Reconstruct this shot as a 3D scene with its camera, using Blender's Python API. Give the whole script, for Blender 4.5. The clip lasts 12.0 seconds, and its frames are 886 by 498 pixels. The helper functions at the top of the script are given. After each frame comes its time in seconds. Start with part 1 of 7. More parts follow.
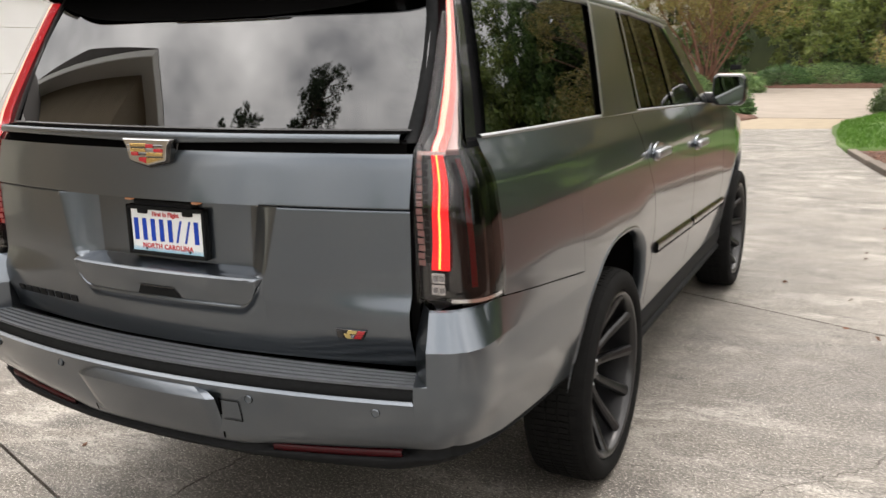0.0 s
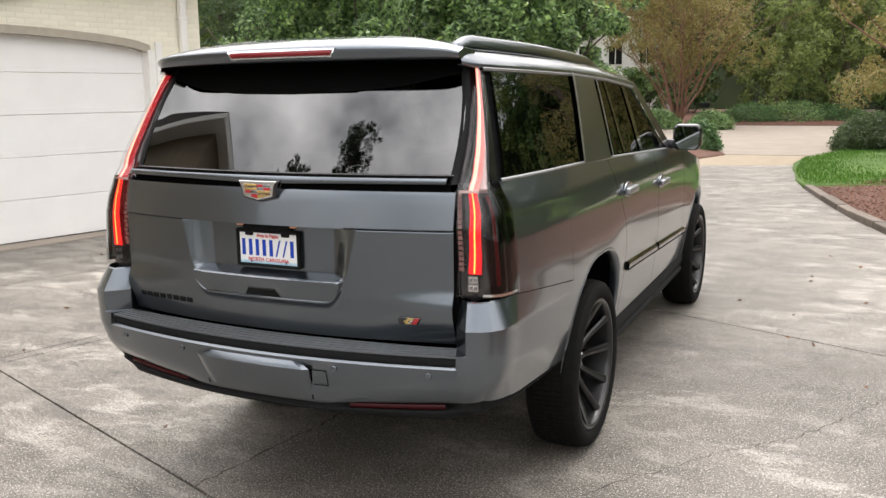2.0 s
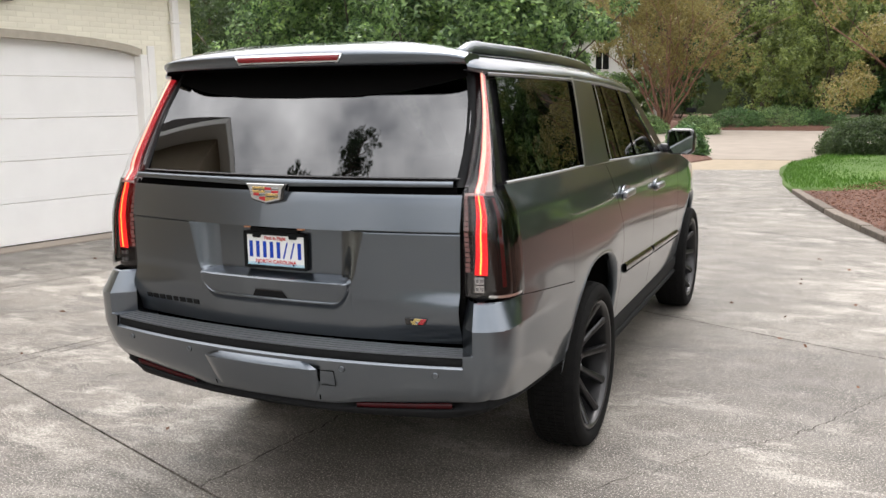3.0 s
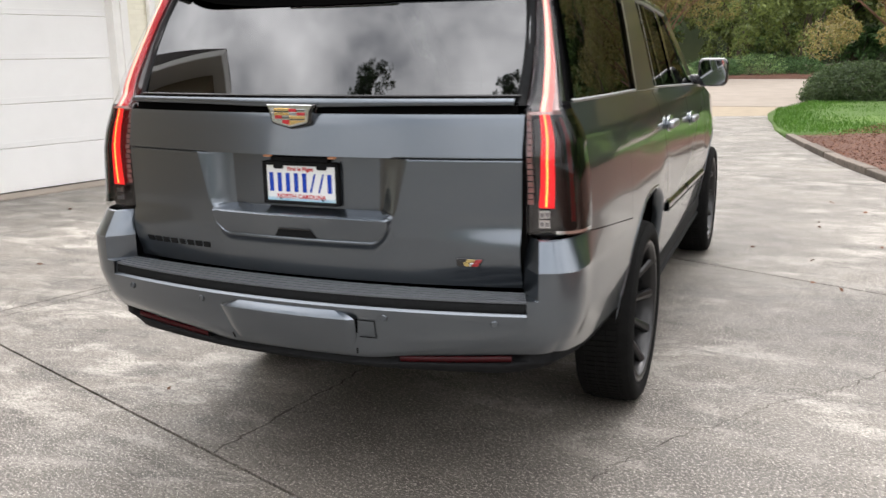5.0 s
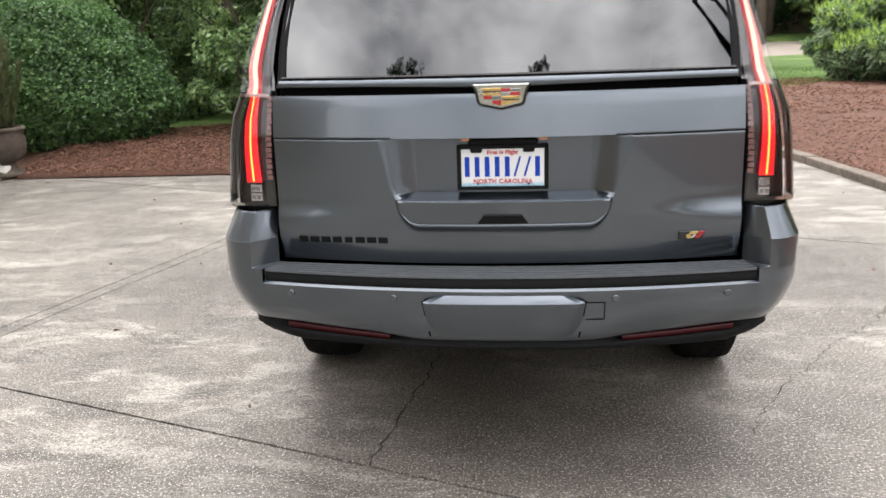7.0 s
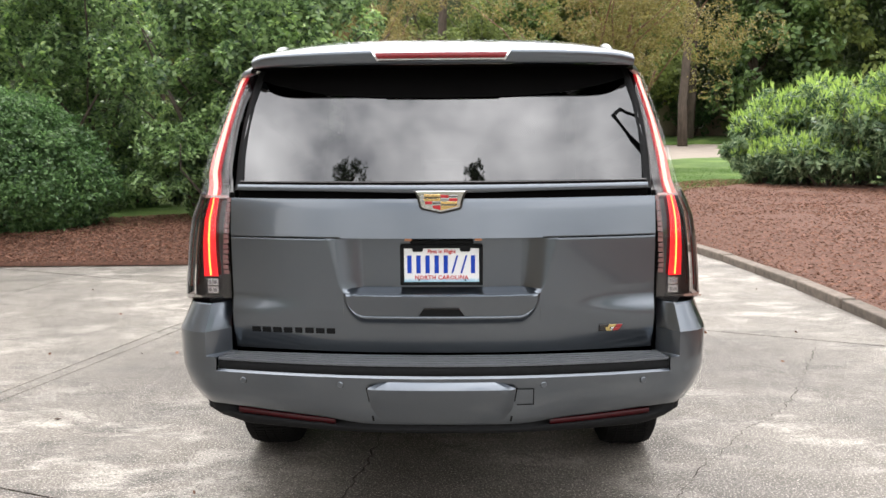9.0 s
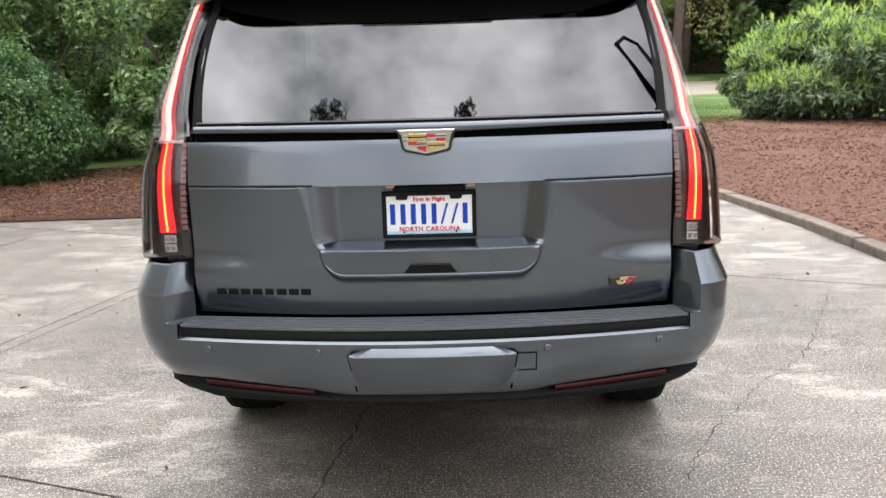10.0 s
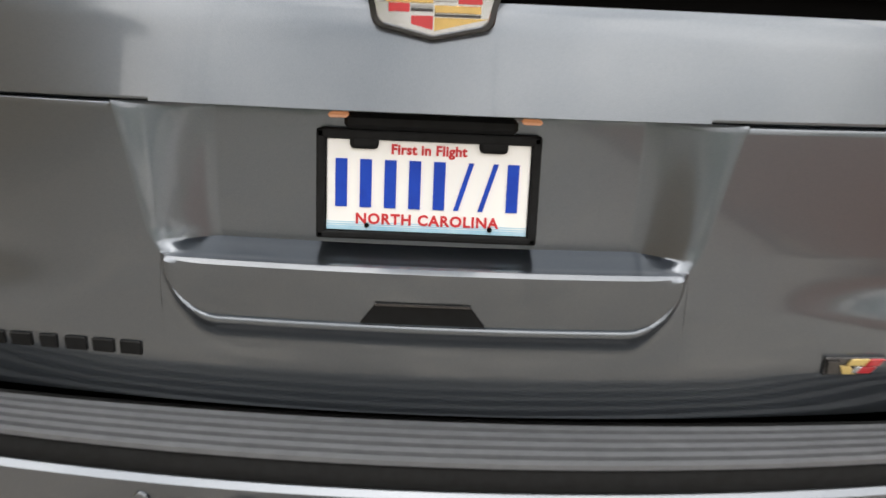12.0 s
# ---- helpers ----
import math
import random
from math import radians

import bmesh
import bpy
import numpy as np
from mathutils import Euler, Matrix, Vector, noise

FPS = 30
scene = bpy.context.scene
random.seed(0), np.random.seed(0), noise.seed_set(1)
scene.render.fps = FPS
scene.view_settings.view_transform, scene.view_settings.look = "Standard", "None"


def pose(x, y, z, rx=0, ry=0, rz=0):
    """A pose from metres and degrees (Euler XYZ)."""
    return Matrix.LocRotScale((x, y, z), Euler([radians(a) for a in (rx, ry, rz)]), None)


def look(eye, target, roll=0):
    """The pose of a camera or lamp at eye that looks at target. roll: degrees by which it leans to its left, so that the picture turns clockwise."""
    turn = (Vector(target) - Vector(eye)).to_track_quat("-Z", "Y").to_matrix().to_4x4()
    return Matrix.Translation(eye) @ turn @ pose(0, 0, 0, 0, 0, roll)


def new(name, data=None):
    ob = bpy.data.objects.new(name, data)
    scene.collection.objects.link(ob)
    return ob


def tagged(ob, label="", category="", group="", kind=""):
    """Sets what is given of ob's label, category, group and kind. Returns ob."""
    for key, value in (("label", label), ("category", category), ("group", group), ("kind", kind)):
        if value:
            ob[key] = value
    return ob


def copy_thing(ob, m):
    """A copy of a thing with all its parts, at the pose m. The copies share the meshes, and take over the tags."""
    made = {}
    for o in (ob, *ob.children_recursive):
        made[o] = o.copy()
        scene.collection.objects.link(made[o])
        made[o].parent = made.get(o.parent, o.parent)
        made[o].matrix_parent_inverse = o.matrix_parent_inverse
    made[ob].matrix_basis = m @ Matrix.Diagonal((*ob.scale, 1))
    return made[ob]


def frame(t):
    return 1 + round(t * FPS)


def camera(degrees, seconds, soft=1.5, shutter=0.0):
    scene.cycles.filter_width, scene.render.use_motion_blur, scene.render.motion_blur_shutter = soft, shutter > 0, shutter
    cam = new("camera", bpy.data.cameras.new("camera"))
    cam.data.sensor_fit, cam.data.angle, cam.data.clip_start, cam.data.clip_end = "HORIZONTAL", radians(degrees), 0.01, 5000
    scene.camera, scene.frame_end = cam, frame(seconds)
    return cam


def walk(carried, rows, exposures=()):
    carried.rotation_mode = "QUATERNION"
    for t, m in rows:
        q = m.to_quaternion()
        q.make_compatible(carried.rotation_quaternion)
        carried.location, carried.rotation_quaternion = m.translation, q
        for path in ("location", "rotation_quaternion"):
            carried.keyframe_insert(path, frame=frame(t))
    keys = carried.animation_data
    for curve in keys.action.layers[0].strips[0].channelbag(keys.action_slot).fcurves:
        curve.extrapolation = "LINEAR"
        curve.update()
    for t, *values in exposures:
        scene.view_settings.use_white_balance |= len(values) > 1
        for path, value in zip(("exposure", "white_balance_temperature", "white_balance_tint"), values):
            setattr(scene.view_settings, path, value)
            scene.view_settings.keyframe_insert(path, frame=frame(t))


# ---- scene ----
cam = camera(54.7, 12.0, shutter=0.3)
PATH = [
    (0, (1.904, -1.823, 1.684), (1.025, -0.079, 1.254), -1.0),
    (0.5, (1.968, -2.181, 1.773), (1.223, -0.378, 1.333), 0.4),
    (0.9, (2.095, -2.431, 1.777), (1.297, -0.643, 1.371), 1.0),
    (1, (2.121, -2.481, 1.778), (1.301, -0.7, 1.382), 1.2),
    (1.5, (2.203, -2.665, 1.801), (1.332, -0.903, 1.431), 0.4),
    (2, (2.133, -2.766, 1.807), (1.299, -0.983, 1.452), -0.7),
    (2.5, (2.096, -2.839, 1.813), (1.277, -1.048, 1.465), -1.0),
    (2.7, (2.092, -2.851, 1.814), (1.277, -1.058, 1.471), -0.8),
    (4.3, (2.002, -2.811, 1.662), (1.249, -1.004, 1.253), -0.9),
    (4.5, (1.94, -2.728, 1.639), (1.195, -0.927, 1.189), -1.2),
    (5, (1.638, -2.565, 1.65), (0.9, -0.762, 1.199), -0.8),
    (5.5, (1.165, -2.537, 1.683), (0.502, -0.696, 1.269), 0.4),
    (6, (0.792, -2.555, 1.615), (0.189, -0.712, 1.125), 0.3),
    (6.5, (0.398, -2.599, 1.62), (-0.056, -0.724, 1.095), -2.7),
    (7, (0.104, -2.837, 1.667), (-0.106, -0.914, 1.162), -1.9),
    (7.5, (0.088, -3.111, 1.737), (-0.085, -1.147, 1.405), -1.3),
    (7.7, (0.116, -3.185, 1.751), (-0.057, -1.211, 1.477), -1.1),
    (9.3, (0.082, -3.064, 1.732), (0.052, -1.089, 1.414), -0.9),
    (9.5, (0.067, -2.992, 1.733), (0.046, -1.023, 1.385), -1.2),
    (10, (0.107, -2.725, 1.683), (0.062, -0.772, 1.257), -1.7),
    (10.5, (0.185, -2.341, 1.651), (0.062, -0.399, 1.191), -0.3),
    (11, (0.129, -1.906, 1.589), (0.026, 0.018, 1.053), 0.9),
    (11.5, (0.082, -1.504, 1.481), (0.04, 0.436, 0.995), 1.1),
    (12, (0.019, -1.107, 1.4), (0.029, 0.832, 0.913), 2.4),
]
walk(cam, [(t, look(eye, target, roll)) for t, eye, target, roll in PATH], exposures=[(t, s, k, 13) for t, s, k in ((0, 0.04, 6950), (2.5, 0.0, 6650), (5, 0.06, 6550), (6.5, 0.06, 6550), (7.5, 0.30, 6650), (9.5, 0.25, 6570), (11, 0.37, 6480), (12, 0.46, 7120))])

# ---- light ----
SUN_EL, SUN_AZ = 60.0, -4.0
world = bpy.data.worlds.new("overcast_sky")
scene.world = world
world.use_nodes = True
wn, wl = world.node_tree.nodes, world.node_tree.links
wn.clear()
w_out = wn.new("ShaderNodeOutputWorld")
w_bg = wn.new("ShaderNodeBackground")
w_sky = wn.new("ShaderNodeTexSky")
w_sky.sky_type, w_sky.sun_disc = "NISHITA", False
w_sky.sun_elevation, w_sky.sun_rotation = radians(SUN_EL), radians(SUN_AZ)
w_sky.dust_density = 4.0
w_tc = wn.new("ShaderNodeTexCoord")
w_map = wn.new("ShaderNodeMapping")
w_map.inputs["Scale"].default_value = (1.6, 1.6, 3.2)
w_noise = wn.new("ShaderNodeTexNoise")
w_noise.inputs["Scale"].default_value, w_noise.inputs["Detail"].default_value = 1.7, 7.0
w_noise.inputs["Roughness"].default_value = 0.55
w_ramp = wn.new("ShaderNodeValToRGB")
w_ramp.color_ramp.elements[0].position, w_ramp.color_ramp.elements[0].color = 0.30, (4.2, 4.4, 4.7, 1)
w_ramp.color_ramp.elements[1].position, w_ramp.color_ramp.elements[1].color = 0.72, (21.0, 20.9, 20.6, 1)
w_mix = wn.new("ShaderNodeMix")
w_mix.data_type = "RGBA"
w_mix.inputs["Factor"].default_value = 0.93
wl.new(w_tc.outputs["Generated"], w_map.inputs["Vector"])
wl.new(w_map.outputs["Vector"], w_noise.inputs["Vector"])
wl.new(w_noise.outputs["Fac"], w_ramp.inputs["Fac"])
wl.new(w_sky.outputs["Color"], w_mix.inputs["A"])
wl.new(w_ramp.outputs["Color"], w_mix.inputs["B"])
# an overcast sky is brighter overhead than at the horizon
w_sep = wn.new("ShaderNodeSeparateXYZ")
w_zen = wn.new("ShaderNodeMapRange")
w_zen.inputs["To Min"].default_value, w_zen.inputs["To Max"].default_value = 0.54, 2.10
w_mul = wn.new("ShaderNodeVectorMath")
w_mul.operation = "SCALE"
wl.new(w_tc.outputs["Generated"], w_sep.inputs["Vector"])
wl.new(w_sep.outputs["Z"], w_zen.inputs["Value"])
wl.new(w_mix.outputs["Result"], w_mul.inputs[0])
wl.new(w_zen.outputs["Result"], w_mul.inputs["Scale"])
wl.new(w_mul.outputs["Vector"], w_bg.inputs["Color"])
w_bg.inputs["Strength"].default_value = 0.14
wl.new(w_bg.outputs["Background"], w_out.inputs["Surface"])

sun = new("sun", bpy.data.lights.new("sun", "SUN"))
sun.data.energy, sun.data.angle, sun.data.color = 2.0, radians(38), (1.0, 0.985, 0.96)
sun.matrix_world = pose(0, 0, 30, 90 - SUN_EL, 0, 180 - SUN_AZ)


# ---- materials ----
def mat(name, c1, c2=None, scale=8.0, rough=0.7, metal=0.0, bump=0.0, bump_scale=None, detail=5.0, rough2=None,
        c3=None, scale3=1.0, lo3=0.5, hi3=0.65, coat=0.0, island=0.0, objrand=0.0, spec=0.5, stretch=(1, 1, 1), sheen=0.0, coat_rough=0.04):
    """Principled surface: c1..c2 grain noise, optional c3 in large blotches, bump, random tone by island or object."""
    m = bpy.data.materials.new(name)
    m.use_nodes = True
    nt, ln = m.node_tree.nodes, m.node_tree.links
    b = nt["Principled BSDF"]
    tc = nt.new("ShaderNodeTexCoord")
    mp = nt.new("ShaderNodeMapping")
    mp.inputs["Scale"].default_value = stretch
    ln.new(tc.outputs["Object"], mp.inputs["Vector"])
    b.inputs["Roughness"].default_value, b.inputs["Metallic"].default_value = rough, metal
    b.inputs["Specular IOR Level"].default_value = spec
    b.inputs["Coat Weight"].default_value, b.inputs["Coat Roughness"].default_value = coat, coat_rough
    c2 = c2 or tuple(0.82 * v for v in c1)
    nz = nt.new("ShaderNodeTexNoise")
    nz.inputs["Scale"].default_value, nz.inputs["Detail"].default_value = scale, detail
    ln.new(mp.outputs["Vector"], nz.inputs["Vector"])
    rp = nt.new("ShaderNodeValToRGB")
    rp.color_ramp.elements[0].position, rp.color_ramp.elements[1].position = 0.33, 0.67
    rp.color_ramp.elements[0].color, rp.color_ramp.elements[1].color = (*c1, 1), (*c2, 1)
    ln.new(nz.outputs["Fac"], rp.inputs["Fac"])
    col = rp.outputs["Color"]
    if c3:
        n3 = nt.new("ShaderNodeTexNoise")
        n3.inputs["Scale"].default_value, n3.inputs["Detail"].default_value = scale3, 6.0
        ln.new(mp.outputs["Vector"], n3.inputs["Vector"])
        r3 = nt.new("ShaderNodeMapRange")
        r3.inputs["From Min"].default_value, r3.inputs["From Max"].default_value = lo3, hi3
        ln.new(n3.outputs["Fac"], r3.inputs["Value"])
        mx = nt.new("ShaderNodeMix")
        mx.data_type = "RGBA"
        ln.new(r3.outputs["Result"], mx.inputs["Factor"])
        ln.new(col, mx.inputs["A"])
        mx.inputs["B"].default_value = (*c3, 1)
        col = mx.outputs["Result"]
    if island or objrand:
        src = nt.new("ShaderNodeNewGeometry").outputs["Random Per Island"] if island else nt.new("ShaderNodeObjectInfo").outputs["Random"]
        amt = island or objrand
        mr = nt.new("ShaderNodeMapRange")
        mr.inputs["To Min"].default_value, mr.inputs["To Max"].default_value = 1 - amt, 1 + amt
        ln.new(src, mr.inputs["Value"])
        hs = nt.new("ShaderNodeHueSaturation")
        ln.new(mr.outputs["Result"], hs.inputs["Value"])
        ln.new(col, hs.inputs["Color"])
        col = hs.outputs["Color"]
    ln.new(col, b.inputs["Base Color"])
    if rough2 is not None:
        rr = nt.new("ShaderNodeMapRange")
        rr.inputs["To Min"].default_value, rr.inputs["To Max"].default_value = rough, rough2
        ln.new(nz.outputs["Fac"], rr.inputs["Value"])
        ln.new(rr.outputs["Result"], b.inputs["Roughness"])
    if bump:
        nb = nt.new("ShaderNodeTexNoise")
        nb.inputs["Scale"].default_value, nb.inputs["Detail"].default_value = bump_scale or scale * 3, 4.0
        ln.new(mp.outputs["Vector"], nb.inputs["Vector"])
        bp = nt.new("ShaderNodeBump")
        bp.inputs["Strength"].default_value, bp.inputs["Distance"].default_value = min(1.0, bump * 20), bump
        ln.new(nb.outputs["Fac"], bp.inputs["Height"])
        ln.new(bp.outputs["Normal"], b.inputs["Normal"])
    return m


def glow(name, color, strength, base=(0.3, 0.02, 0.02)):
    m = bpy.data.materials.new(name)
    m.use_nodes = True
    b = m.node_tree.nodes["Principled BSDF"]
    b.inputs["Base Color"].default_value = (*base, 1)
    b.inputs["Roughness"].default_value = 0.2
    b.inputs["Emission Color"].default_value, b.inputs["Emission Strength"].default_value = (*color, 1), strength
    return m


def pane(name, tint, ior=1.5, rough=0.0, gloss=0.95):
    """Clear or tinted glass: tinted see-through, with mirror gloss by Fresnel."""
    m = bpy.data.materials.new(name)
    m.use_nodes = True
    nt, ln = m.node_tree.nodes, m.node_tree.links
    nt.clear()
    out = nt.new("ShaderNodeOutputMaterial")
    mx = nt.new("ShaderNodeMixShader")
    tr = nt.new("ShaderNodeBsdfTransparent")
    tr.inputs["Color"].default_value = (*tint, 1)
    gl = nt.new("ShaderNodeBsdfGlossy")
    gl.inputs["Roughness"].default_value = rough
    gl.inputs["Color"].default_value = (gloss, gloss * 1.02, gloss * 1.04, 1)
    fr = nt.new("ShaderNodeFresnel")
    fr.inputs["IOR"].default_value = ior
    ln.new(fr.outputs["Fac"], mx.inputs["Fac"])
    ln.new(tr.outputs["BSDF"], mx.inputs[1])
    ln.new(gl.outputs["BSDF"], mx.inputs[2])
    ln.new(mx.outputs["Shader"], out.inputs["Surface"])
    return m


def leaf_mat(name, dark, light, spread=0.5, rough=0.38):
    """Leaves: tone by leaf, a share of light through the blade."""
    m = bpy.data.materials.new(name)
    m.use_nodes = True
    nt, ln = m.node_tree.nodes, m.node_tree.links
    b = nt["Principled BSDF"]
    geo = nt.new("ShaderNodeNewGeometry")
    rp = nt.new("ShaderNodeValToRGB")
    rp.color_ramp.elements[0].color, rp.color_ramp.elements[1].color = (*dark, 1), (*light, 1)
    rp.color_ramp.elements[0].position, rp.color_ramp.elements[1].position = 0.15, 1.0
    tc = nt.new("ShaderNodeTexCoord")
    nz = nt.new("ShaderNodeTexNoise")
    nz.inputs["Scale"].default_value, nz.inputs["Detail"].default_value = 1.3, 3.0
    ln.new(tc.outputs["Object"], nz.inputs["Vector"])
    mx = nt.new("ShaderNodeMix")
    mx.inputs["Factor"].default_value = spread
    ln.new(nz.outputs["Fac"], mx.inputs["A"])
    ln.new(geo.outputs["Random Per Island"], mx.inputs["B"])
    ln.new(mx.outputs["Result"], rp.inputs["Fac"])
    ln.new(rp.outputs["Color"], b.inputs["Base Color"])
    b.inputs["Roughness"].default_value = rough
    tl = nt.new("ShaderNodeBsdfTranslucent")
    ln.new(rp.outputs["Color"], tl.inputs["Color"])
    ms = nt.new("ShaderNodeMixShader")
    ms.inputs["Fac"].default_value = 0.45
    ln.new(b.outputs["BSDF"], ms.inputs[1])
    ln.new(tl.outputs["BSDF"], ms.inputs[2])
    ln.new(ms.outputs["Shader"], nt["Material Output"].inputs["Surface"])
    return m


def concrete():
    """Worn exposed-aggregate concrete: grit, dark damp stains, pale scuffed patches."""
    m = bpy.data.materials.new("driveway_concrete")
    m.use_nodes = True
    nt, ln = m.node_tree.nodes, m.node_tree.links
    b = nt["Principled BSDF"]
    tc = nt.new("ShaderNodeTexCoord")

    def tex(scale, detail, rough=0.55, dist=0.0, stretch=None):
        n = nt.new("ShaderNodeTexNoise")
        n.inputs["Scale"].default_value, n.inputs["Detail"].default_value = scale, detail
        n.inputs["Roughness"].default_value, n.inputs["Distortion"].default_value = rough, dist
        src = tc.outputs["Object"]
        if stretch:
            mp = nt.new("ShaderNodeMapping")
            mp.inputs["Scale"].default_value, mp.inputs["Rotation"].default_value = stretch, (0, 0, radians(-20))
            ln.new(src, mp.inputs["Vector"])
            src = mp.outputs["Vector"]
        ln.new(src, n.inputs["Vector"])
        return n.outputs["Fac"]

    def span(v, lo, hi, a=0.0, z=1.0):
        r = nt.new("ShaderNodeMapRange")
        for k, x in (("From Min", lo), ("From Max", hi), ("To Min", a), ("To Max", z)):
            r.inputs[k].default_value = x
        ln.new(v, r.inputs["Value"])
        return r.outputs["Result"]

    def blend(fac, a, c):
        x = nt.new("ShaderNodeMix")
        x.data_type = "RGBA"
        ln.new(fac, x.inputs["Factor"])
        for key, v in (("A", a), ("B", c)):
            if isinstance(v, tuple):
                x.inputs[key].default_value = (*v, 1)
            else:
                ln.new(v, x.inputs[key])
        return x.outputs["Result"]

    def times(u, v):
        x = nt.new("ShaderNodeMath")
        x.operation = "MULTIPLY"
        ln.new(u, x.inputs[0])
        ln.new(v, x.inputs[1])
        return x.outputs["Value"]

    col = blend(span(tex(0.55, 6), 0.36, 0.64), (0.080, 0.071, 0.061), (0.172, 0.155, 0.133))
    col = blend(times(span(tex(2.1, 9, 0.74, 0.35, (0.8, 1.5, 1)), 0.50, 0.58, 0, 0.95), span(tex(0.5, 3), 0.40, 0.60)), col, (0.36, 0.336, 0.298))
    col = blend(times(span(tex(2.6, 9, 0.70, 0.5, (0.55, 1.6, 1)), 0.50, 0.60, 0, 0.90), span(tex(0.31, 2), 0.32, 0.54)), col, (0.062, 0.056, 0.049))
    col = blend(span(tex(6.5, 8, 0.7), 0.60, 0.72, 0, 0.6), col, (0.34, 0.315, 0.278))
    col = blend(span(tex(11, 8, 0.78), 0.54, 0.66, 0, 0.62), col, (0.058, 0.051, 0.044))
    col = blend(span(tex(98, 3, 0.72), 0.55, 0.61, 0, 0.90), col, (0.56, 0.52, 0.465))
    col = blend(span(tex(66, 4, 0.74), 0.53, 0.60, 0, 0.88), col, (0.040, 0.035, 0.030))
    oi = nt.new("ShaderNodeObjectInfo")
    hs = nt.new("ShaderNodeHueSaturation")
    ln.new(span(oi.outputs["Random"], 0, 1, 0.93, 1.07), hs.inputs["Value"])
    ln.new(col, hs.inputs["Color"])
    ln.new(hs.outputs["Color"], b.inputs["Base Color"])
    ln.new(span(tex(3.0, 5), 0.35, 0.65, 0.42, 0.66), b.inputs["Roughness"])
    bp = nt.new("ShaderNodeBump")
    bp.inputs["Strength"].default_value, bp.inputs["Distance"].default_value = 0.7, 0.006
    ln.new(tex(80, 5), bp.inputs["Height"])
    ln.new(bp.outputs["Normal"], b.inputs["Normal"])
    return m


M_CONC = concrete()
M_JOINT = mat("joint_dirt", (0.07, 0.06, 0.05), (0.04, 0.035, 0.03), 20, 0.95)
M_ROAD = mat("far_pavement", (0.285, 0.245, 0.205), (0.235, 0.20, 0.168), 1.2, 0.9, bump=0.003, bump_scale=60)
M_TAN = mat("tan_apron", (0.30, 0.245, 0.175), (0.25, 0.205, 0.148), 3, 0.9)
M_SOIL = mat("soil", (0.10, 0.075, 0.05), (0.06, 0.05, 0.035), 3, 0.95, c3=(0.06, 0.09, 0.03), scale3=0.3)
M_MULCH = mat("mulch", (0.150, 0.072, 0.048), (0.078, 0.038, 0.026), 25, 0.95, bump=0.03, bump_scale=60)
M_STRAW = mat("mulch_chip", (0.235, 0.118, 0.076), (0.125, 0.062, 0.041), 9, 0.9, island=0.5)
M_LAWN = mat("lawn_turf", (0.075, 0.14, 0.022), (0.052, 0.105, 0.016), 40, 0.9, bump=0.02, bump_scale=200, c3=(0.12, 0.19, 0.04), scale3=0.5)
M_BLADE = leaf_mat("grass_blade", (0.05, 0.135, 0.016), (0.13, 0.26, 0.04))
M_KERB = mat("kerb_stone", (0.17, 0.140, 0.115), (0.105, 0.087, 0.072), 14, 0.9, bump=0.006, bump_scale=70, objrand=0.22)
M_BRICK = mat("painted_brick", (0.86, 0.83, 0.70), (0.81, 0.78, 0.65), 7, 0.75, bump=0.003, bump_scale=60, objrand=0.04)
M_MORTAR = mat("painted_mortar", (0.84, 0.81, 0.68), (0.79, 0.76, 0.63), 12, 0.85, bump=0.002)
M_WHITE = mat("white_trim_paint", (0.86, 0.85, 0.82), (0.82, 0.81, 0.78), 5, 0.5, bump=0.0008)
M_DOORW = mat("garage_door_paint", (0.88, 0.88, 0.87), (0.85, 0.85, 0.84), 3, 0.45, bump=0.0006, bump_scale=30)
# arch head colour, darkened to beige for the shade under the opening
M_ARCH_SHADE = mat("shaded_arch_head", (0.46, 0.42, 0.35), (0.40, 0.365, 0.30), 9, 0.85, bump=0.002)
# flat black for gaps, undersides and the reflection painted on the rear window
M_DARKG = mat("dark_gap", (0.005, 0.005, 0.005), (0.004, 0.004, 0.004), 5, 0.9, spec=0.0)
M_ROOF = mat("roof_shingle", (0.10, 0.09, 0.085), (0.06, 0.055, 0.05), 12, 0.9, bump=0.01)
M_PAINT = mat("grey_metallic_paint", (0.126, 0.147, 0.172), (0.107, 0.126, 0.148), 900, 0.28, metal=0.95, coat=1.0, coat_rough=0.055, detail=1)
M_PAINT.node_tree.nodes["Principled BSDF"].inputs["Coat IOR"].default_value = 1.5
M_BLACKGL = mat("gloss_black_trim", (0.012, 0.012, 0.013), (0.01, 0.01, 0.011), 20, 0.12, coat=0.6)
M_BLACKPL = mat("textured_black_plastic", (0.011, 0.012, 0.013), (0.008, 0.0085, 0.009), 60, 0.65, spec=0.10, bump=0.0006, bump_scale=900)
M_PAD = mat("step_pad_plastic", (0.086, 0.093, 0.102), (0.070, 0.076, 0.084), 40, 0.33, bump=0.0004, bump_scale=700)
M_RUBBER = mat("tyre_rubber", (0.010, 0.010, 0.0098), (0.007, 0.007, 0.007), 25, 0.85, spec=0.08, bump=0.0008, bump_scale=200)
M_RIM = mat("satin_black_wheel", (0.012, 0.012, 0.013), (0.009, 0.009, 0.010), 30, 0.30, metal=0.2, coat=0.25)
M_CHROME = mat("bright_chrome", (0.72, 0.73, 0.75), (0.68, 0.69, 0.71), 30, 0.12, metal=1.0)
M_SATIN = mat("satin_metal_trim", (0.40, 0.41, 0.43), (0.36, 0.37, 0.39), 30, 0.34, metal=0.9)
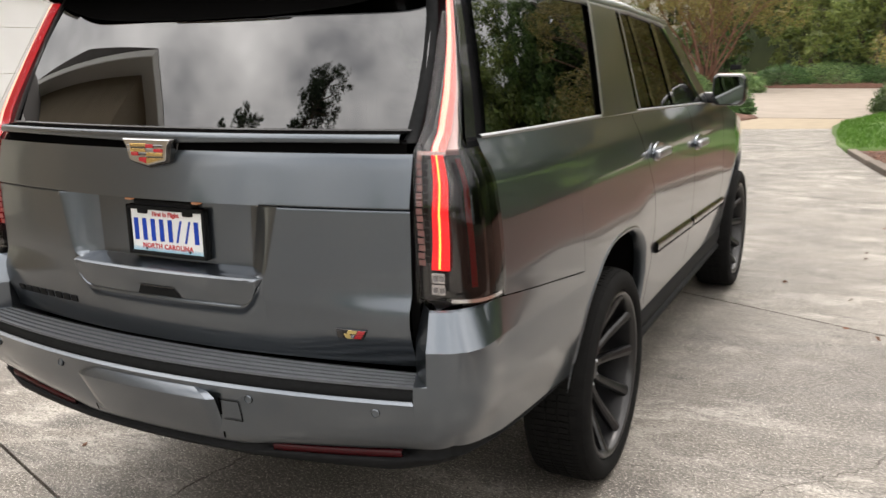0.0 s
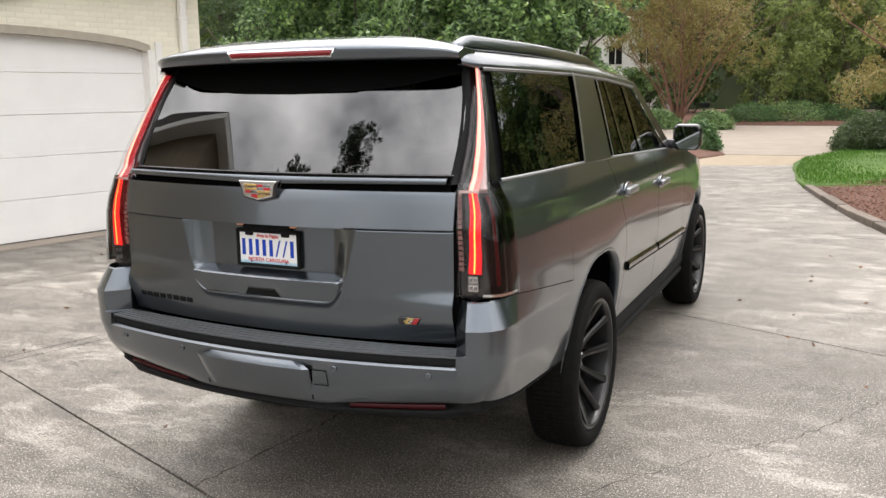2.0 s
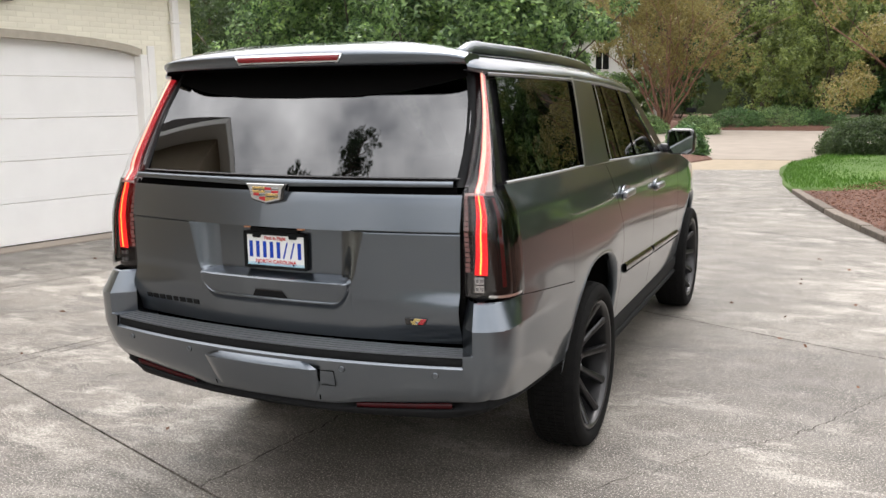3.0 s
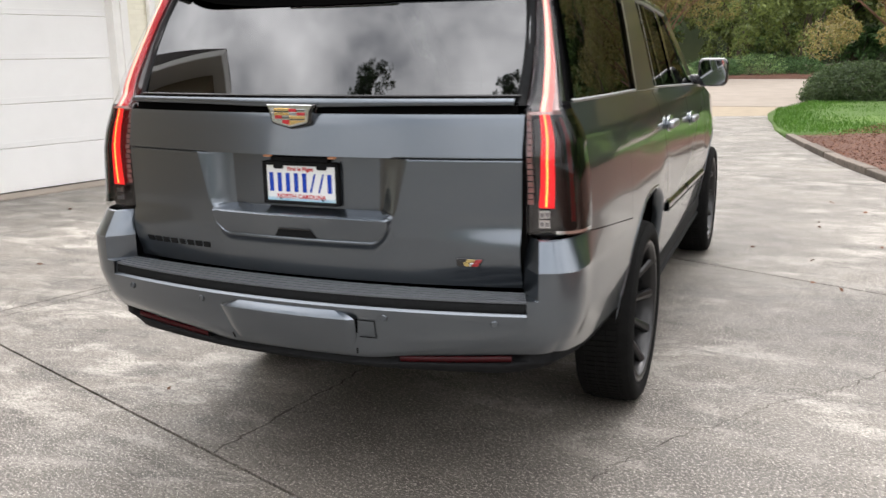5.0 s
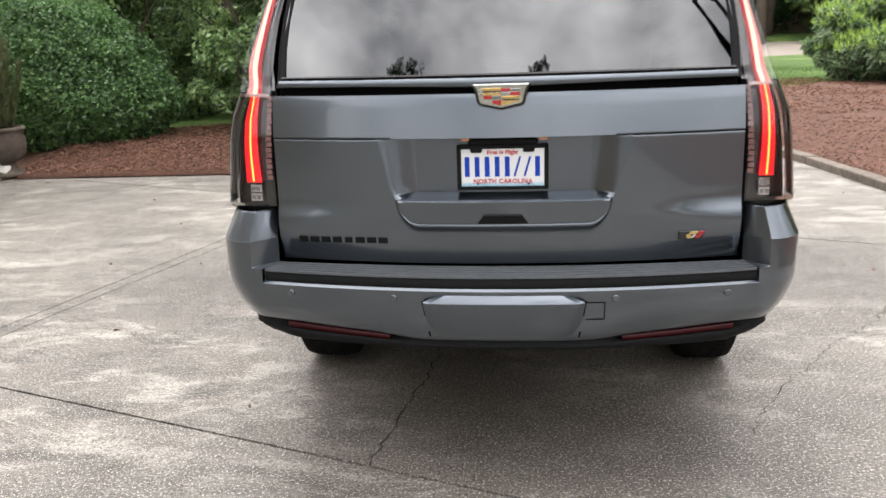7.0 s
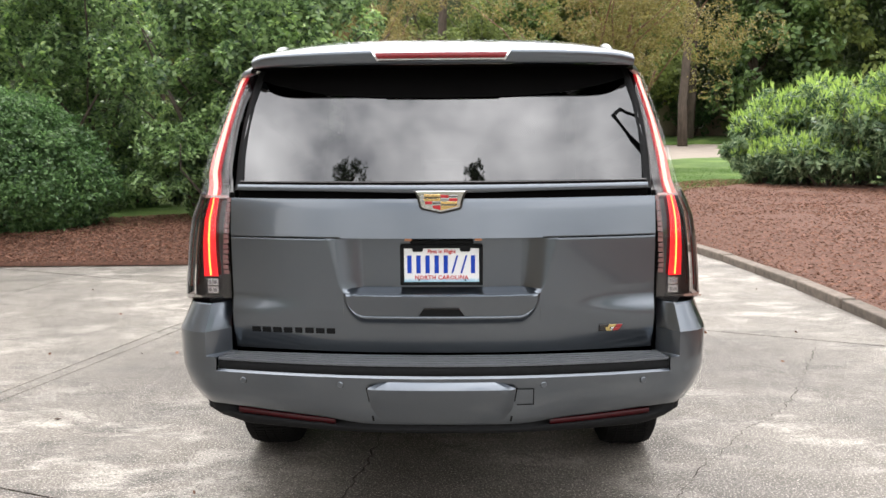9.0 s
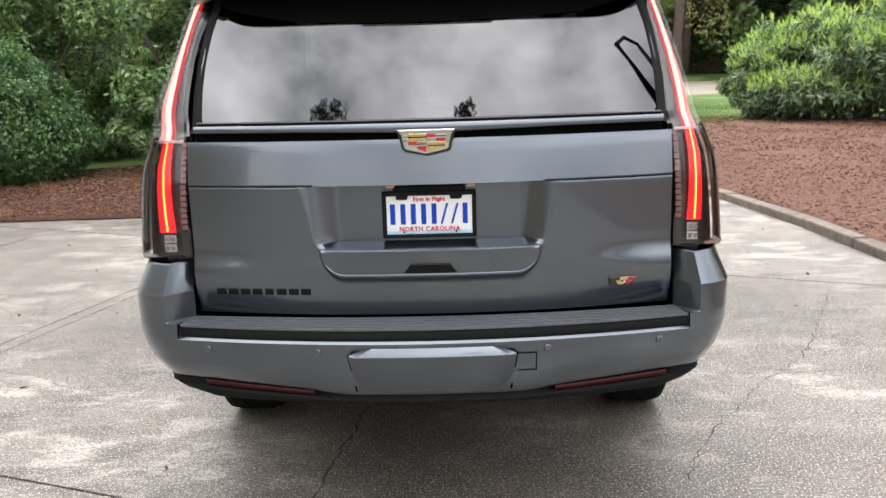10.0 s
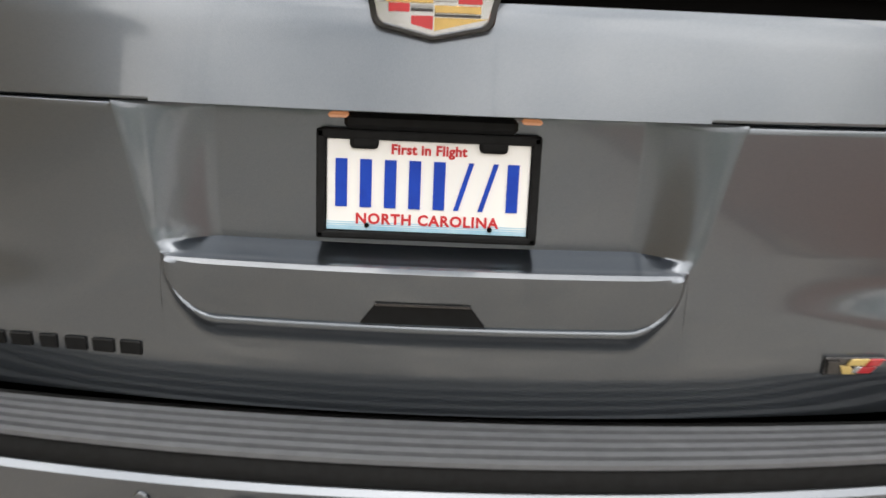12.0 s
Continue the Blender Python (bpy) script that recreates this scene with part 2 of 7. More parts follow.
M_GLASS = pane("privacy_glass", (0.03, 0.032, 0.034), 2.05)
M_GLASS_S = pane("side_privacy_glass", (0.015, 0.017, 0.017), 1.30, 0.0, 0.22)
M_LENS = pane("lamp_lens", (0.92, 0.90, 0.90), 1.42)
M_SMOKE = pane("smoked_lens", (0.34, 0.30, 0.30), 1.45)
M_REDREF = mat("red_reflector", (0.040, 0.003, 0.005), (0.03, 0.002, 0.0035), 60, 0.3, spec=0.2)
M_BRAKE = mat("red_brake_lens", (0.20, 0.008, 0.012), (0.16, 0.006, 0.010), 60, 0.25)
M_MARKER = mat("red_side_marker", (0.55, 0.012, 0.02), (0.45, 0.010, 0.016), 60, 0.25)
M_VALANCE = mat("valance_plastic", (0.012, 0.0125, 0.0135), (0.009, 0.0095, 0.010), 60, 0.65, spec=0.08, bump=0.0004, bump_scale=700)
M_REDGLOW = glow("lit_red_lamp", (1.0, 0.010, 0.020), 0.85, (0.5, 0.02, 0.02))
M_CORE = glow("lit_lamp_core", (1.0, 0.45, 0.08), 2.2, (0.8, 0.3, 0.1))
M_AMBER = glow("plate_lamp_glow", (1.0, 0.42, 0.18), 0.22, (0.25, 0.16, 0.12))
M_PALE = mat("pale_lamp_reflector", (0.62, 0.47, 0.45), (0.55, 0.40, 0.38), 40, 0.25, metal=0.3)
M_RIB = mat("pink_clear_rib", (0.30, 0.15, 0.14), (0.22, 0.10, 0.10), 60, 0.2, coat=0.5)
M_REDSOFT = glow("soft_red_lamp", (1.0, 0.19, 0.165), 0.38, (0.56, 0.22, 0.20))
M_CHEEK = glow("red_blade_cheek", (1.0, 0.03, 0.045), 0.42, (0.4, 0.05, 0.05))
M_CORE2 = glow("white_hot_core", (1.0, 0.52, 0.36), 0.70, (0.9, 0.65, 0.55))
M_MIRROR = mat("mirror_glass", (0.46, 0.48, 0.50), (0.45, 0.47, 0.49), 3, 0.02, metal=1.0)
M_PLATE = mat("plate_white", (0.78, 0.80, 0.80), (0.74, 0.77, 0.78), 8, 0.35)
M_BLUE = mat("plate_blue", (0.008, 0.055, 0.42), (0.008, 0.045, 0.36), 40, 0.5, spec=0.2)
M_LBLUE = mat("plate_sky_blue", (0.22, 0.48, 0.66), (0.40, 0.60, 0.72), 20, 0.4)
M_RED = mat("plate_red", (0.55, 0.02, 0.03), (0.48, 0.02, 0.025), 40, 0.4)
M_GOLD = mat("crest_gold", (0.80, 0.56, 0.22), (0.72, 0.50, 0.20), 30, 0.2, metal=0.8)
M_CRED = mat("crest_red", (0.42, 0.02, 0.03), (0.36, 0.02, 0.025), 30, 0.2, coat=0.6)
M_YEL = mat("badge_yellow", (0.50, 0.38, 0.14), (0.44, 0.33, 0.12), 30, 0.3)
M_TERRA = mat("aged_terracotta", (0.085, 0.062, 0.048), (0.05, 0.039, 0.032), 12, 0.9, bump=0.006, c3=(0.13, 0.105, 0.08), scale3=4)
M_BARK = mat("bark", (0.11, 0.085, 0.065), (0.06, 0.048, 0.038), 9, 0.95, bump=0.03, bump_scale=18, stretch=(1, 1, 0.25))
M_REDBARK = mat("crape_myrtle_bark", (0.26, 0.13, 0.09), (0.16, 0.085, 0.06), 8, 0.7, bump=0.008, stretch=(1, 1, 0.3))
L_HEDGE = leaf_mat("hedge_leaf", (0.020, 0.062, 0.027), (0.42, 0.62, 0.235), 0.66, 0.28)
L_SHRUB = leaf_mat("shrub_leaf", (0.022, 0.064, 0.024), (0.19, 0.35, 0.115), 0.6)
L_LAUREL = leaf_mat("laurel_leaf", (0.045, 0.105, 0.055), (0.42, 0.55, 0.29), 0.66, 0.24)
L_TIP = leaf_mat("young_leaf", (0.26, 0.42, 0.09), (0.54, 0.70, 0.19), 0.6, 0.4)
# lighter leaf colours that paint highlights onto the hedge and the rounded shrub
L_HEDGE_LIT = leaf_mat("hedge_leaf_highlight", (0.20, 0.36, 0.09), (0.55, 0.72, 0.24), 0.6, 0.32)
L_SHRUB_LIT = leaf_mat("shrub_leaf_highlight", (0.09, 0.20, 0.065), (0.26, 0.44, 0.15), 0.6, 0.35)
L_MYRTLE = leaf_mat("autumn_leaf", (0.15, 0.135, 0.045), (0.44, 0.36, 0.13), 0.55)
L_FOREST = leaf_mat("forest_leaf", (0.054, 0.115, 0.044), (0.26, 0.38, 0.11), 0.55)
L_FOREST2 = leaf_mat("olive_leaf", (0.080, 0.125, 0.038), (0.36, 0.43, 0.12), 0.55)
L_CYP = leaf_mat("cypress_spray", (0.075, 0.10, 0.045), (0.19, 0.21, 0.09), 0.6)
# darker copy of the forest leaf, with dense woods' shade in its colour
L_DEEP = leaf_mat("deep_shade_leaf", (0.032, 0.060, 0.024), (0.13, 0.19, 0.065), 0.55)
L_PINE = leaf_mat("pine_needle", (0.015, 0.03, 0.012), (0.04, 0.065, 0.025), 0.6)


# ---- mesh helpers ----
def put(name, verts, faces, material, parent=None, label="", smooth=False):
    me = bpy.data.meshes.new(name)
    me.from_pydata([tuple(v) for v in verts], [], faces)
    me.materials.append(material)
    if smooth:
        me.polygons.foreach_set("use_smooth", [True] * len(me.polygons))
    me.update()
    ob = new(name, me)
    if parent:
        ob.parent = parent
    if label:
        ob["label"] = label
    return ob


def part(name, bm, material, parent=None, label="", smooth=False):
    """Links a bmesh as one mesh object under a thing or a part."""
    me = bpy.data.meshes.new(name)
    bmesh.ops.recalc_face_normals(bm, faces=bm.faces)
    bm.to_mesh(me)
    bm.free()
    me.materials.append(material)
    if smooth:
        me.polygons.foreach_set("use_smooth", [True] * len(me.polygons))
    ob = new(name, me)
    if parent:
        ob.parent = parent
    if label:
        ob["label"] = label
    return ob


def thing(name, m, label, category, group="", kind=""):
    ob = new(name)
    ob.matrix_world = m
    ob.empty_display_size = 0.2
    return tagged(ob, label, category, group, kind)


def box(bm, x0, x1, y0, y1, z0, z1, bevel=0.0, seg=1):
    vs = [bm.verts.new((x, y, z)) for x in (x0, x1) for y in (y0, y1) for z in (z0, z1)]
    fs = [bm.faces.new([vs[i] for i in q]) for q in ((0, 1, 3, 2), (4, 6, 7, 5), (0, 4, 5, 1), (2, 3, 7, 6), (0, 2, 6, 4), (1, 5, 7, 3))]
    if bevel:
        es = list({e for f in fs for e in f.edges})
        bmesh.ops.bevel(bm, geom=es, offset=bevel, segments=seg, affect="EDGES", profile=0.5)
    return bm


def prism(poly, depth, axis="y", at=0.0, bevel=0.0):
    """A flat polygon (two coordinates) given thickness along an axis, from at to at + depth."""
    bm = bmesh.new()
    mk = {"y": lambda a, b, d: (a, d, b), "x": lambda a, b, d: (d, a, b), "z": lambda a, b, d: (a, b, d)}[axis]
    lo = [bm.verts.new(mk(a, b, at)) for a, b in poly]
    hi = [bm.verts.new(mk(a, b, at + depth)) for a, b in poly]
    n = len(poly)
    bm.faces.new(lo)
    bm.faces.new(hi[::-1])
    for i in range(n):
        bm.faces.new((lo[i], hi[i], hi[(i + 1) % n], lo[(i + 1) % n]))
    if bevel:
        bmesh.ops.bevel(bm, geom=list(bm.edges), offset=bevel, segments=1, affect="EDGES")
    return bm


def lathe(profile, n=32, centre=(0, 0, 0), axis="z", closed=False):
    """Turns a (radius, height) profile round an axis."""
    bm = bmesh.new()
    rings = []
    for r, h in profile:
        ring = []
        for i in range(n):
            a = 2 * math.pi * i / n
            c, s = r * math.cos(a), r * math.sin(a)
            p = (c, s, h) if axis == "z" else (h, c, s)
            ring.append(bm.verts.new(Vector(p) + Vector(centre)))
        rings.append(ring)
    pairs = list(zip(rings, rings[1:])) + ([(rings[-1], rings[0])] if closed else [])
    for a, b in pairs:
        for i in range(n):
            bm.faces.new((a[i], a[(i + 1) % n], b[(i + 1) % n], b[i]))
    if not closed:
        bm.faces.new(rings[0][::-1])
        bm.faces.new(rings[-1])
    return bm


def tube(pts, radii, n=8):
    """A bent round bar through points, as vertices and faces."""
    verts, faces = [], []
    pts = [Vector(p) for p in pts]
    for i, p in enumerate(pts):
        d = (pts[min(i + 1, len(pts) - 1)] - pts[max(i - 1, 0)]).normalized()
        u = d.orthogonal().normalized() if abs(d.z) < 0.95 else Vector((1, 0, 0))
        u = (u - d * u.dot(d)).normalized()
        v = d.cross(u)
        r = radii[i] if hasattr(radii, "__len__") else radii
        for k in range(n):
            a = 2 * math.pi * k / n
            verts.append(p + (u * math.cos(a) + v * math.sin(a)) * r)
    for i in range(len(pts) - 1):
        for k in range(n):
            faces.append((i * n + k, i * n + (k + 1) % n, (i + 1) * n + (k + 1) % n, (i + 1) * n + k))
    faces.append(tuple(range(n))[::-1])
    faces.append(tuple((len(pts) - 1) * n + k for k in range(n)))
    return verts, faces


def grid(name, pts, material, parent, label="", smooth=True, flip=False):
    """A skin through a 2D array of points."""
    pts = np.asarray(pts, float)
    m, n = pts.shape[:2]
    faces = []
    for i in range(m - 1):
        for j in range(n - 1):
            q = (i * n + j, i * n + j + 1, (i + 1) * n + j + 1, (i + 1) * n + j)
            faces.append(q[::-1] if flip else q)
    return put(name, pts.reshape(-1, 3), faces, material, parent, label, smooth)


def creased(ob, degrees):
    """Marks the edges past an angle as sharp."""
    ob.data.set_sharp_from_angle(angle=radians(degrees))
    return ob


def cloud(name, pos, dirs, length, width, material, parent=None, seed=1, face=False, label=""):
    """Many small leaves: a pointed blade of two triangles at each place, along its direction, or (face) turned to it."""
    rng = np.random.default_rng(seed)
    n = len(pos)
    d = dirs / (np.linalg.norm(dirs, axis=1, keepdims=True) + 1e-9)
    r = rng.normal(size=(n, 3))
    if face:
        r, d = d + 0.35 * r, np.cross(d, r)
        d /= np.linalg.norm(d, axis=1, keepdims=True) + 1e-9
    s = np.cross(d, r)
    s /= np.linalg.norm(s, axis=1, keepdims=True) + 1e-9
    L = (length * rng.uniform(0.7, 1.25, n))[:, None]
    W = (width * rng.uniform(0.7, 1.25, n))[:, None]
    v = np.empty((n, 4, 3))
    up = np.cross(s, d) * W * (0.22 if face else 0.0)
    v[:, 0] = pos
    v[:, 1] = pos + d * L * 0.42 + s * W * 0.5 + up
    v[:, 2] = pos + d * L
    v[:, 3] = pos + d * L * 0.42 - s * W * 0.5 + up
    me = bpy.data.meshes.new(name)
    me.vertices.add(4 * n)
    me.vertices.foreach_set("co", v.reshape(-1))
    me.loops.add(4 * n)
    me.loops.foreach_set("vertex_index", np.arange(4 * n, dtype=np.int32))
    me.polygons.add(n)
    me.polygons.foreach_set("loop_start", np.arange(0, 4 * n, 4, dtype=np.int32))
    me.materials.append(material)
    me.update(calc_edges=True)
    me.validate()
    ob = new(name, me)
    if parent:
        ob.parent = parent
    if label:
        ob["label"] = label
    return ob


def smooth01(a, b, v):
    t = np.clip((np.asarray(v, float) - a) / (b - a), 0, 1)
    return t * t * (3 - 2 * t)

# ---- ground ----
def ground_sheet():
    R, N = 260.0, 40
    verts, faces = [], []
    for i in range(N + 1):
        for j in range(N + 1):
            x, y = -R + 2 * R * i / N, -R + 2 * R * j / N
            verts.append((x, y, -0.08))
    for i in range(N):
        for j in range(N):
            a = i * (N + 1) + j
            faces.append((a, a + N + 1, a + N + 2, a + 1))
    tagged(put("ground", verts, faces, M_SOIL), "dark soil ground with moss under the trees", "ground", kind="structure")


ground_sheet()

KERB = [(3.95, -14), (3.80, -4), (3.70, 0.5), (3.56, 3.70), (3.43, 5.73), (3.14, 7.64), (2.74, 9.1), (2.32, 10.5), (1.92, 12.3), (1.50, 14.5)]
DRIVE = [(-11.6, -14)] + KERB + [(1.28, 16.0), (1.20, 17.5), (1.08, 18.6), (1.05, 19.9), (-1.22, 19.2), (-1.75, 14), (-3.0, 7.1), (-6.3, 6.98), (-6.95, 5.6)]


def clip_slabs(outline, cuts):
    """Cuts the outline along joint lines (point, direction, half gap, test); returns the bmesh of faces left and the cuts."""
    bm = bmesh.new()
    f = bm.faces.new([bm.verts.new((x, y, 0)) for x, y in outline])
    bmesh.ops.triangulate(bm, faces=[f])
    for p, d, gap, test in cuts:
        nrm = Vector((d[1], -d[0], 0)).normalized()
        for s in (-gap, gap):
            fs = [f for f in bm.faces if test(f.calc_center_median())]
            geom = list({e for f in fs for e in f.edges}) + list({v for f in fs for v in f.verts}) + fs
            bmesh.ops.bisect_plane(bm, geom=geom, plane_co=Vector((p[0], p[1], 0)) + nrm * s, plane_no=nrm)
    return bm


def side(p, d, c):
    return (c.x - p[0]) * d[1] - (c.y - p[1]) * d[0]


def driveway():
    A, AD = (-0.53, 0.15), (0.943, -0.333)
    D, DD = (0.79, 4.34), (0.925, -0.380)
    C, CD = (-2.83, 2.57), (0.27, 0.963)
    everywhere = lambda c: True
    above_a = lambda c: side(A, AD, c) < 0
    cuts = [(A, AD, 0.0075, everywhere), (D, DD, 0.0075, everywhere),
            ((-1.9, -3.8), AD, 0.005, everywhere), ((2.0, 9.0), DD, 0.005, everywhere), ((1.0, 14.0), DD, 0.004, everywhere),
            (C, CD, 0.005, above_a), ((-2.70, 2.57), CD, 0.004, above_a), ((-5.4, 2.6), CD, 0.004, above_a),
            ]
    bm = clip_slabs(DRIVE, cuts)
    groups = {}
    for f in bm.faces:
        c = f.calc_center_median()
        key, gap = [], False
        for p, d, g, test in cuts:
            if test(c):
                n = math.hypot(*d)
                v = side(p, d, c) / n
                if abs(v) < g * 0.98:
                    gap = True
                key.append(v > 0)
            else:
                key.append(None)
        if not gap:
            groups.setdefault(tuple(key), []).append(f)
    base = put("driveway", [(x, y, -0.03) for x, y in DRIVE], [tuple(range(len(DRIVE)))], M_JOINT)
    tagged(base, "weathered grey concrete driveway with mottled stains and joints", "driveway", kind="structure")
    for fs in groups.values():
        b2 = bmesh.new()
        vm = {}
        for f in fs:
            for v in f.verts:
                if v not in vm:
                    vm[v] = b2.verts.new(v.co)
            b2.faces.new([vm[v] for v in f.verts])
        ext = bmesh.ops.extrude_face_region(b2, geom=list(b2.faces))
        for v in [g for g in ext["geom"] if isinstance(g, bmesh.types.BMVert)]:
            v.co.z = -0.028
        part("slab", b2, M_CONC, base)
    bm.free()
    # wandering cracks across the slab under and beside the car
    rn = random.Random(6)
    for line, wide in ((((1.00, 0.50), (1.15, 0.80), (1.24, 0.97), (1.47, 1.27), (1.70, 1.58), (2.00, 1.88), (2.17, 2.17), (2.47, 2.75), (2.76, 3.33)), 1.0),
                       (((-0.55, 0.17), (-0.49, 0.61), (-0.41, 1.11), (-0.36, 1.9), (-0.22, 2.8)), 1.5)):
        line, mid = [Vector(q) for q in line], []
        for a, b in zip(line, line[1:]):
            m = max(3, int((b - a).length / 0.035))
            mid += [a.lerp(b, k / m) + Vector((rn.gauss(0, 0.009), rn.gauss(0, 0.009))) for k in range(m)]
        vs = []
        for k, q in enumerate(mid):
            d = (mid[min(k + 1, len(mid) - 1)] - mid[max(k - 1, 0)]).normalized()
            w = rn.uniform(0.0012, 0.0042) * wide
            vs += [(q.x - d.y * w, q.y + d.x * w, 0.0012), (q.x + d.y * w, q.y - d.x * w, 0.0012)]
        put("crack", vs, [(2 * k, 2 * k + 1, 2 * k + 3, 2 * k + 2) for k in range(len(mid) - 1)], M_JOINT, base, "thin dark crack")


def sheet(name, outline, z, material, label, category, mound=0.0, step=0.6, rough=0.0):
    """A patch of ground with an even grid inside its outline, domed towards its middle."""
    bm = bmesh.new()
    f = bm.faces.new([bm.verts.new((x, y, 0)) for x, y in outline])
    bmesh.ops.triangulate(bm, faces=[f])
    xs, ys = [p[0] for p in outline], [p[1] for p in outline]
    for lo, hi, no in ((min(xs), max(xs), (1, 0, 0)), (min(ys), max(ys), (0, 1, 0))):
        v = lo + step
        while v < hi:
            bmesh.ops.bisect_plane(bm, geom=list(bm.faces) + list(bm.edges) + list(bm.verts), plane_co=Vector(no) * v, plane_no=no)
            v += step
    bound = [v.co.copy() for v in bm.verts if v.is_boundary]
    edge = np.array([(p.x, p.y) for p in bound])
    for v in bm.verts:
        if v.is_boundary:
            v.co.z = z
        else:
            d = np.sqrt(((edge - (v.co.x, v.co.y)) ** 2).sum(1)).min()
            v.co.z = z + mound * float(smooth01(0, 1.6, d)) + rough * noise.noise(v.co * 2.1)
    ext = bmesh.ops.extrude_edge_only(bm, edges=[e for e in bm.edges if e.is_boundary])
    for v in [g for g in ext["geom"] if isinstance(g, bmesh.types.BMVert)]:
        v.co.z = -0.09
    ob = part(name, bm, material, smooth=True)
    return tagged(ob, label, category, kind="structure")


driveway()
BED_R = [(KERB[i][0] + 0.2, KERB[i][1]) for i in range(len(KERB))] + [(3.0, 14.75), (5.7, 17.75), (7.0, 18.0), (14, 17), (16, -14)]
sheet("mulch_bed", BED_R, 0.05, M_MULCH, "reddish brown bark mulch bed beside the driveway", "mulch bed", 0.22, 0.7, 0.05)
BED_L = [(-6.3, 7.06), (-3.0, 7.18), (-1.85, 14.0), (-1.3, 19.2), (-2.6, 19.6), (-4.2, 14), (-4.9, 10.9), (-5.4, 10.05), (-6.5, 9.9), (-9, 9.6), (-9, 7.6), (-6.7, 7.5)]
sheet("mulch_bed", BED_L, 0.04, M_MULCH, "pine straw and bark mulch bed below the hedge", "mulch bed", 0.16, 0.5, 0.05)
LAWN = [(1.52, 14.55), (1.72, 14.56), (3.0, 14.80), (5.7, 17.83), (7.0, 18.08), (14, 17.1), (24, 17), (24, 36), (10.8, 34.1), (9.3, 33.7), (6.0, 29.5), (3.5, 26.2), (2.15, 24.8), (1.2, 22.4), (1.02, 20.2), (1.08, 18.6), (1.20, 17.5), (1.28, 16.0)]
sheet("lawn", LAWN, 0.03, M_LAWN, "bright green mown lawn beside the driveway", "lawn", 0.10, 1.2, 0.02)
LAWN_B = [(-30, 9.7), (-9, 9.7), (-6.5, 9.98), (-5.5, 10.13), (-5.0, 10.95), (-4.3, 14.1), (-2.7, 19.7), (-2.4, 22), (-3.4, 26), (-6, 33), (-30, 33)]
sheet("lawn", LAWN_B, 0.02, M_LAWN, "green lawn behind the hedge", "lawn", 0.05, 2.0, 0.02)
LAWN_F = [(4.2, 47.0), (15, 54.5), (40, 54.5), (40, 75), (4.2, 75)]
sheet("lawn", LAWN_F, 0.02, M_LAWN, "shaded far lawn across the road", "lawn", 0.3, 4.0, 0.05)
sheet("mulch_bed", [(-24, 46.5), (2.4, 45.6), (4.1, 46.9), (4.1, 75), (-24, 75)], 0.02, M_MULCH, "shaded brown mulch bed across the road", "mulch bed", 0.3, 4.0, 0.05)
ROAD = [(-1.3, 23.3), (1.3, 23.4), (2.3, 25.0), (3.5, 26.4), (6.0, 29.7), (9.3, 33.9), (10.8, 34.3), (24, 36.2), (60, 40), (60, 54), (15, 54.3), (2.4, 45.4), (-30, 46.4), (-30, 34), (-6, 34), (-3.3, 27)]
put("road", [(x, y, 0.0) for x, y in ROAD] + [(x, y, -0.1) for x, y in ROAD], [tuple(range(len(ROAD)))] + [(i, i + len(ROAD), (i + 1) % len(ROAD) + len(ROAD), (i + 1) % len(ROAD)) for i in range(len(ROAD))], M_ROAD)
tagged(bpy.data.objects["road"], "pale pinkish concrete road beyond the lawn", "road", kind="structure")
APRON = [(-1.22, 19.22), (1.04, 19.92), (1.2, 22.3), (1.3, 23.28), (-1.3, 23.18), (-1.4, 21)]
put("pavement", [(x, y, -0.002) for x, y in APRON] + [(x, y, -0.1) for x, y in APRON], [tuple(range(len(APRON)))] + [(i, i + len(APRON), (i + 1) % len(APRON) + len(APRON), (i + 1) % len(APRON)) for i in range(len(APRON))], M_TAN)
tagged(bpy.data.objects["pavement"], "tan paved apron between driveway and road", "pavement", kind="structure")
sheet("mulch_bed", [(-2.3, 20.4), (-1.45, 21.3), (-0.95, 23.0), (-1.6, 25.6), (-3.4, 26), (-2.9, 22)], 0.03, M_MULCH, "small red mulch bed beside the far apron", "mulch bed", 0.22, 0.5, 0.04)
for i, (xx, yy) in enumerate([(4.7, 26.0)]):
    ring = [(xx + 1.5 * math.cos(a) * (1 + 0.1 * math.sin(3 * a)), yy + 1.5 * math.sin(a)) for a in np.linspace(0, 2 * math.pi, 22)[:-1]]
    sheet("mulch_ring", ring, 0.10, M_MULCH, "round red mulch ring below the lawn tree", "mulch bed", 0.18, 0.5, 0.03)


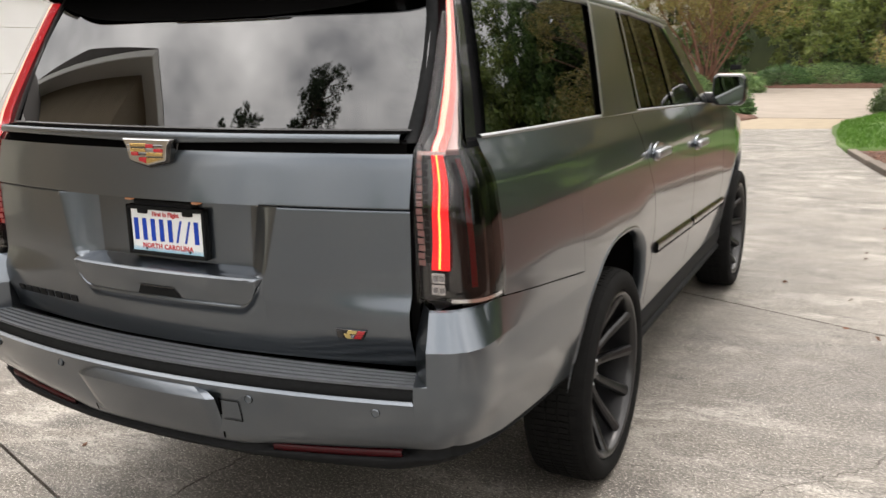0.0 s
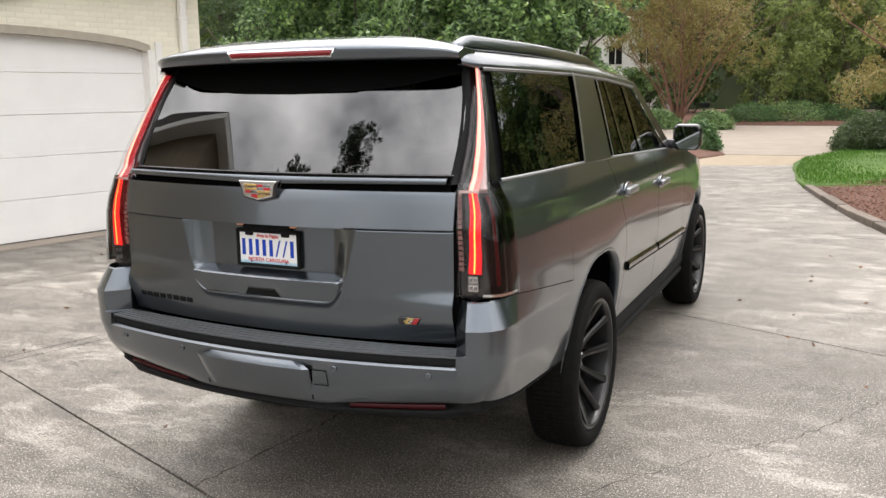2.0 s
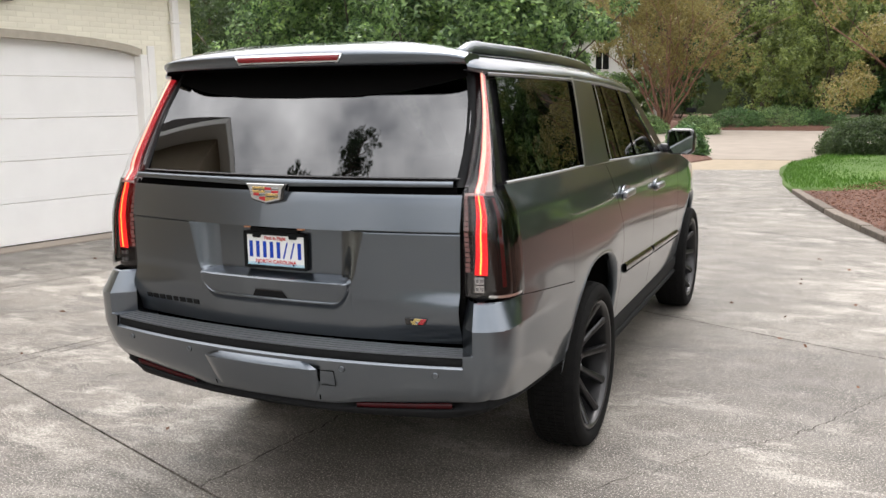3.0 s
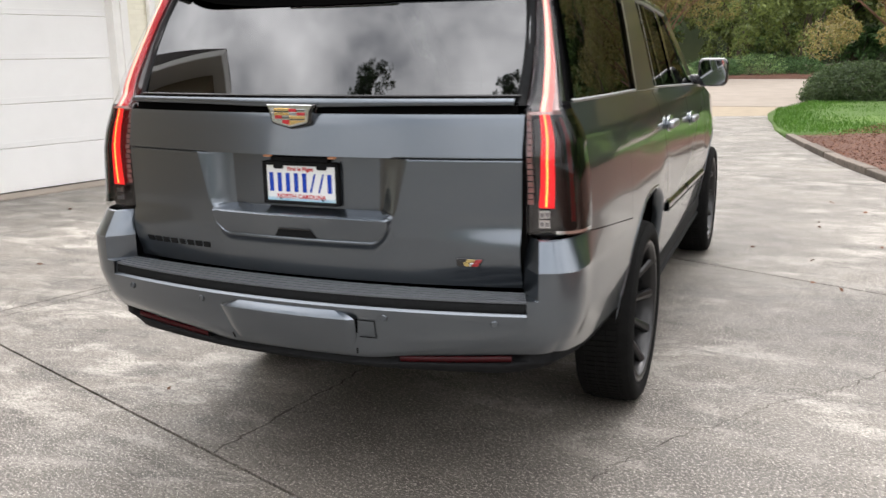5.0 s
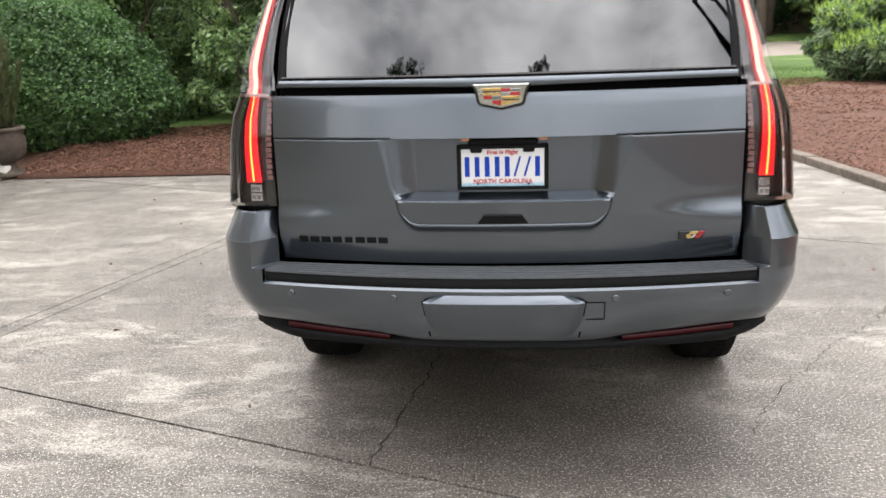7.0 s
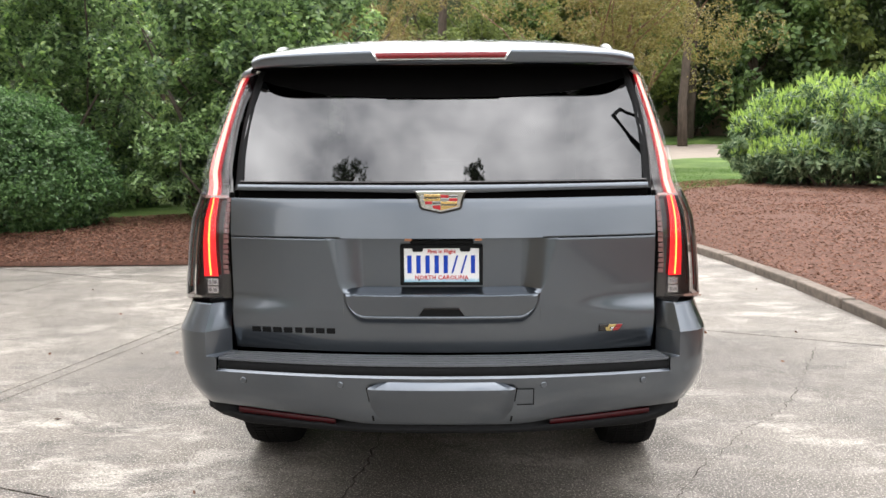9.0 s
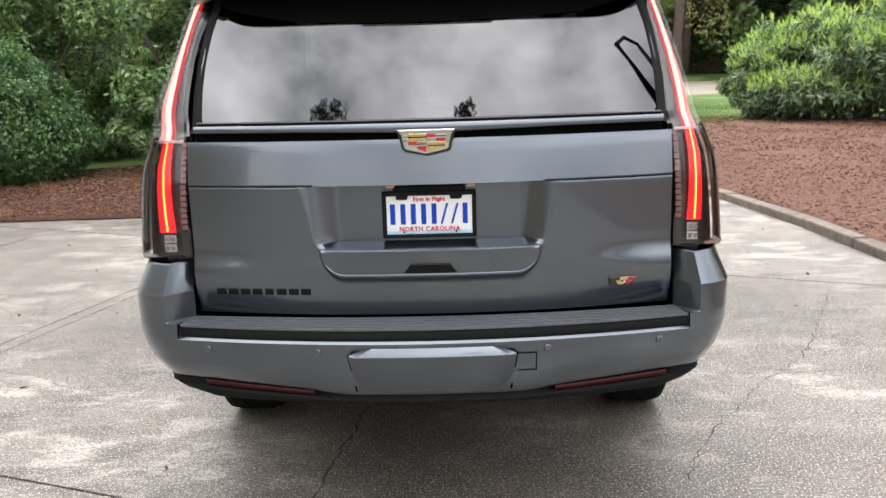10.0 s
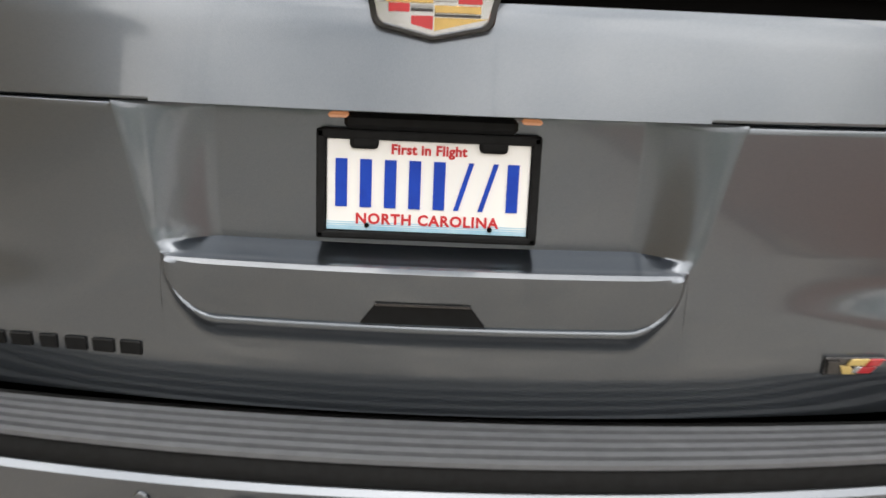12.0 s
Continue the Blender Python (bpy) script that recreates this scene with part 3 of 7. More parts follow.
def kerb():
    k = thing("kerb", pose(0, 0, 0), "low kerb of long worn stones beside the driveway", "kerb", kind="structure")
    pts = [Vector((x, y, 0)) for x, y in KERB if y > -6]
    rng = random.Random(4)
    path, L = [], 0.0
    for a, b in zip(pts, pts[1:]):
        path.append((L, a, b))
        L += (b - a).length

    def at(s):
        for l, a, b in reversed(path):
            if s >= l:
                return a + (b - a).normalized() * (s - l)
        return pts[0]

    s = 0.0
    while s < L - 0.3:
        ln = min(rng.uniform(0.75, 1.25), L - s)
        a, b = at(s + 0.008), at(s + ln - 0.008)
        m = (a + b) / 2
        ang = math.degrees(math.atan2(b.y - a.y, b.x - a.x))
        bm = bmesh.new()
        h, w, hl = 0.085 + rng.uniform(-0.008, 0.01), 0.16 + rng.uniform(-0.01, 0.01), (b - a).length / 2
        box(bm, -hl, hl, -w, 0.0, -0.05, h, 0.014, 2)
        for v in bm.verts:
            v.co += Vector((0, 1, 1)) * 0.006 * noise.noise(v.co * 7 + Vector((s, 0, 0)))
        ob = part("kerb_stone", bm, M_KERB, k)
        ob.matrix_local = pose(m.x, m.y, 0, rng.uniform(-1.2, 1.2), 0, ang + rng.uniform(-0.8, 0.8))
        s += ln


kerb()

# ---- garage ----
GU = (-0.224, -0.975)
GARAGE = Matrix(((GU[0], 0.975, 0, -6.62), (GU[1], -0.224, 0, 6.95), (0, 0, 1, 0), (0, 0, 0, 1)))
D0, D1, S0, S1, WH = 0.38, 5.35, -0.48, 14.0, 3.55


def arch(s):
    """Height of the door opening's head."""
    t = (s - (D0 + D1) / 2) / ((D1 - D0) / 2)
    return 2.47 + 0.22 * math.sqrt(max(0.0, 1 - 0.97 * t * t))


def garage():
    wall = new("wall_garage", None)
    wall.matrix_world = GARAGE
    tagged(wall, "cream painted brick garage wall with an arched door opening", "wall", kind="structure")
    bm = bmesh.new()
    box(bm, S0, D0 - 0.02, -0.30, -0.008, -0.1, WH)
    part("mortar_bed", bm, M_MORTAR, wall)
    bm = bmesh.new()
    box(bm, D1 + 0.02, S1, -0.30, -0.008, -0.1, WH)
    part("mortar_bed", bm, M_MORTAR, wall)
    n = 28
    poly = [(D0 - 0.02 + (D1 - D0 + 0.04) * i / n, arch(D0 + (D1 - D0) * i / n) + 0.02) for i in range(n + 1)] + [(D1 + 0.02, WH), (D0 - 0.02, WH)]
    part("mortar_bed", prism(poly, 0.292, "y", -0.30), M_MORTAR, wall)
    bm = bmesh.new()
    box(bm, S0, S0 + 0.30, -7.0, -0.302, -0.1, WH)
    part("side_wall", bm, M_MORTAR, wall)
    bm = bmesh.new()
    box(bm, S1 - 0.30, S1, -7.0, -0.302, -0.1, WH)
    part("side_wall", bm, M_MORTAR, wall)
    # casing round the opening
    cas = thing("door_trim", GARAGE, "white painted casing round the arched garage door", "door trim", kind="structure")
    for a, b, y0, y1 in ((D0 - 0.19, D0 - 0.08, -0.008, 0.030), (D0 - 0.08, D0 + 0.03, -0.16, 0.012), (D1 + 0.08, D1 + 0.19, -0.008, 0.030), (D1 - 0.03, D1 + 0.08, -0.16, 0.012)):
        bm = bmesh.new()
        box(bm, a, b, y0, y1, 0.0, arch(min(max((a + b) / 2, D0), D1)) - (0.05 if y1 < 0.02 else -0.07), 0.006)
        part("jamb", bm, M_WHITE, cas)
    # head band whose beige carries the shade of the door reveal
    for lo, hi, y0, y1 in ((-0.08, 0.02, -0.16, -0.010),):
        a0, a1 = D0, D1
        up = [(a0 + (a1 - a0) * i / n, arch(D0 + (D1 - D0) * i / n) + hi) for i in range(n + 1)]
        dn = [(a0 + (a1 - a0) * i / n, arch(D0 + (D1 - D0) * i / n) + lo) for i in range(n + 1)]
        part("head_casing", prism(dn + up[::-1], y1 - y0, "y", y0), M_ARCH_SHADE, cas, "arched head above the door, its shade put into the beige")
    # sectional door
    door = thing("garage_door", GARAGE, "closed white sectional garage door with raised horizontal panels", "garage door", kind="structure")
    z = 0.03
    for k in range(5):
        h = 0.53
        top = z + h - 0.006
        bm = bmesh.new()
        box(bm, D0, D1, -0.20, -0.145, z, min(top, 2.70), 0.008, 2)
        if k == 4:
            bm.free()
            poly = [(D0, z)] + [(D1, z)] + [(D1 - (D1 - D0) * i / n, max(z + 0.02, arch(D1 - (D1 - D0) * i / n) - 0.02)) for i in range(n + 1)]
            bm = prism(poly, 0.055, "y", -0.20)
        sec = part("door_section", bm, M_DOORW, door)
        bm = bmesh.new()
        box(bm, D0 + 0.06, D1 - 0.06, -0.150, -0.1437, z + 0.05, z + 0.075, 0.003)
        part("section_rib", bm, M_DOORW, sec)
        z += h
    bm = bmesh.new()
    box(bm, D0, D1, -0.21, -0.14, -0.02, 0.028, 0.01)
    part("rubber_seal", bm, M_RUBBER, door)
    # threshold apron
    bm = bmesh.new()
    box(bm, S0 + 0.2, D1 + 0.6, -0.20, 0.20, -0.05, 0.02, 0.012)
    th = part("threshold", bm, M_ROAD)
    th.matrix_world = GARAGE
    tagged(th, "pale concrete threshold below the garage door", "threshold", kind="structure")
    # eave, soffit and roof
    roof = thing("garage_roof", GARAGE, "dark shingle garage roof with a white eave", "roof", kind="structure")
    bm = bmesh.new()
    box(bm, S0 - 0.35, S1 + 0.35, -7.2, 0.45, WH, WH + 0.05)
    part("soffit", bm, M_WHITE, roof)
    bm = bmesh.new()
    box(bm, S0 - 0.38, S1 + 0.38, 0.452, 0.50, WH - 0.02, WH + 0.20, 0.01)
    part("fascia", bm, M_WHITE, roof)
    part("roof_slope", prism([(0.50, WH + 0.19), (-3.4, WH + 2.2), (-7.3, WH + 0.19)], S1 - S0 + 0.7, "x", S0 - 0.35), M_ROOF, roof)
    bm = bmesh.new()
    box(bm, S0 - 0.4, S1 + 0.4, 0.503, 0.61, WH + 0.08, WH + 0.19, 0.03, 2)
    part("gutter", bm, M_WHITE, roof)
    # downpipe
    pipe = thing("downpipe", GARAGE, "white ribbed metal downpipe on the garage corner", "downpipe")
    bm = bmesh.new()
    box(bm, -0.21, -0.10, 0.012, 0.095, 0.16, WH + 0.02, 0.018, 2)
    part("pipe", bm, M_WHITE, pipe)
    bm = bmesh.new()
    box(bm, -0.21, -0.10, 0.03, 0.26, 0.06, 0.16, 0.018, 2)
    part("outlet", bm, M_WHITE, pipe)
    for z in (0.6, 1.7, 2.9):
        bm = bmesh.new()
        box(bm, -0.235, -0.075, 0.002, 0.10, z, z + 0.03, 0.004)
        part("strap", bm, M_WHITE, pipe)
    # wall lantern over the door
    lamp = thing("wall_lantern", GARAGE @ pose(2.35, 0.0, 3.02), "dark metal wall lantern above the garage door", "wall lamp")
    bm = bmesh.new()
    box(bm, -0.22, 0.22, 0.0, 0.05, 0.02, 0.16, 0.01)
    part("backplate", bm, M_BLACKPL, lamp)
    bm = bmesh.new()
    box(bm, -0.20, 0.20, 0.05, 0.20, 0.05, 0.08, 0.01)
    part("arm", bm, M_BLACKPL, lamp)


garage()

# ---- the car ----
CAR = thing("suv_car", pose(0, 0, 0), "dark grey metallic SUV with black wheels and lit tail lamps", "car")
GLASS_Z, GLASS_W = [1.497, 1.60, 1.70, 1.80, 1.90, 1.935], [0.792, 0.794, 0.787, 0.772, 0.746, 0.732]
HUB_R, HUB_F, HUB_Z, TYRE_R = 1.47, 4.74, 0.43, 0.43
ARCH_Y, ARCH_Z = 0.50, 0.585
PLAN = 0.155


def half_width(y, z):
    """Half the body's width at a place along the car and a height."""
    y, z = np.broadcast_arrays(np.asarray(y, float), np.asarray(z, float))
    base = np.interp(z, [0.40, 0.55, 0.75, 0.92, 1.10, 1.25, 1.36, 1.47, 1.60, 1.75, 1.90, 1.96], [0.965, 0.998, 1.026, 1.038, 1.036, 1.026, 1.004, 0.953, 0.918, 0.877, 0.832, 0.793])
    k = np.interp(z, [0.9, 1.04, 1.25, 1.42, 1.60, 1.93], [0.03, 0.070, 0.085, 0.068, 0.058, 0.085])
    t = np.clip(1 - y / 1.0, 0, 1)
    f = np.clip((y - 4.0) / 1.65, 0, 1)
    flare = np.zeros_like(base)
    for hub in (HUB_R, HUB_F):
        flare = flare + 0.016 * np.exp(-((y - hub) / 0.55) ** 4) * np.exp(-((z - 0.95) / 0.20) ** 2)
    return base - k * t * t - 0.13 * f ** 2.2 + flare


def rear_y(x, z):
    """The tail's surface: how far forward of the bumper it lies."""
    c = np.interp(z, [0.84, 0.90, 1.00, 1.10, 1.29, 1.45, 1.475, 1.49, 1.95], [0.058, 0.050, 0.036, 0.034, 0.034, 0.066, 0.095, 0.118, 0.375])
    return c + PLAN * np.asarray(x, float) ** 2


def left_x(x, z=1.0):
    """The left flank stands a little further out than the right, most of all along the upper lamp."""
    return x + 0.015 * smooth01(0.82, 0.97, x) + 0.030 * smooth01(0.735, 0.80, x) * smooth01(1.42, 1.55, z)


def mirror_pts(p):
    q = np.array(p, float)
    q[..., 0] = -left_x(q[..., 0], q[..., 2] if q.shape[-1] == 3 else 1.0)
    return q


def both(name, pts, material, parent, label="", smooth=True, flip=False):
    """A skin on the right side, and its mirror on the left."""
    a = grid(name, pts, material, parent, label, smooth, flip)
    b = grid(name, mirror_pts(pts), material, parent, label, smooth, not flip)
    return a, b


def gate_y(x, z):
    """The tailgate's outer skin, away from the recess."""
    a = np.abs(np.asarray(x, float))
    return rear_y(x, z) + (-0.024 * (1 - smooth01(0.965, 1.06, z)) + 0.020 * (1 - smooth01(0.86, 0.965, z))) * smooth01(0.42, 0.80, a) + 0.006


# tailgate: one skin with a number plate recess, a ledge and a finger pocket
def tailgate():
    xs = np.unique(np.round(np.concatenate([np.linspace(-0.816, 0.816, 91), *[s * np.array([0.28, 0.295, 0.305, 0.312, 0.314, 0.322, 0.33, 0.35, 0.338, 0.344, 0.356, 0.361, 0.366, 0.370, 0.373, 0.3745, 0.3755, 0.3765, 0.38, 0.3815, 0.39, 0.40, 0.42, 0.44]) for s in (-1, 1)]]), 4))
    zs = np.unique(np.round(np.concatenate([np.linspace(0.852, 1.452, 61), [0.966, 0.970, 0.974, 0.977, 0.979, 0.9805, 0.9815, 0.985, 1.0615, 1.064, 1.0669, 1.067, 1.0675, 1.070, 1.078, 1.086, 1.092, 1.096, 1.290, 1.2925, 1.2945, 1.2965, 1.2985, 1.301, 1.304]]), 4))
    BX, BZ = np.meshgrid(xs, zs)
    A0 = np.abs(BX)
    # rows bend with the ledge's foot, columns lean with the recess walls
    foot = np.where(A0 <= 0.3745, 0.9815 + 0.085 * np.clip((A0 - 0.285) / 0.0895, 0, 1) ** 2.6, 0.9815)
    Z = np.where((BZ >= 0.9815) & (BZ <= 1.067), 1.067 - (1.067 - BZ) * (1.067 - foot) / (1.067 - 0.9815), BZ)
    Z = np.where((BZ > 0.90) & (BZ < 0.9815), 0.90 + (BZ - 0.90) * (foot - 0.90) / (0.9815 - 0.90), Z)
    inz = (Z > 1.0671) & (Z < 1.2955)
    outer = np.where(inz, np.interp(Z, [1.067, 1.297], [0.380, 0.437]), 0.38)
    inn = np.where(inz, np.interp(Z, [1.067, 1.297], [0.300, 0.306]), 0.312)
    A = np.where(A0 < 0.312, A0 * inn / 0.312, np.where(A0 < 0.38, inn + (A0 - 0.312) / 0.068 * (outer - inn), np.where(A0 < 0.5, outer + (A0 - 0.38) / 0.12 * (0.5 - outer), A0)))
    X = np.sign(BX) * A
    Y = rear_y(X, Z)
    Y = Y - 0.024 * (1 - smooth01(0.965, 1.06, Z)) * smooth01(0.42, 0.80, A) + 0.020 * (1 - smooth01(0.86, 0.965, Z)) * smooth01(0.42, 0.80, A)
    Y = Y + 0.008 * np.exp(-((Z - 1.2955) / 0.0022) ** 2) * (A0 > 0.381)
    Y = Y + 0.006 * (Z < 1.2955)
    rec = np.clip((outer - A) / (outer - inn), 0, 1)
    rec = (0.45 * rec + 0.55 * rec * rec * (3 - 2 * rec)) * inz
    Y = Y + 0.060 * rec * np.clip((Z - 1.067) / 0.017, 0, 1)
    led = (BZ >= 0.9813) & (BZ <= 1.0672) & (A0 <= 0.3746)
    fade = 1 - smooth01(0.360, 0.3746, A0)
    Y = np.where(led, Y + (rear_y(X, 1.05) - 0.020 + 0.022 * (1.067 - Z) / 0.085 + 0.009 * np.clip((Z - 1.0615) / 0.0055, 0, 1) - Y) * fade, Y)
    Y = np.where((BZ > 0.90) & (BZ < 0.9813) & (A0 < 0.3746), Y - 0.013 * (1 - smooth01(0.356, 0.3746, A0)) * np.exp(-((foot - Z - 0.006) / 0.011) ** 2), Y)
    Z = Z + 0.018 * smooth01(0.925, 0.985, Z) * (1 - smooth01(1.070, 1.125, Z)) - 0.010 * smooth01(1.40, 1.452, Z)
    pts = np.stack([X, Y, Z], -1)
    m, n = X.shape
    body, ledge = [], []
    for i in range(m - 1):
        for j in range(n - 1):
            q = (i * n + j, i * n + j + 1, (i + 1) * n + j + 1, (i + 1) * n + j)
            l4 = led[i, j] + led[i, j + 1] + led[i + 1, j + 1] + led[i + 1, j]
            (ledge if l4 >= 3 else body).append(q)

    def sub(name, faces, material, parent, label=""):
        idx = sorted({i for f in faces for i in f})
        mp = {v: k for k, v in enumerate(idx)}
        ob = put(name, pts.reshape(-1, 3)[idx], [tuple(mp[i] for i in f) for f in faces], material, parent, label, True)
        return creased(ob, 38)

    gate = sub("tailgate", body, M_PAINT, CAR)
    sub("gate_ledge", ledge, M_PAINT, gate)
    yf = lambda x, z: float(rear_y(x, 1.05)) - 0.022 + 0.022 * (1.067 - z) / 0.085
    up = 0.018
    # dark plate flush with the ledge stands in for the shaded pocket
    vs = [(x, yf(x, z), z + up) for x, z in ((-0.088, 0.983), (0.088, 0.983), (0.066, 1.014), (-0.066, 1.014))] + [(x, yf(x, z) + 0.05, z + up) for x, z in ((-0.08, 0.99), (0.08, 0.99), (0.062, 1.009), (-0.062, 1.009))]
    put("finger_pocket", vs, [(0, 1, 2, 3), (0, 4, 5, 1), (2, 6, 7, 3)], M_BLACKPL, gate, "finger pocket below the ledge, its shade drawn as a dark plate")
    put("pocket_lip", [(x, yf(0.07, 1.018) - 0.001, z + up) for x, z in ((-0.068, 1.0125), (0.068, 1.0125), (0.066, 1.016), (-0.066, 1.016))], [(0, 1, 2, 3)], M_BLACKGL, gate)
    # dark seam all round the gate
    for s in (-1, 1):
        z = np.linspace(0.846, 1.46, 30)
        e = np.stack([np.stack([np.full(30, s * a), rear_y(a, z) + d, z], -1) for a, d in ((0.806, 0.02), (0.830, 0.022))])
        grid("seam", e, M_DARKG, gate)
    return gate


GATE = tailgate()


# garnish, black strip and rear window
def rear_window():
    x = np.linspace(-0.79, 0.79, 49)
    dip = 0.009 * np.exp(-(x / 0.32) ** 2)
    rows = []
    for f in np.linspace(0, 1, 5):
        z = 1.432 - dip * 0.5 * (1 - f) + f * 0.046
        rows.append(np.stack([x, rear_y(x, 1.45) + 0.020, z], -1))
    grid("black_strip", rows, M_DARKG, GATE, "gloss black strip across the tailgate")
    x = np.linspace(-0.785, 0.785, 49)
    rows = []
    prof = [(1.470, 0.080), (1.472, 0.060), (1.475, 0.0535), (1.491, 0.0580), (1.4945, 0.0640)]
    for z, c in prof:
        rows.append(np.stack([x, c + PLAN * x ** 2, z - (dip * 0.9 if z < 1.482 else dip * 0)], -1))
    grid("garnish", rows, M_PAINT, GATE, "grey garnish below the rear window")
    seal = [np.stack([x, c + PLAN * x ** 2, np.full(49, z)], -1) for z, c in ((1.4940, 0.0630), (1.4960, 0.072), (1.4975, 0.125))]
    grid("window_seal", seal, M_DARKG, GATE, "black rubber seal below the rear window")
    gl = []
    for f in np.linspace(0, 1, 14):
        z = 1.497 + f * (1.935 - 1.497)
        hw = np.interp(z, GLASS_Z, GLASS_W)
        xx = np.linspace(-hw, hw, 33)
        gl.append(np.stack([xx, rear_y(xx, z) - 0.006 * math.sin(math.pi * f), np.full(33, z)], -1))
    grid("rear_window", gl, M_GLASS, GATE, "dark tinted rear window")
    # black band on the glass, painted in for the spoiler's mirrored underside
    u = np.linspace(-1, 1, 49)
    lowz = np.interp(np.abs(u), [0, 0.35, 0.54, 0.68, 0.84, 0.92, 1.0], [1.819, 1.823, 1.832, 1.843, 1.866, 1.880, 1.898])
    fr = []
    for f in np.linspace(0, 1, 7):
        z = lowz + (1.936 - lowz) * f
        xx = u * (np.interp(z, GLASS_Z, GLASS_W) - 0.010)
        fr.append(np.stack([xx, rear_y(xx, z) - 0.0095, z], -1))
    grid("glass_band", fr, M_DARKG, GATE, "black band on the glass, painting in the spoiler underside's reflection")
    for s in (-1, 1):
        z = np.linspace(1.47, 1.94, 24)
        hw = np.interp(z, GLASS_Z, GLASS_W)
        e = np.stack([np.stack([s * (hw + a), rear_y(hw + a, z) + d, z], -1) for a, d in ((-0.016, -0.004), (-0.014, -0.007), (0.016, -0.004), (0.020, 0.03))])
        grid("window_trim", e, M_BLACKPL, GATE)
    x = np.linspace(-0.79, 0.79, 33)
    e = np.stack([np.stack([x, rear_y(x, 1.497) + d, np.full(33, z)], -1) for z, d in ((1.494, 0.0), (1.497, -0.008), (1.503, -0.008), (1.505, 0.0))])
    grid("window_trim", e, M_BLACKGL, GATE)


rear_window()


# tail lamps: tall blades at both corners
def lamp_curve(z, s, proud=0.012, yo=None):
    """Plan curve of the corner from the gate's edge (s=0) round to the side (s=1)."""
    xi = np.interp(z, [1.04, 1.20, 1.46, 1.60, 1.70, 1.80, 1.90], [0.828, 0.830, 0.816, 0.811, 0.803, 0.787, 0.762])
    yo = np.interp(z, [1.03, 1.20, 1.40, 1.47, 1.55, 1.75, 1.93], [0.335, 0.345, 0.345, 0.31, 0.325, 0.41, 0.47]) if yo is None else yo
    p0 = np.array([xi, rear_y(xi, z) + 0.004])
    p3 = np.array([half_width(yo, z) + 0.004, yo])
    w = p3[0] - p0[0]
    p1 = p0 + np.array([w * 0.93, w * 0.12])
    p2 = p3 - np.array([0.012, (p3[1] - p0[1]) * 0.82])
    q = (1 - s) ** 3 * p0 + 3 * (1 - s) ** 2 * s * p1 + 3 * (1 - s) * s * s * p2 + s ** 3 * p3
    d = 3 * (1 - s) ** 2 * (p1 - p0) + 6 * (1 - s) * s * (p2 - p1) + 3 * s * s * (p3 - p2)
    nrm = np.array([d[1], -d[0]]) / (np.hypot(*d) + 1e-9)
    q = q + nrm * proud * math.sin(math.pi * min(max(s, 0), 1)) ** 0.5
    return q, nrm


def lamp_band(z0, z1, s0, s1, off, nz=36, ns=9, taper=None):
    rows = []
    for z in np.linspace(z0, z1, nz):
        a, b = (s0(z) if callable(s0) else s0), (s1(z) if callable(s1) else s1)
        row = []
        for s in np.linspace(a, b, ns):
            q, nrm = lamp_curve(z, s)
            q = q + nrm * off
            row.append((q[0], q[1], z))
        rows.append(row)
    return np.array(rows)


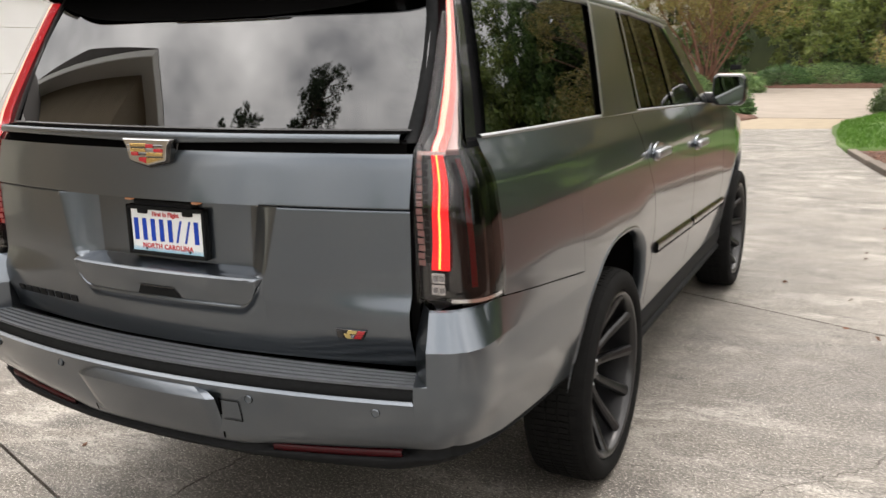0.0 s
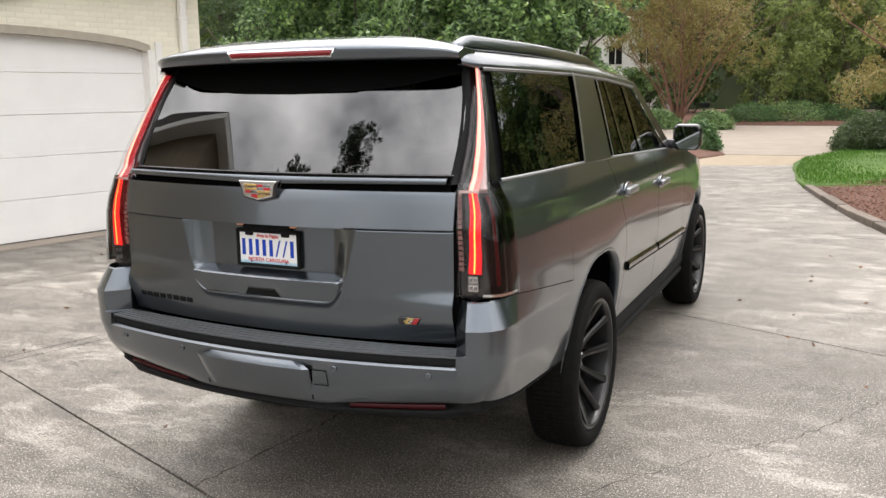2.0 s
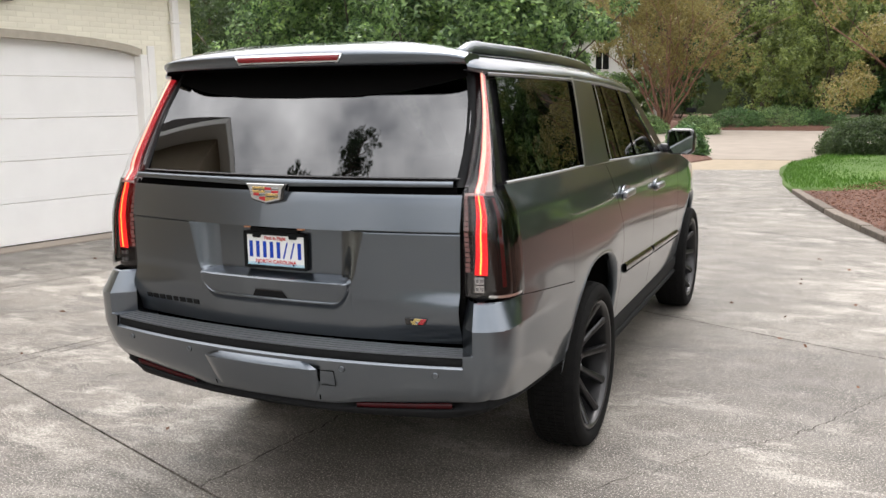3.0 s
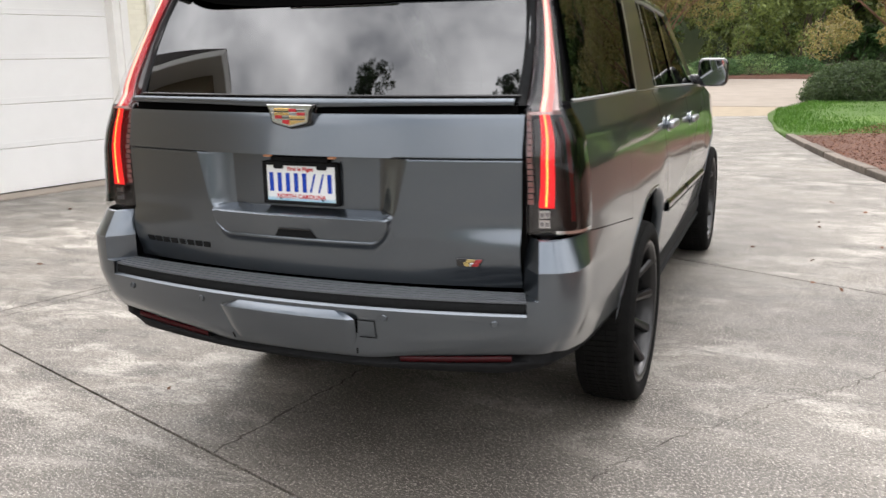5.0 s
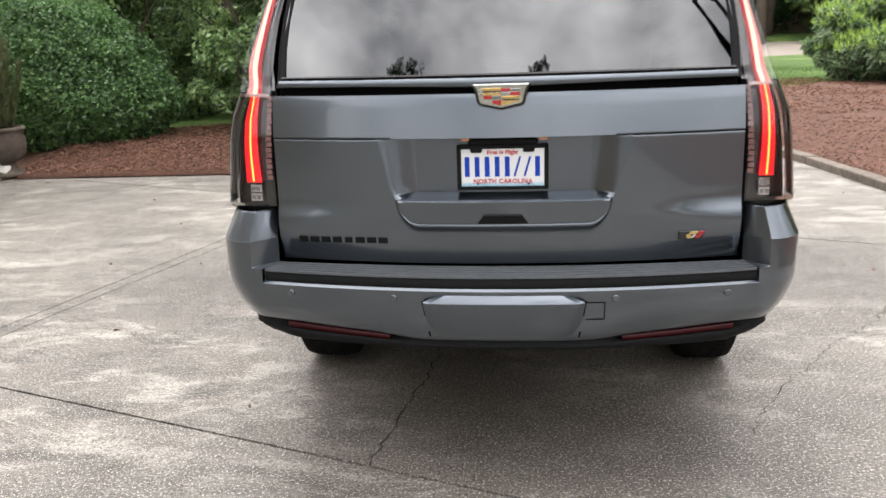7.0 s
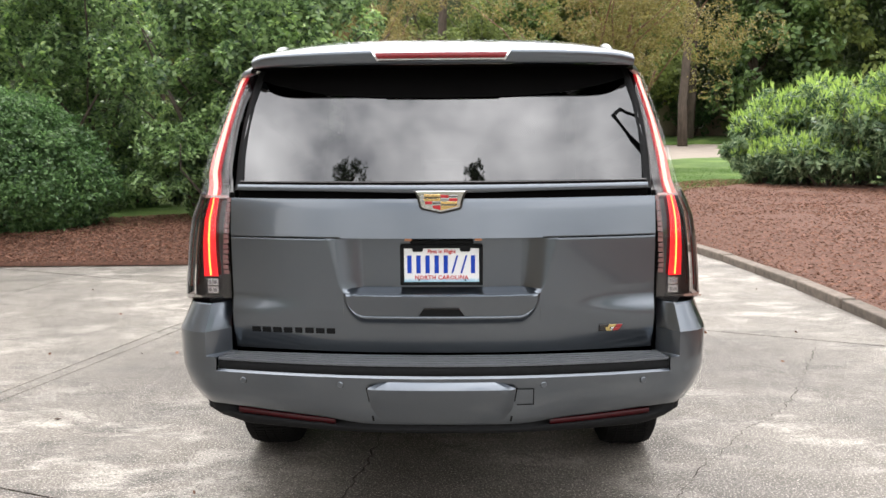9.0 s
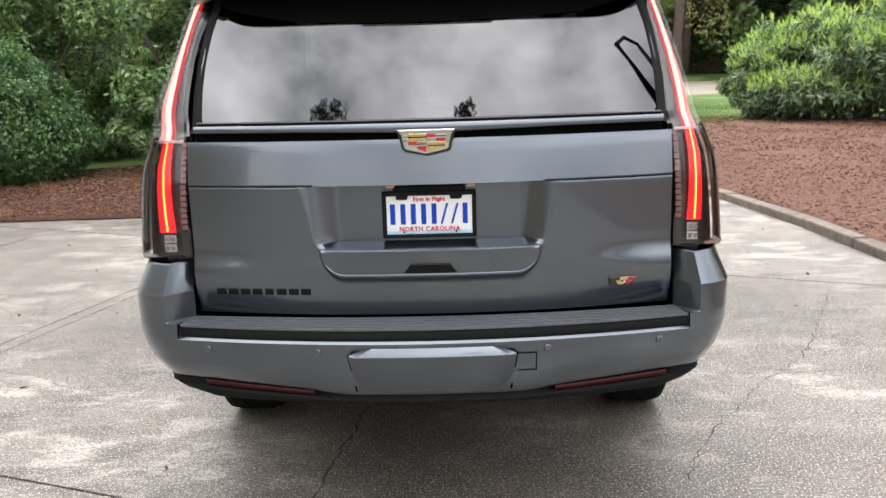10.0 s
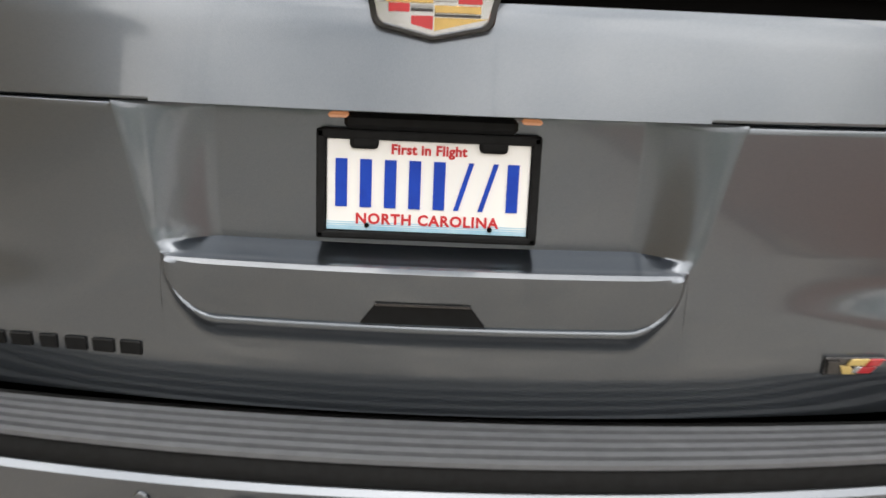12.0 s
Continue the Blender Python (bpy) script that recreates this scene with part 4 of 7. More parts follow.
def tail_lamps():
    zt, zb, zm = 1.925, 1.045, 1.445
    core_s = lambda z: np.interp(z, [1.04, 1.15, 1.41, 1.46, 1.60, 1.75, 1.90], [0.15, 0.16, 0.215, 0.225, 0.25, 0.27, 0.27])
    low_a, low_b = (lambda z: core_s(z) - 0.060), (lambda z: core_s(z) + 0.092)
    for sd in (1, -1):
        fl = (lambda p: p) if sd == 1 else mirror_pts
        bk = lambda z0, z1, a, b, off, mt, name, label="", par=None, nz=24, ns=5: grid(name, fl(lamp_band(z0, z1, a, b, off, nz, ns)), mt, par, label, flip=sd < 0)
        root = bk(zb, zt, 0.0, 1.0, -0.030, M_BLACKGL, "tail_lamp", "tall lit tail lamp with a clear and smoked lens", CAR, 30, 17)
        bk(1.135, zm, low_a, low_b, -0.012, M_REDGLOW, "red_light_guide", "glowing red light guide", root)
        bk(1.14, zm, lambda z: core_s(z) - 0.004, lambda z: core_s(z) + 0.014, -0.006, M_CORE, "light_core", "bright amber light line", root, 24, 4)
        # upper half: a standing light blade, red on its inner cheek and white hot along its edge
        edge_a, edge_b = (lambda z: core_s(z) - 0.055), (lambda z: core_s(z) + np.interp(z, [1.45, 1.6, 1.9], [0.03, 0.09, 0.11]))
        bk(zm + 0.004, 1.915, lambda z: edge_a(z) + 0.002, 0.70, -0.020, M_PALE, "pale_reflector", "pale silver reflector", root, 30, 9)
        bk(zm + 0.004, 1.90, edge_a, lambda z: core_s(z) + np.interp(z, [1.44, 1.60, 1.90], [0.15, 0.25, 0.25]), -0.010, M_REDSOFT, "upper_red_guide", "soft red upper light guide", root, 30, 5)
        bk(zm + 0.002, 1.91, lambda z: edge_a(z) + 0.012, edge_b, -0.005, M_CORE2, "upper_light_line", "white-hot upper light line", root, 30, 4)
        inner, outer = lamp_band(zm + 0.002, 1.91, edge_a, edge_b, -0.030, 30, 2), lamp_band(zm + 0.002, 1.91, edge_a, edge_b, -0.001, 30, 2)
        cheek = np.stack([inner[:, 0], outer[:, 0]], 1)
        grid("blade_cheek", fl(cheek), M_CHEEK, root, "glowing red cheek of the light blade", flip=sd > 0)
        bk(zm - 0.004, zm + 0.006, 0.03, 0.58, -0.004, M_PALE, "lamp_bridge", "", root, 3, 9)
        for k in range(15):
            z = 1.145 + 0.020 * k
            bk(z, z + 0.016, 0.012, 0.055, -0.014 + 0.004 * (k % 2), M_RIB, "reflector_rib", "", root, 2, 4)
        for k in range(2):
            z = 1.068 + 0.032 * k
            cell = bk(z, z + 0.028, 0.098, 0.202, -0.008, M_CHROME, "reverse_cell", "chrome reversing lamp cell", root, 3, 4)
            bk(z + 0.006, z + 0.020, 0.110, 0.142, -0.005, M_SATIN, "cell_bulb", "", cell, 2, 2)
            bk(z + 0.006, z + 0.020, 0.158, 0.192, -0.005, M_SATIN, "cell_bulb", "", cell, 2, 2)
        bk(1.09, 1.43, 0.49, 0.575, -0.010, M_MARKER, "side_marker", "dark red side marker", root, 14, 3)
        bk(1.052, 1.062, 0.26, 0.90, 0.006, M_CHROME, "chrome_blade", "bright blade along the lamp foot", root, 3, 8)
        bk(zb, zt, 0.005, 0.36, 0.004, M_LENS, "outer_lens", "clear outer lens", root, 40, 12)
        bk(zb, zm + 0.01, 0.36, 0.99, 0.004, M_SMOKE, "smoked_lens", "smoked side lens", root, 24, 9)
        bk(zm + 0.012, zt, 0.36, 0.62, 0.004, M_LENS, "lens_edge", "", root, 24, 6)
        top = lamp_band(zt, zt + 0.001, 0, 1, -0.03, 2, 12)
        grid("lamp_cap", fl(np.stack([top[0], top[0] + np.array([-0.05, 0.05, 0.012])])), M_BLACKGL, root, flip=sd < 0)


tail_lamps()


# body sides below the belt line, with the wheel arches cut in
def belt(y):
    return np.interp(y, [0.2, 1.4, 2.0, 3.6, 4.1, 5.0, 5.7], [1.475, 1.462, 1.450, 1.405, 1.370, 1.22, 1.06])


def floor_line(y):
    """Lower edge of the painted side: sill, lifted over the wheels."""
    y = np.asarray(y, float)
    z = np.interp(y, [0.3, 1.0, 2.0, 4.2, 5.3, 5.7], [1.036, 0.955, 0.50, 0.50, 0.45, 0.45])
    z = np.where(y < HUB_R - ARCH_Y, np.interp(y, [0.3, 1.2], [1.038, 0.938]), z)
    for hub in (HUB_R, HUB_F):
        t = np.clip(np.abs(y - hub) / ARCH_Y, 0, 1)
        a = HUB_Z + ARCH_Z * (1 - t ** 2.7) ** (1 / 2.7)
        z = np.where(np.abs(y - hub) < ARCH_Y, np.maximum(a, 0.5 if hub == HUB_F else np.where(y < hub, 0.5, 0.5)), z)
    return z


def arch_columns(hub):
    t = np.concatenate([-np.cos(np.linspace(0, math.pi, 61))])
    return hub + ARCH_Y * np.sign(t) * np.abs(t) ** 0.75


def body_side():
    ys = np.unique(np.round(np.concatenate([np.linspace(0.34, 5.55, 80), arch_columns(HUB_R), arch_columns(HUB_F), [HUB_R - ARCH_Y - 0.002, HUB_R + ARCH_Y + 0.002, HUB_F - ARCH_Y - 0.002, HUB_F + ARCH_Y + 0.002]]), 4))
    zl = floor_line(ys)
    zh = belt(ys)
    cols = []
    for f in np.concatenate([np.linspace(0, 0.9, 20), np.linspace(0.92, 1.0, 5)]):
        z = zl + (zh - zl) * f
        x = half_width(ys, z)
        cols.append(np.stack([x, ys, z], -1))
    both("body_side", np.array(cols), M_PAINT, CAR, flip=True)
    # bright belt moulding
    rows = []
    yb = np.linspace(0.36, 3.55, 60)
    for dz, dx in ((-0.004, 0.001), (0.0, 0.006), (0.006, 0.005), (0.009, -0.002)):
        z = belt(yb) + dz
        rows.append(np.stack([half_width(yb, belt(yb)) + dx - 0.3 * max(dz, 0), yb, z], -1))
    both("belt_moulding", np.array(rows), M_SATIN, CAR, "bright trim along the window sills", flip=True)
    # arch lips and liners
    for hub in (HUB_R, HUB_F):
        t = np.linspace(-1, 1, 61)
        t = np.sign(t) * np.abs(t) ** 0.75
        y = hub + ARCH_Y * t
        z = np.maximum(HUB_Z + ARCH_Z * (1 - np.abs(t) ** 2.7) ** (1 / 2.7), np.where((t < 0) & (hub == HUB_R), 0.62, 0.47))
        x = half_width(y, z)
        lip = [np.stack([x - a, y + (hub - y) * b, z - c * (z - HUB_Z)], -1) for a, b, c in ((0.0, 0.0, 0.0), (-0.004, 0.006, 0.006), (-0.003, 0.022, 0.022), (0.012, 0.040, 0.040), (0.05, 0.035, 0.035))]
        both("arch_lip", np.array(lip), M_PAINT, CAR, flip=False)
        lin = [np.stack([x - a, y, z - 0.002], -1) for a in (0.03, 0.20, 0.45)]
        both("arch_liner", np.array(lin), M_DARKG, CAR, "black wheel arch liner")
    # door seams
    for y0, lean in ((2.02, 0.0), (2.98, 0.0), (3.95, 0.05)):
        z = np.linspace(0.56, float(belt(y0)) - 0.005, 24)
        yy = y0 + lean * (z - 0.5)
        if y0 == 2.02:
            yy = np.where(z < 0.98, np.maximum(1.99, HUB_R + 0.56), 2.04 - 0.18 * smooth01(1.0, 1.4, z))
        x = half_width(yy, z)
        e = np.stack([np.stack([x + 0.0015, yy - 0.0025, z], -1), np.stack([x + 0.0015, yy + 0.0025, z], -1)])
        both("door_seam", e, M_DARKG, CAR)
    # door mouldings and sill
    for a, b in ((2.10, 2.95), (3.01, 4.05)):
        y = np.linspace(a, b, 20)
        zc = np.interp(y, [2.1, 4.15], [0.815, 0.735])
        rows = []
        for dz, dx in ((-0.028, 0.0), (-0.024, 0.016), (0.008, 0.018), (0.024, 0.010), (0.028, 0.0)):
            rows.append(np.stack([half_width(y, zc + dz) + dx, y, zc + dz], -1))
        both("door_moulding", np.array(rows), M_BLACKGL, CAR, "dark moulding along the door", flip=True)
    y = np.linspace(HUB_R + 0.49, HUB_F - 0.49, 30)
    rows = []
    for z, dx in ((0.53, -0.010), (0.515, 0.010), (0.46, 0.012), (0.40, -0.01), (0.36, -0.06), (0.34, -0.25)):
        rows.append(np.stack([np.full(30, 0.985 + dx), y, np.full(30, z)], -1))
    both("sill", np.array(rows), M_BLACKPL, CAR, "black sill below the doors", flip=True)
    rows = []
    for z, dx in ((0.445, 0.0), (0.44, 0.055), (0.425, 0.066), (0.40, 0.055), (0.395, 0.0)):
        rows.append(np.stack([np.full(30, 0.985 + dx - 0.055), y, np.full(30, z - 0.03)], -1))
    both("running_board", np.array(rows), M_BLACKPL, CAR, "black running board", flip=True)


body_side()


# greenhouse: side glass, pillars, roof
def side_patch(corners, nu=14, nv=10, off=0.0):
    """A four-cornered patch (rear-bottom, front-bottom, front-top, rear-top as y, z) laid on the side."""
    a, b, c, d = [np.array(p, float) for p in corners]
    rows = []
    for v in np.linspace(0, 1, nv):
        row = []
        for u in np.linspace(0, 1, nu):
            p = (1 - v) * ((1 - u) * a + u * b) + v * ((1 - u) * d + u * c)
            row.append((float(half_width(p[0], p[1])) + off, p[0], p[1]))
        rows.append(row)
    return np.array(rows)


def greenhouse():
    both("window_surround", side_patch([(0.30, 1.43), (3.72, 1.37), (2.72, 1.90), (0.50, 1.95)], 40, 10, -0.022), M_BLACKGL, CAR, "black window surround", flip=True)
    both("quarter_window", side_patch([(0.405, 1.480), (1.42, 1.466), (1.61, 1.908), (0.548, 1.915)], 22, 12, -0.004), M_GLASS_S, CAR, "dark tinted rear quarter window", flip=True)
    both("rear_door_window", side_patch([(2.02, 1.464), (2.70, 1.444), (2.62, 1.868), (2.07, 1.888)], 20, 12, -0.004), M_GLASS_S, CAR, "dark tinted rear door window", flip=True)
    both("front_door_window", side_patch([(2.78, 1.442), (3.52, 1.415), (2.90, 1.835), (2.70, 1.862)], 20, 12, -0.004), M_GLASS_S, CAR, "dark tinted front door window", flip=True)
    both("window_divider", side_patch([(2.29, 1.458), (2.32, 1.457), (2.25, 1.884), (2.22, 1.885)], 3, 10, 0.002), M_BLACKGL, CAR, flip=True)
    both("window_divider", side_patch([(2.70, 1.444), (2.78, 1.441), (2.70, 1.864), (2.62, 1.870)], 4, 10, 0.003), M_BLACKGL, CAR, flip=True)
    both("rear_pillar", side_patch([(1.425, 1.460), (1.955, 1.452), (2.00, 1.915), (1.615, 1.925)], 10, 14, 0.006), M_PAINT, CAR, "painted pillar behind the rear door", flip=True)
    both("pillar_trim", side_patch([(1.415, 1.470), (1.445, 1.470), (1.635, 1.915), (1.605, 1.915)], 3, 14, 0.010), M_SATIN, CAR, "satin metal window trim", flip=True)
    both("pillar_trim", side_patch([(1.99, 1.464), (2.01, 1.464), (2.055, 1.892), (2.035, 1.892)], 3, 14, 0.010), M_SATIN, CAR, flip=True)
    both("front_pillar", side_patch([(3.50, 1.405), (3.76, 1.385), (2.98, 1.88), (2.86, 1.862)], 6, 16, 0.006), M_PAINT, CAR, flip=True)
    # cant rail above the side glass
    y = np.linspace(0.47, 2.95, 60)
    zt = np.interp(y, [0.47, 1.6, 2.3, 2.95], [1.920, 1.914, 1.895, 1.855])
    rows = []
    for dz, dx in ((-0.012, -0.012), (-0.010, 0.008), (0.006, 0.006), (0.025, -0.012), (0.045, -0.035), (0.062, -0.07)):
        rows.append(np.stack([half_width(y, zt) + dx, y, zt + dz], -1))
    both("cant_rail", np.array(rows), M_PAINT, CAR, flip=True)
    rows = []
    for dz, dx in ((-0.022, -0.004), (-0.018, 0.012), (-0.008, 0.012), (-0.004, 0.0)):
        rows.append(np.stack([half_width(y, zt) + dx, y, zt + dz], -1))
    both("window_moulding", np.array(rows), M_SATIN, CAR, "satin metal strip above the side windows", flip=True)


greenhouse()


def roof_z(x, y):
    top = np.interp(y, [0.22, 0.5, 1.2, 2.0, 2.6, 3.0], [2.022, 2.052, 2.066, 2.052, 2.012, 1.958])
    edge = np.interp(y, [0.22, 0.47, 1.6, 2.3, 3.0], [1.980, 1.984, 1.978, 1.959, 1.912])
    t = np.clip(np.abs(x) / 0.79, 0, 1)
    return edge + (top - edge) * (1 - t ** 3.6)


def roof():
    ys = np.concatenate([np.linspace(0.46, 3.0, 34)])
    rows = []
    for y in ys:
        hw = float(half_width(y, 1.912)) - 0.069 if y < 2.96 else float(half_width(2.96, 1.88)) - 0.08
        x = np.linspace(-hw, hw, 31)
        rows.append(np.stack([x, np.full(31, y), roof_z(x * 0.79 / hw, y)], -1))
    grid("roof", rows, M_PAINT, CAR, flip=True)
    # roof rails
    for s in (-1, 1):
        bm = bmesh.new()
        y0, y1, n = 0.44, 2.75, 40
        prev = None
        for i in range(n + 1):
            f = i / n
            y = y0 + (y1 - y0) * f
            xx = 0.680 + 0.018 * math.sin(math.pi * min(1.0, f * 1.1))
            zb = float(roof_z(np.array(xx), y)) - 0.012
            h = 0.046 * min(1, f * 16, (1 - f) * 7) + 0.004
            w = 0.022
            ring = [bm.verts.new((s * (xx + a), y, zb + b)) for a, b in ((w, 0), (w * 0.85, h * 0.8), (w * 0.35, h), (-w * 0.35, h), (-w * 0.85, h * 0.8), (-w, 0))]
            if prev:
                for k in range(5):
                    bm.faces.new((prev[k], prev[k + 1], ring[k + 1], ring[k]))
            else:
                bm.faces.new(ring)
            prev = ring
        bm.faces.new(prev[::-1])
        part("roof_rail", bm, M_PAINT, CAR, "dark grey roof rail", True)


roof()


# spoiler with the high brake lamp
def spoiler():
    n = 61
    x = np.linspace(-0.758, 0.758, n)
    a = np.abs(x) / 0.758
    lip = lambda v: 0.218 + 0.150 * v ** 2 + 0.035 * (np.abs(v) / 0.758) ** 18
    ye = lip(x)
    drop = 0.010 * a ** 4 + 0.012 * a ** 16
    top = roof_z(np.minimum(np.abs(x), 0.74), 0.50) - 0.002 - 0.012 * a ** 16
    low = 1.946 - 0.004 * a ** 3
    prof = [np.stack([x, np.full(n, 0.50), top], -1), np.stack([x, np.full(n, 0.42), top + 0.002], -1),
            np.stack([x, 0.32 + 0.10 * x ** 2, 2.034 - 0.024 * a ** 2 - drop], -1), np.stack([x, ye + 0.034, 2.014 - 0.012 * a ** 2 - drop], -1),
            np.stack([x, ye + 0.010, 2.003 - 0.008 * a ** 2 - drop], -1), np.stack([x, ye + 0.001, 1.996 - 0.006 * a ** 2 - drop], -1),
            np.stack([x, ye, 1.988 - 0.006 * a ** 2 - drop], -1), np.stack([x, ye + 0.010, low + 0.006], -1), np.stack([x, ye + 0.020, low], -1)]
    sp = grid("spoiler", prof, M_PAINT, CAR, "roof spoiler in body colour", flip=True)
    under = [np.stack([x, ye + 0.018, low - 0.001], -1), np.stack([x * 0.99, ye + 0.08, low - 0.003], -1), np.stack([x * 0.985, rear_y(x * 0.985, 1.935) + 0.02, np.full(n, 1.936)], -1)]
    grid("spoiler_underside", under, M_DARKG, sp, "gloss black underside", flip=True)
    # closed ends that run forward into the cant rail
    prof6 = [(-0.012, -0.012), (-0.010, 0.008), (0.006, 0.006), (0.025, -0.012), (0.045, -0.035), (0.062, -0.07)]
    hw = float(half_width(0.47, 1.92))
    ends = [[(hw + b + dx, y, 1.920 + c + dz) for c, b in prof6] for y, dx, dz in ((0.475, 0.0, 0.0), (0.44, -0.006, 0.002), (0.40, -0.020, 0.006), (0.365, -0.044, 0.014))]
    both("spoiler_side", np.array(ends), M_PAINT, sp, flip=False)
    for sd in (1, -1):
        edge = [(sd * 0.757, *p[-1][1:]) for p in prof]
        vs = edge + [(sd * 0.757, 0.50, 1.936)]
        put("spoiler_end", vs, [tuple(range(len(vs)))], M_PAINT, sp)
    # brake lamp bezel and lens
    xx = np.linspace(-0.268, 0.268, 25)
    yy = lambda d: lip(xx) + d
    sh = lambda z: xx * np.interp(z, [1.957, 1.996], [0.92, 1.0])
    bz = [np.stack([sh(z), yy(d), np.full(25, z)], -1) for z, d in ((1.956, 0.010), (1.957, -0.002), (1.9955, -0.003), (1.997, 0.010))]
    lamp = grid("brake_lamp", bz, M_CHROME, sp, "high brake lamp with a bright bezel", flip=True)
    ln = [np.stack([sh(z) * 0.965, yy(d), np.full(25, z)], -1) for z, d in ((1.9665, -0.003), (1.968, -0.0065), (1.988, -0.0065), (1.9895, -0.002))]
    grid("brake_lens", ln, M_BRAKE, lamp, "dark red brake lens", flip=True)


spoiler()


# rear bumper
def bumper_plan(n=70):
    """Plan curve of the bumper's widest line: centre to the right wheel arch; points and outward normals."""
    x = np.linspace(0, 0.865, 28)
    pts = [np.array([a, -0.062 + 0.145 * a * a]) for a in x]
    p0 = pts[-1]
    p3 = np.array([1.050, 0.46])
    p1, p2 = p0 + np.array([0.150, 0.032]), p3 - np.array([0.003, 0.335])
    for s in np.linspace(0, 1, 24)[1:]:
        pts.append((1 - s) ** 3 * p0 + 3 * (1 - s) ** 2 * s * p1 + 3 * (1 - s) * s * s * p2 + s ** 3 * p3)
    for y in np.linspace(0.46, 0.985, 12)[1:]:
        pts.append(np.array([1.050 - 0.004 * (y - 0.46), y]))
    pts = np.array(pts)
    d = np.gradient(pts, axis=0)
    nrm = np.stack([d[:, 1], -d[:, 0]], -1)
    nrm /= np.linalg.norm(nrm, axis=1, keepdims=True)
    return pts, nrm


def bumper():
    pts, nrm = bumper_plan()
    zs = [1.034, 1.030, 0.9352, 0.935, 0.91, 0.85, 0.843, 0.839, 0.79, 0.75, 0.70, 0.66, 0.63, 0.605, 0.590]
    side_o = [-0.060, -0.052, 0.0, 0.0005, 0.0005, -0.001, -0.001, -0.001, -0.003, -0.006, -0.013, -0.020, -0.026, -0.031, -0.034]
    mid_o = [-0.060, -0.052, 0.0, 0.0005, 0.0005, 0.0, 0.0, 0.0, 0.003, -0.004, -0.015, -0.025, -0.033, -0.042, -0.053]
    edge_o = [-0.060, -0.052, 0.0, 0.0005, 0.0005, -0.001, -0.001, -0.001, -0.004, -0.015, -0.033, -0.049, -0.061, -0.071, -0.078]
    n = len(pts)
    iw = 27
    foot_z = np.interp(pts[:, 1], [0.047, 0.10, 0.40, 0.95], [0.638, 0.640, 0.607, 0.580])
    lows = {}
    top = floor_line(np.clip(pts[:, 1], 0.3, HUB_R - ARCH_Y - 0.01))
    root = None
    for sd in (1, -1):
        rows = []
        for z, o_s, o_m, o_e in zip(zs, side_o, mid_o, edge_o):
            row = []
            for i in range(iw, n):
                w, v = float(smooth01(0, 9, i - iw)), float(smooth01(0.09, 0.36, pts[i, 1]))
                o = (o_m + (o_e - o_m) * w) * (1 - v) + o_s * v
                t = float(smooth01(0.09, 0.33, pts[i, 1]))
                zz = z - (1.036 - top[i]) * max(0, (z - 0.91) / 0.123)
                p = pts[i] + nrm[i] * o
                if z > 0.841 and i < iw + 2:
                    p[1] += 0.045 * (iw + 2 - i) / 2
                if z < 0.70:
                    flat = z + 0.048 * float(1 - smooth01(0.59, 0.70, z))
                    zz = flat * (1 - w) + (0.70 - (0.70 - foot_z[i]) * (0.70 - z) / 0.11) * w
                if t > 0:
                    p[0] = (1 - t) * p[0] + t * (float(half_width(pts[i, 1], max(zz, 0.75))) + 0.004 + (o if z < 0.75 else 0))
                row.append((p[0] if sd > 0 else -float(left_x(p[0])), p[1], zz))
            x0, y0, z0 = row[0]
            row.insert(0, (sd * 0.828, y0 + 0.045, z0) if z > 0.841 else (x0, y0, z0))
            rows.append(row)
        lows[sd] = np.array(rows[-1][1:])
        ob = grid("bumper_corner", rows, M_PAINT, root or CAR, flip=sd > 0)
        creased(ob, 24)
        if root is None:
            ob.name = "rear_bumper"
            root = ob
        # inner cheek beside the gate
        xi = 0.865
        poly = [(pts[iw][1] + 0.050 - o, z) for z, o in zip(zs, side_o) if z > 0.80]
        back = [(0.235, 0.80), (0.235, 1.033)]
        vs = [(sd * (xi - 0.0), y, z) for y, z in poly] + [(sd * 0.836, y, z) for y, z in back]
        put("bumper_cheek", vs, [tuple(range(len(vs)))], M_PAINT, root)
        rows = [[(sd * xi, pts[iw][1] + 0.13, 1.033), (sd * 0.90, pts[iw][1] + 0.08, 1.034), (sd * 0.98, 0.33, 1.036)], [(sd * 0.83, 0.20, 1.034), (sd * 0.86, 0.25, 1.036), (sd * 0.9, 0.34, 1.036)]]
        grid("bumper_shelf", rows, M_PAINT, root, flip=sd > 0)
    # middle face below the step
    zc = [0.7950, 0.7935, 0.7865, 0.745, 0.70, 0.66, 0.63, 0.605, 0.590]
    oc = [-0.016, -0.006, 0.004, -0.005, -0.015, -0.025, -0.033, -0.042, -0.053]
    full = np.concatenate([mirror_pts(np.concatenate([pts, np.zeros((n, 1))], 1))[iw:0:-1, :2], pts[:iw + 1]])
    fn = np.concatenate([(nrm * np.array([-1, 1]))[iw:0:-1], nrm[:iw + 1]])
    rows = []
    for z, o in zip(zc, oc):
        a = np.abs(full[:, 0]) / 0.865
        zz = z + (0.012 * smooth01(0.30, 0.56, a) + 0.036 * np.clip((a - 0.38) / 0.62, 0, 1)) * float(1 - smooth01(0.59, 0.70, z))
        rows.append(np.stack([full[:, 0] + fn[:, 0] * o, full[:, 1] + fn[:, 1] * o, zz], -1))
    creased(grid("bumper_face", rows, M_PAINT, root, flip=True), 22)
    # dark valance, one strip from wheel to wheel, with a slot for each reflector
    low = np.array(rows[-1])
    edge = np.concatenate([lows[-1][:0:-1], low, lows[1][1:]])
    d = np.gradient(edge, axis=0)
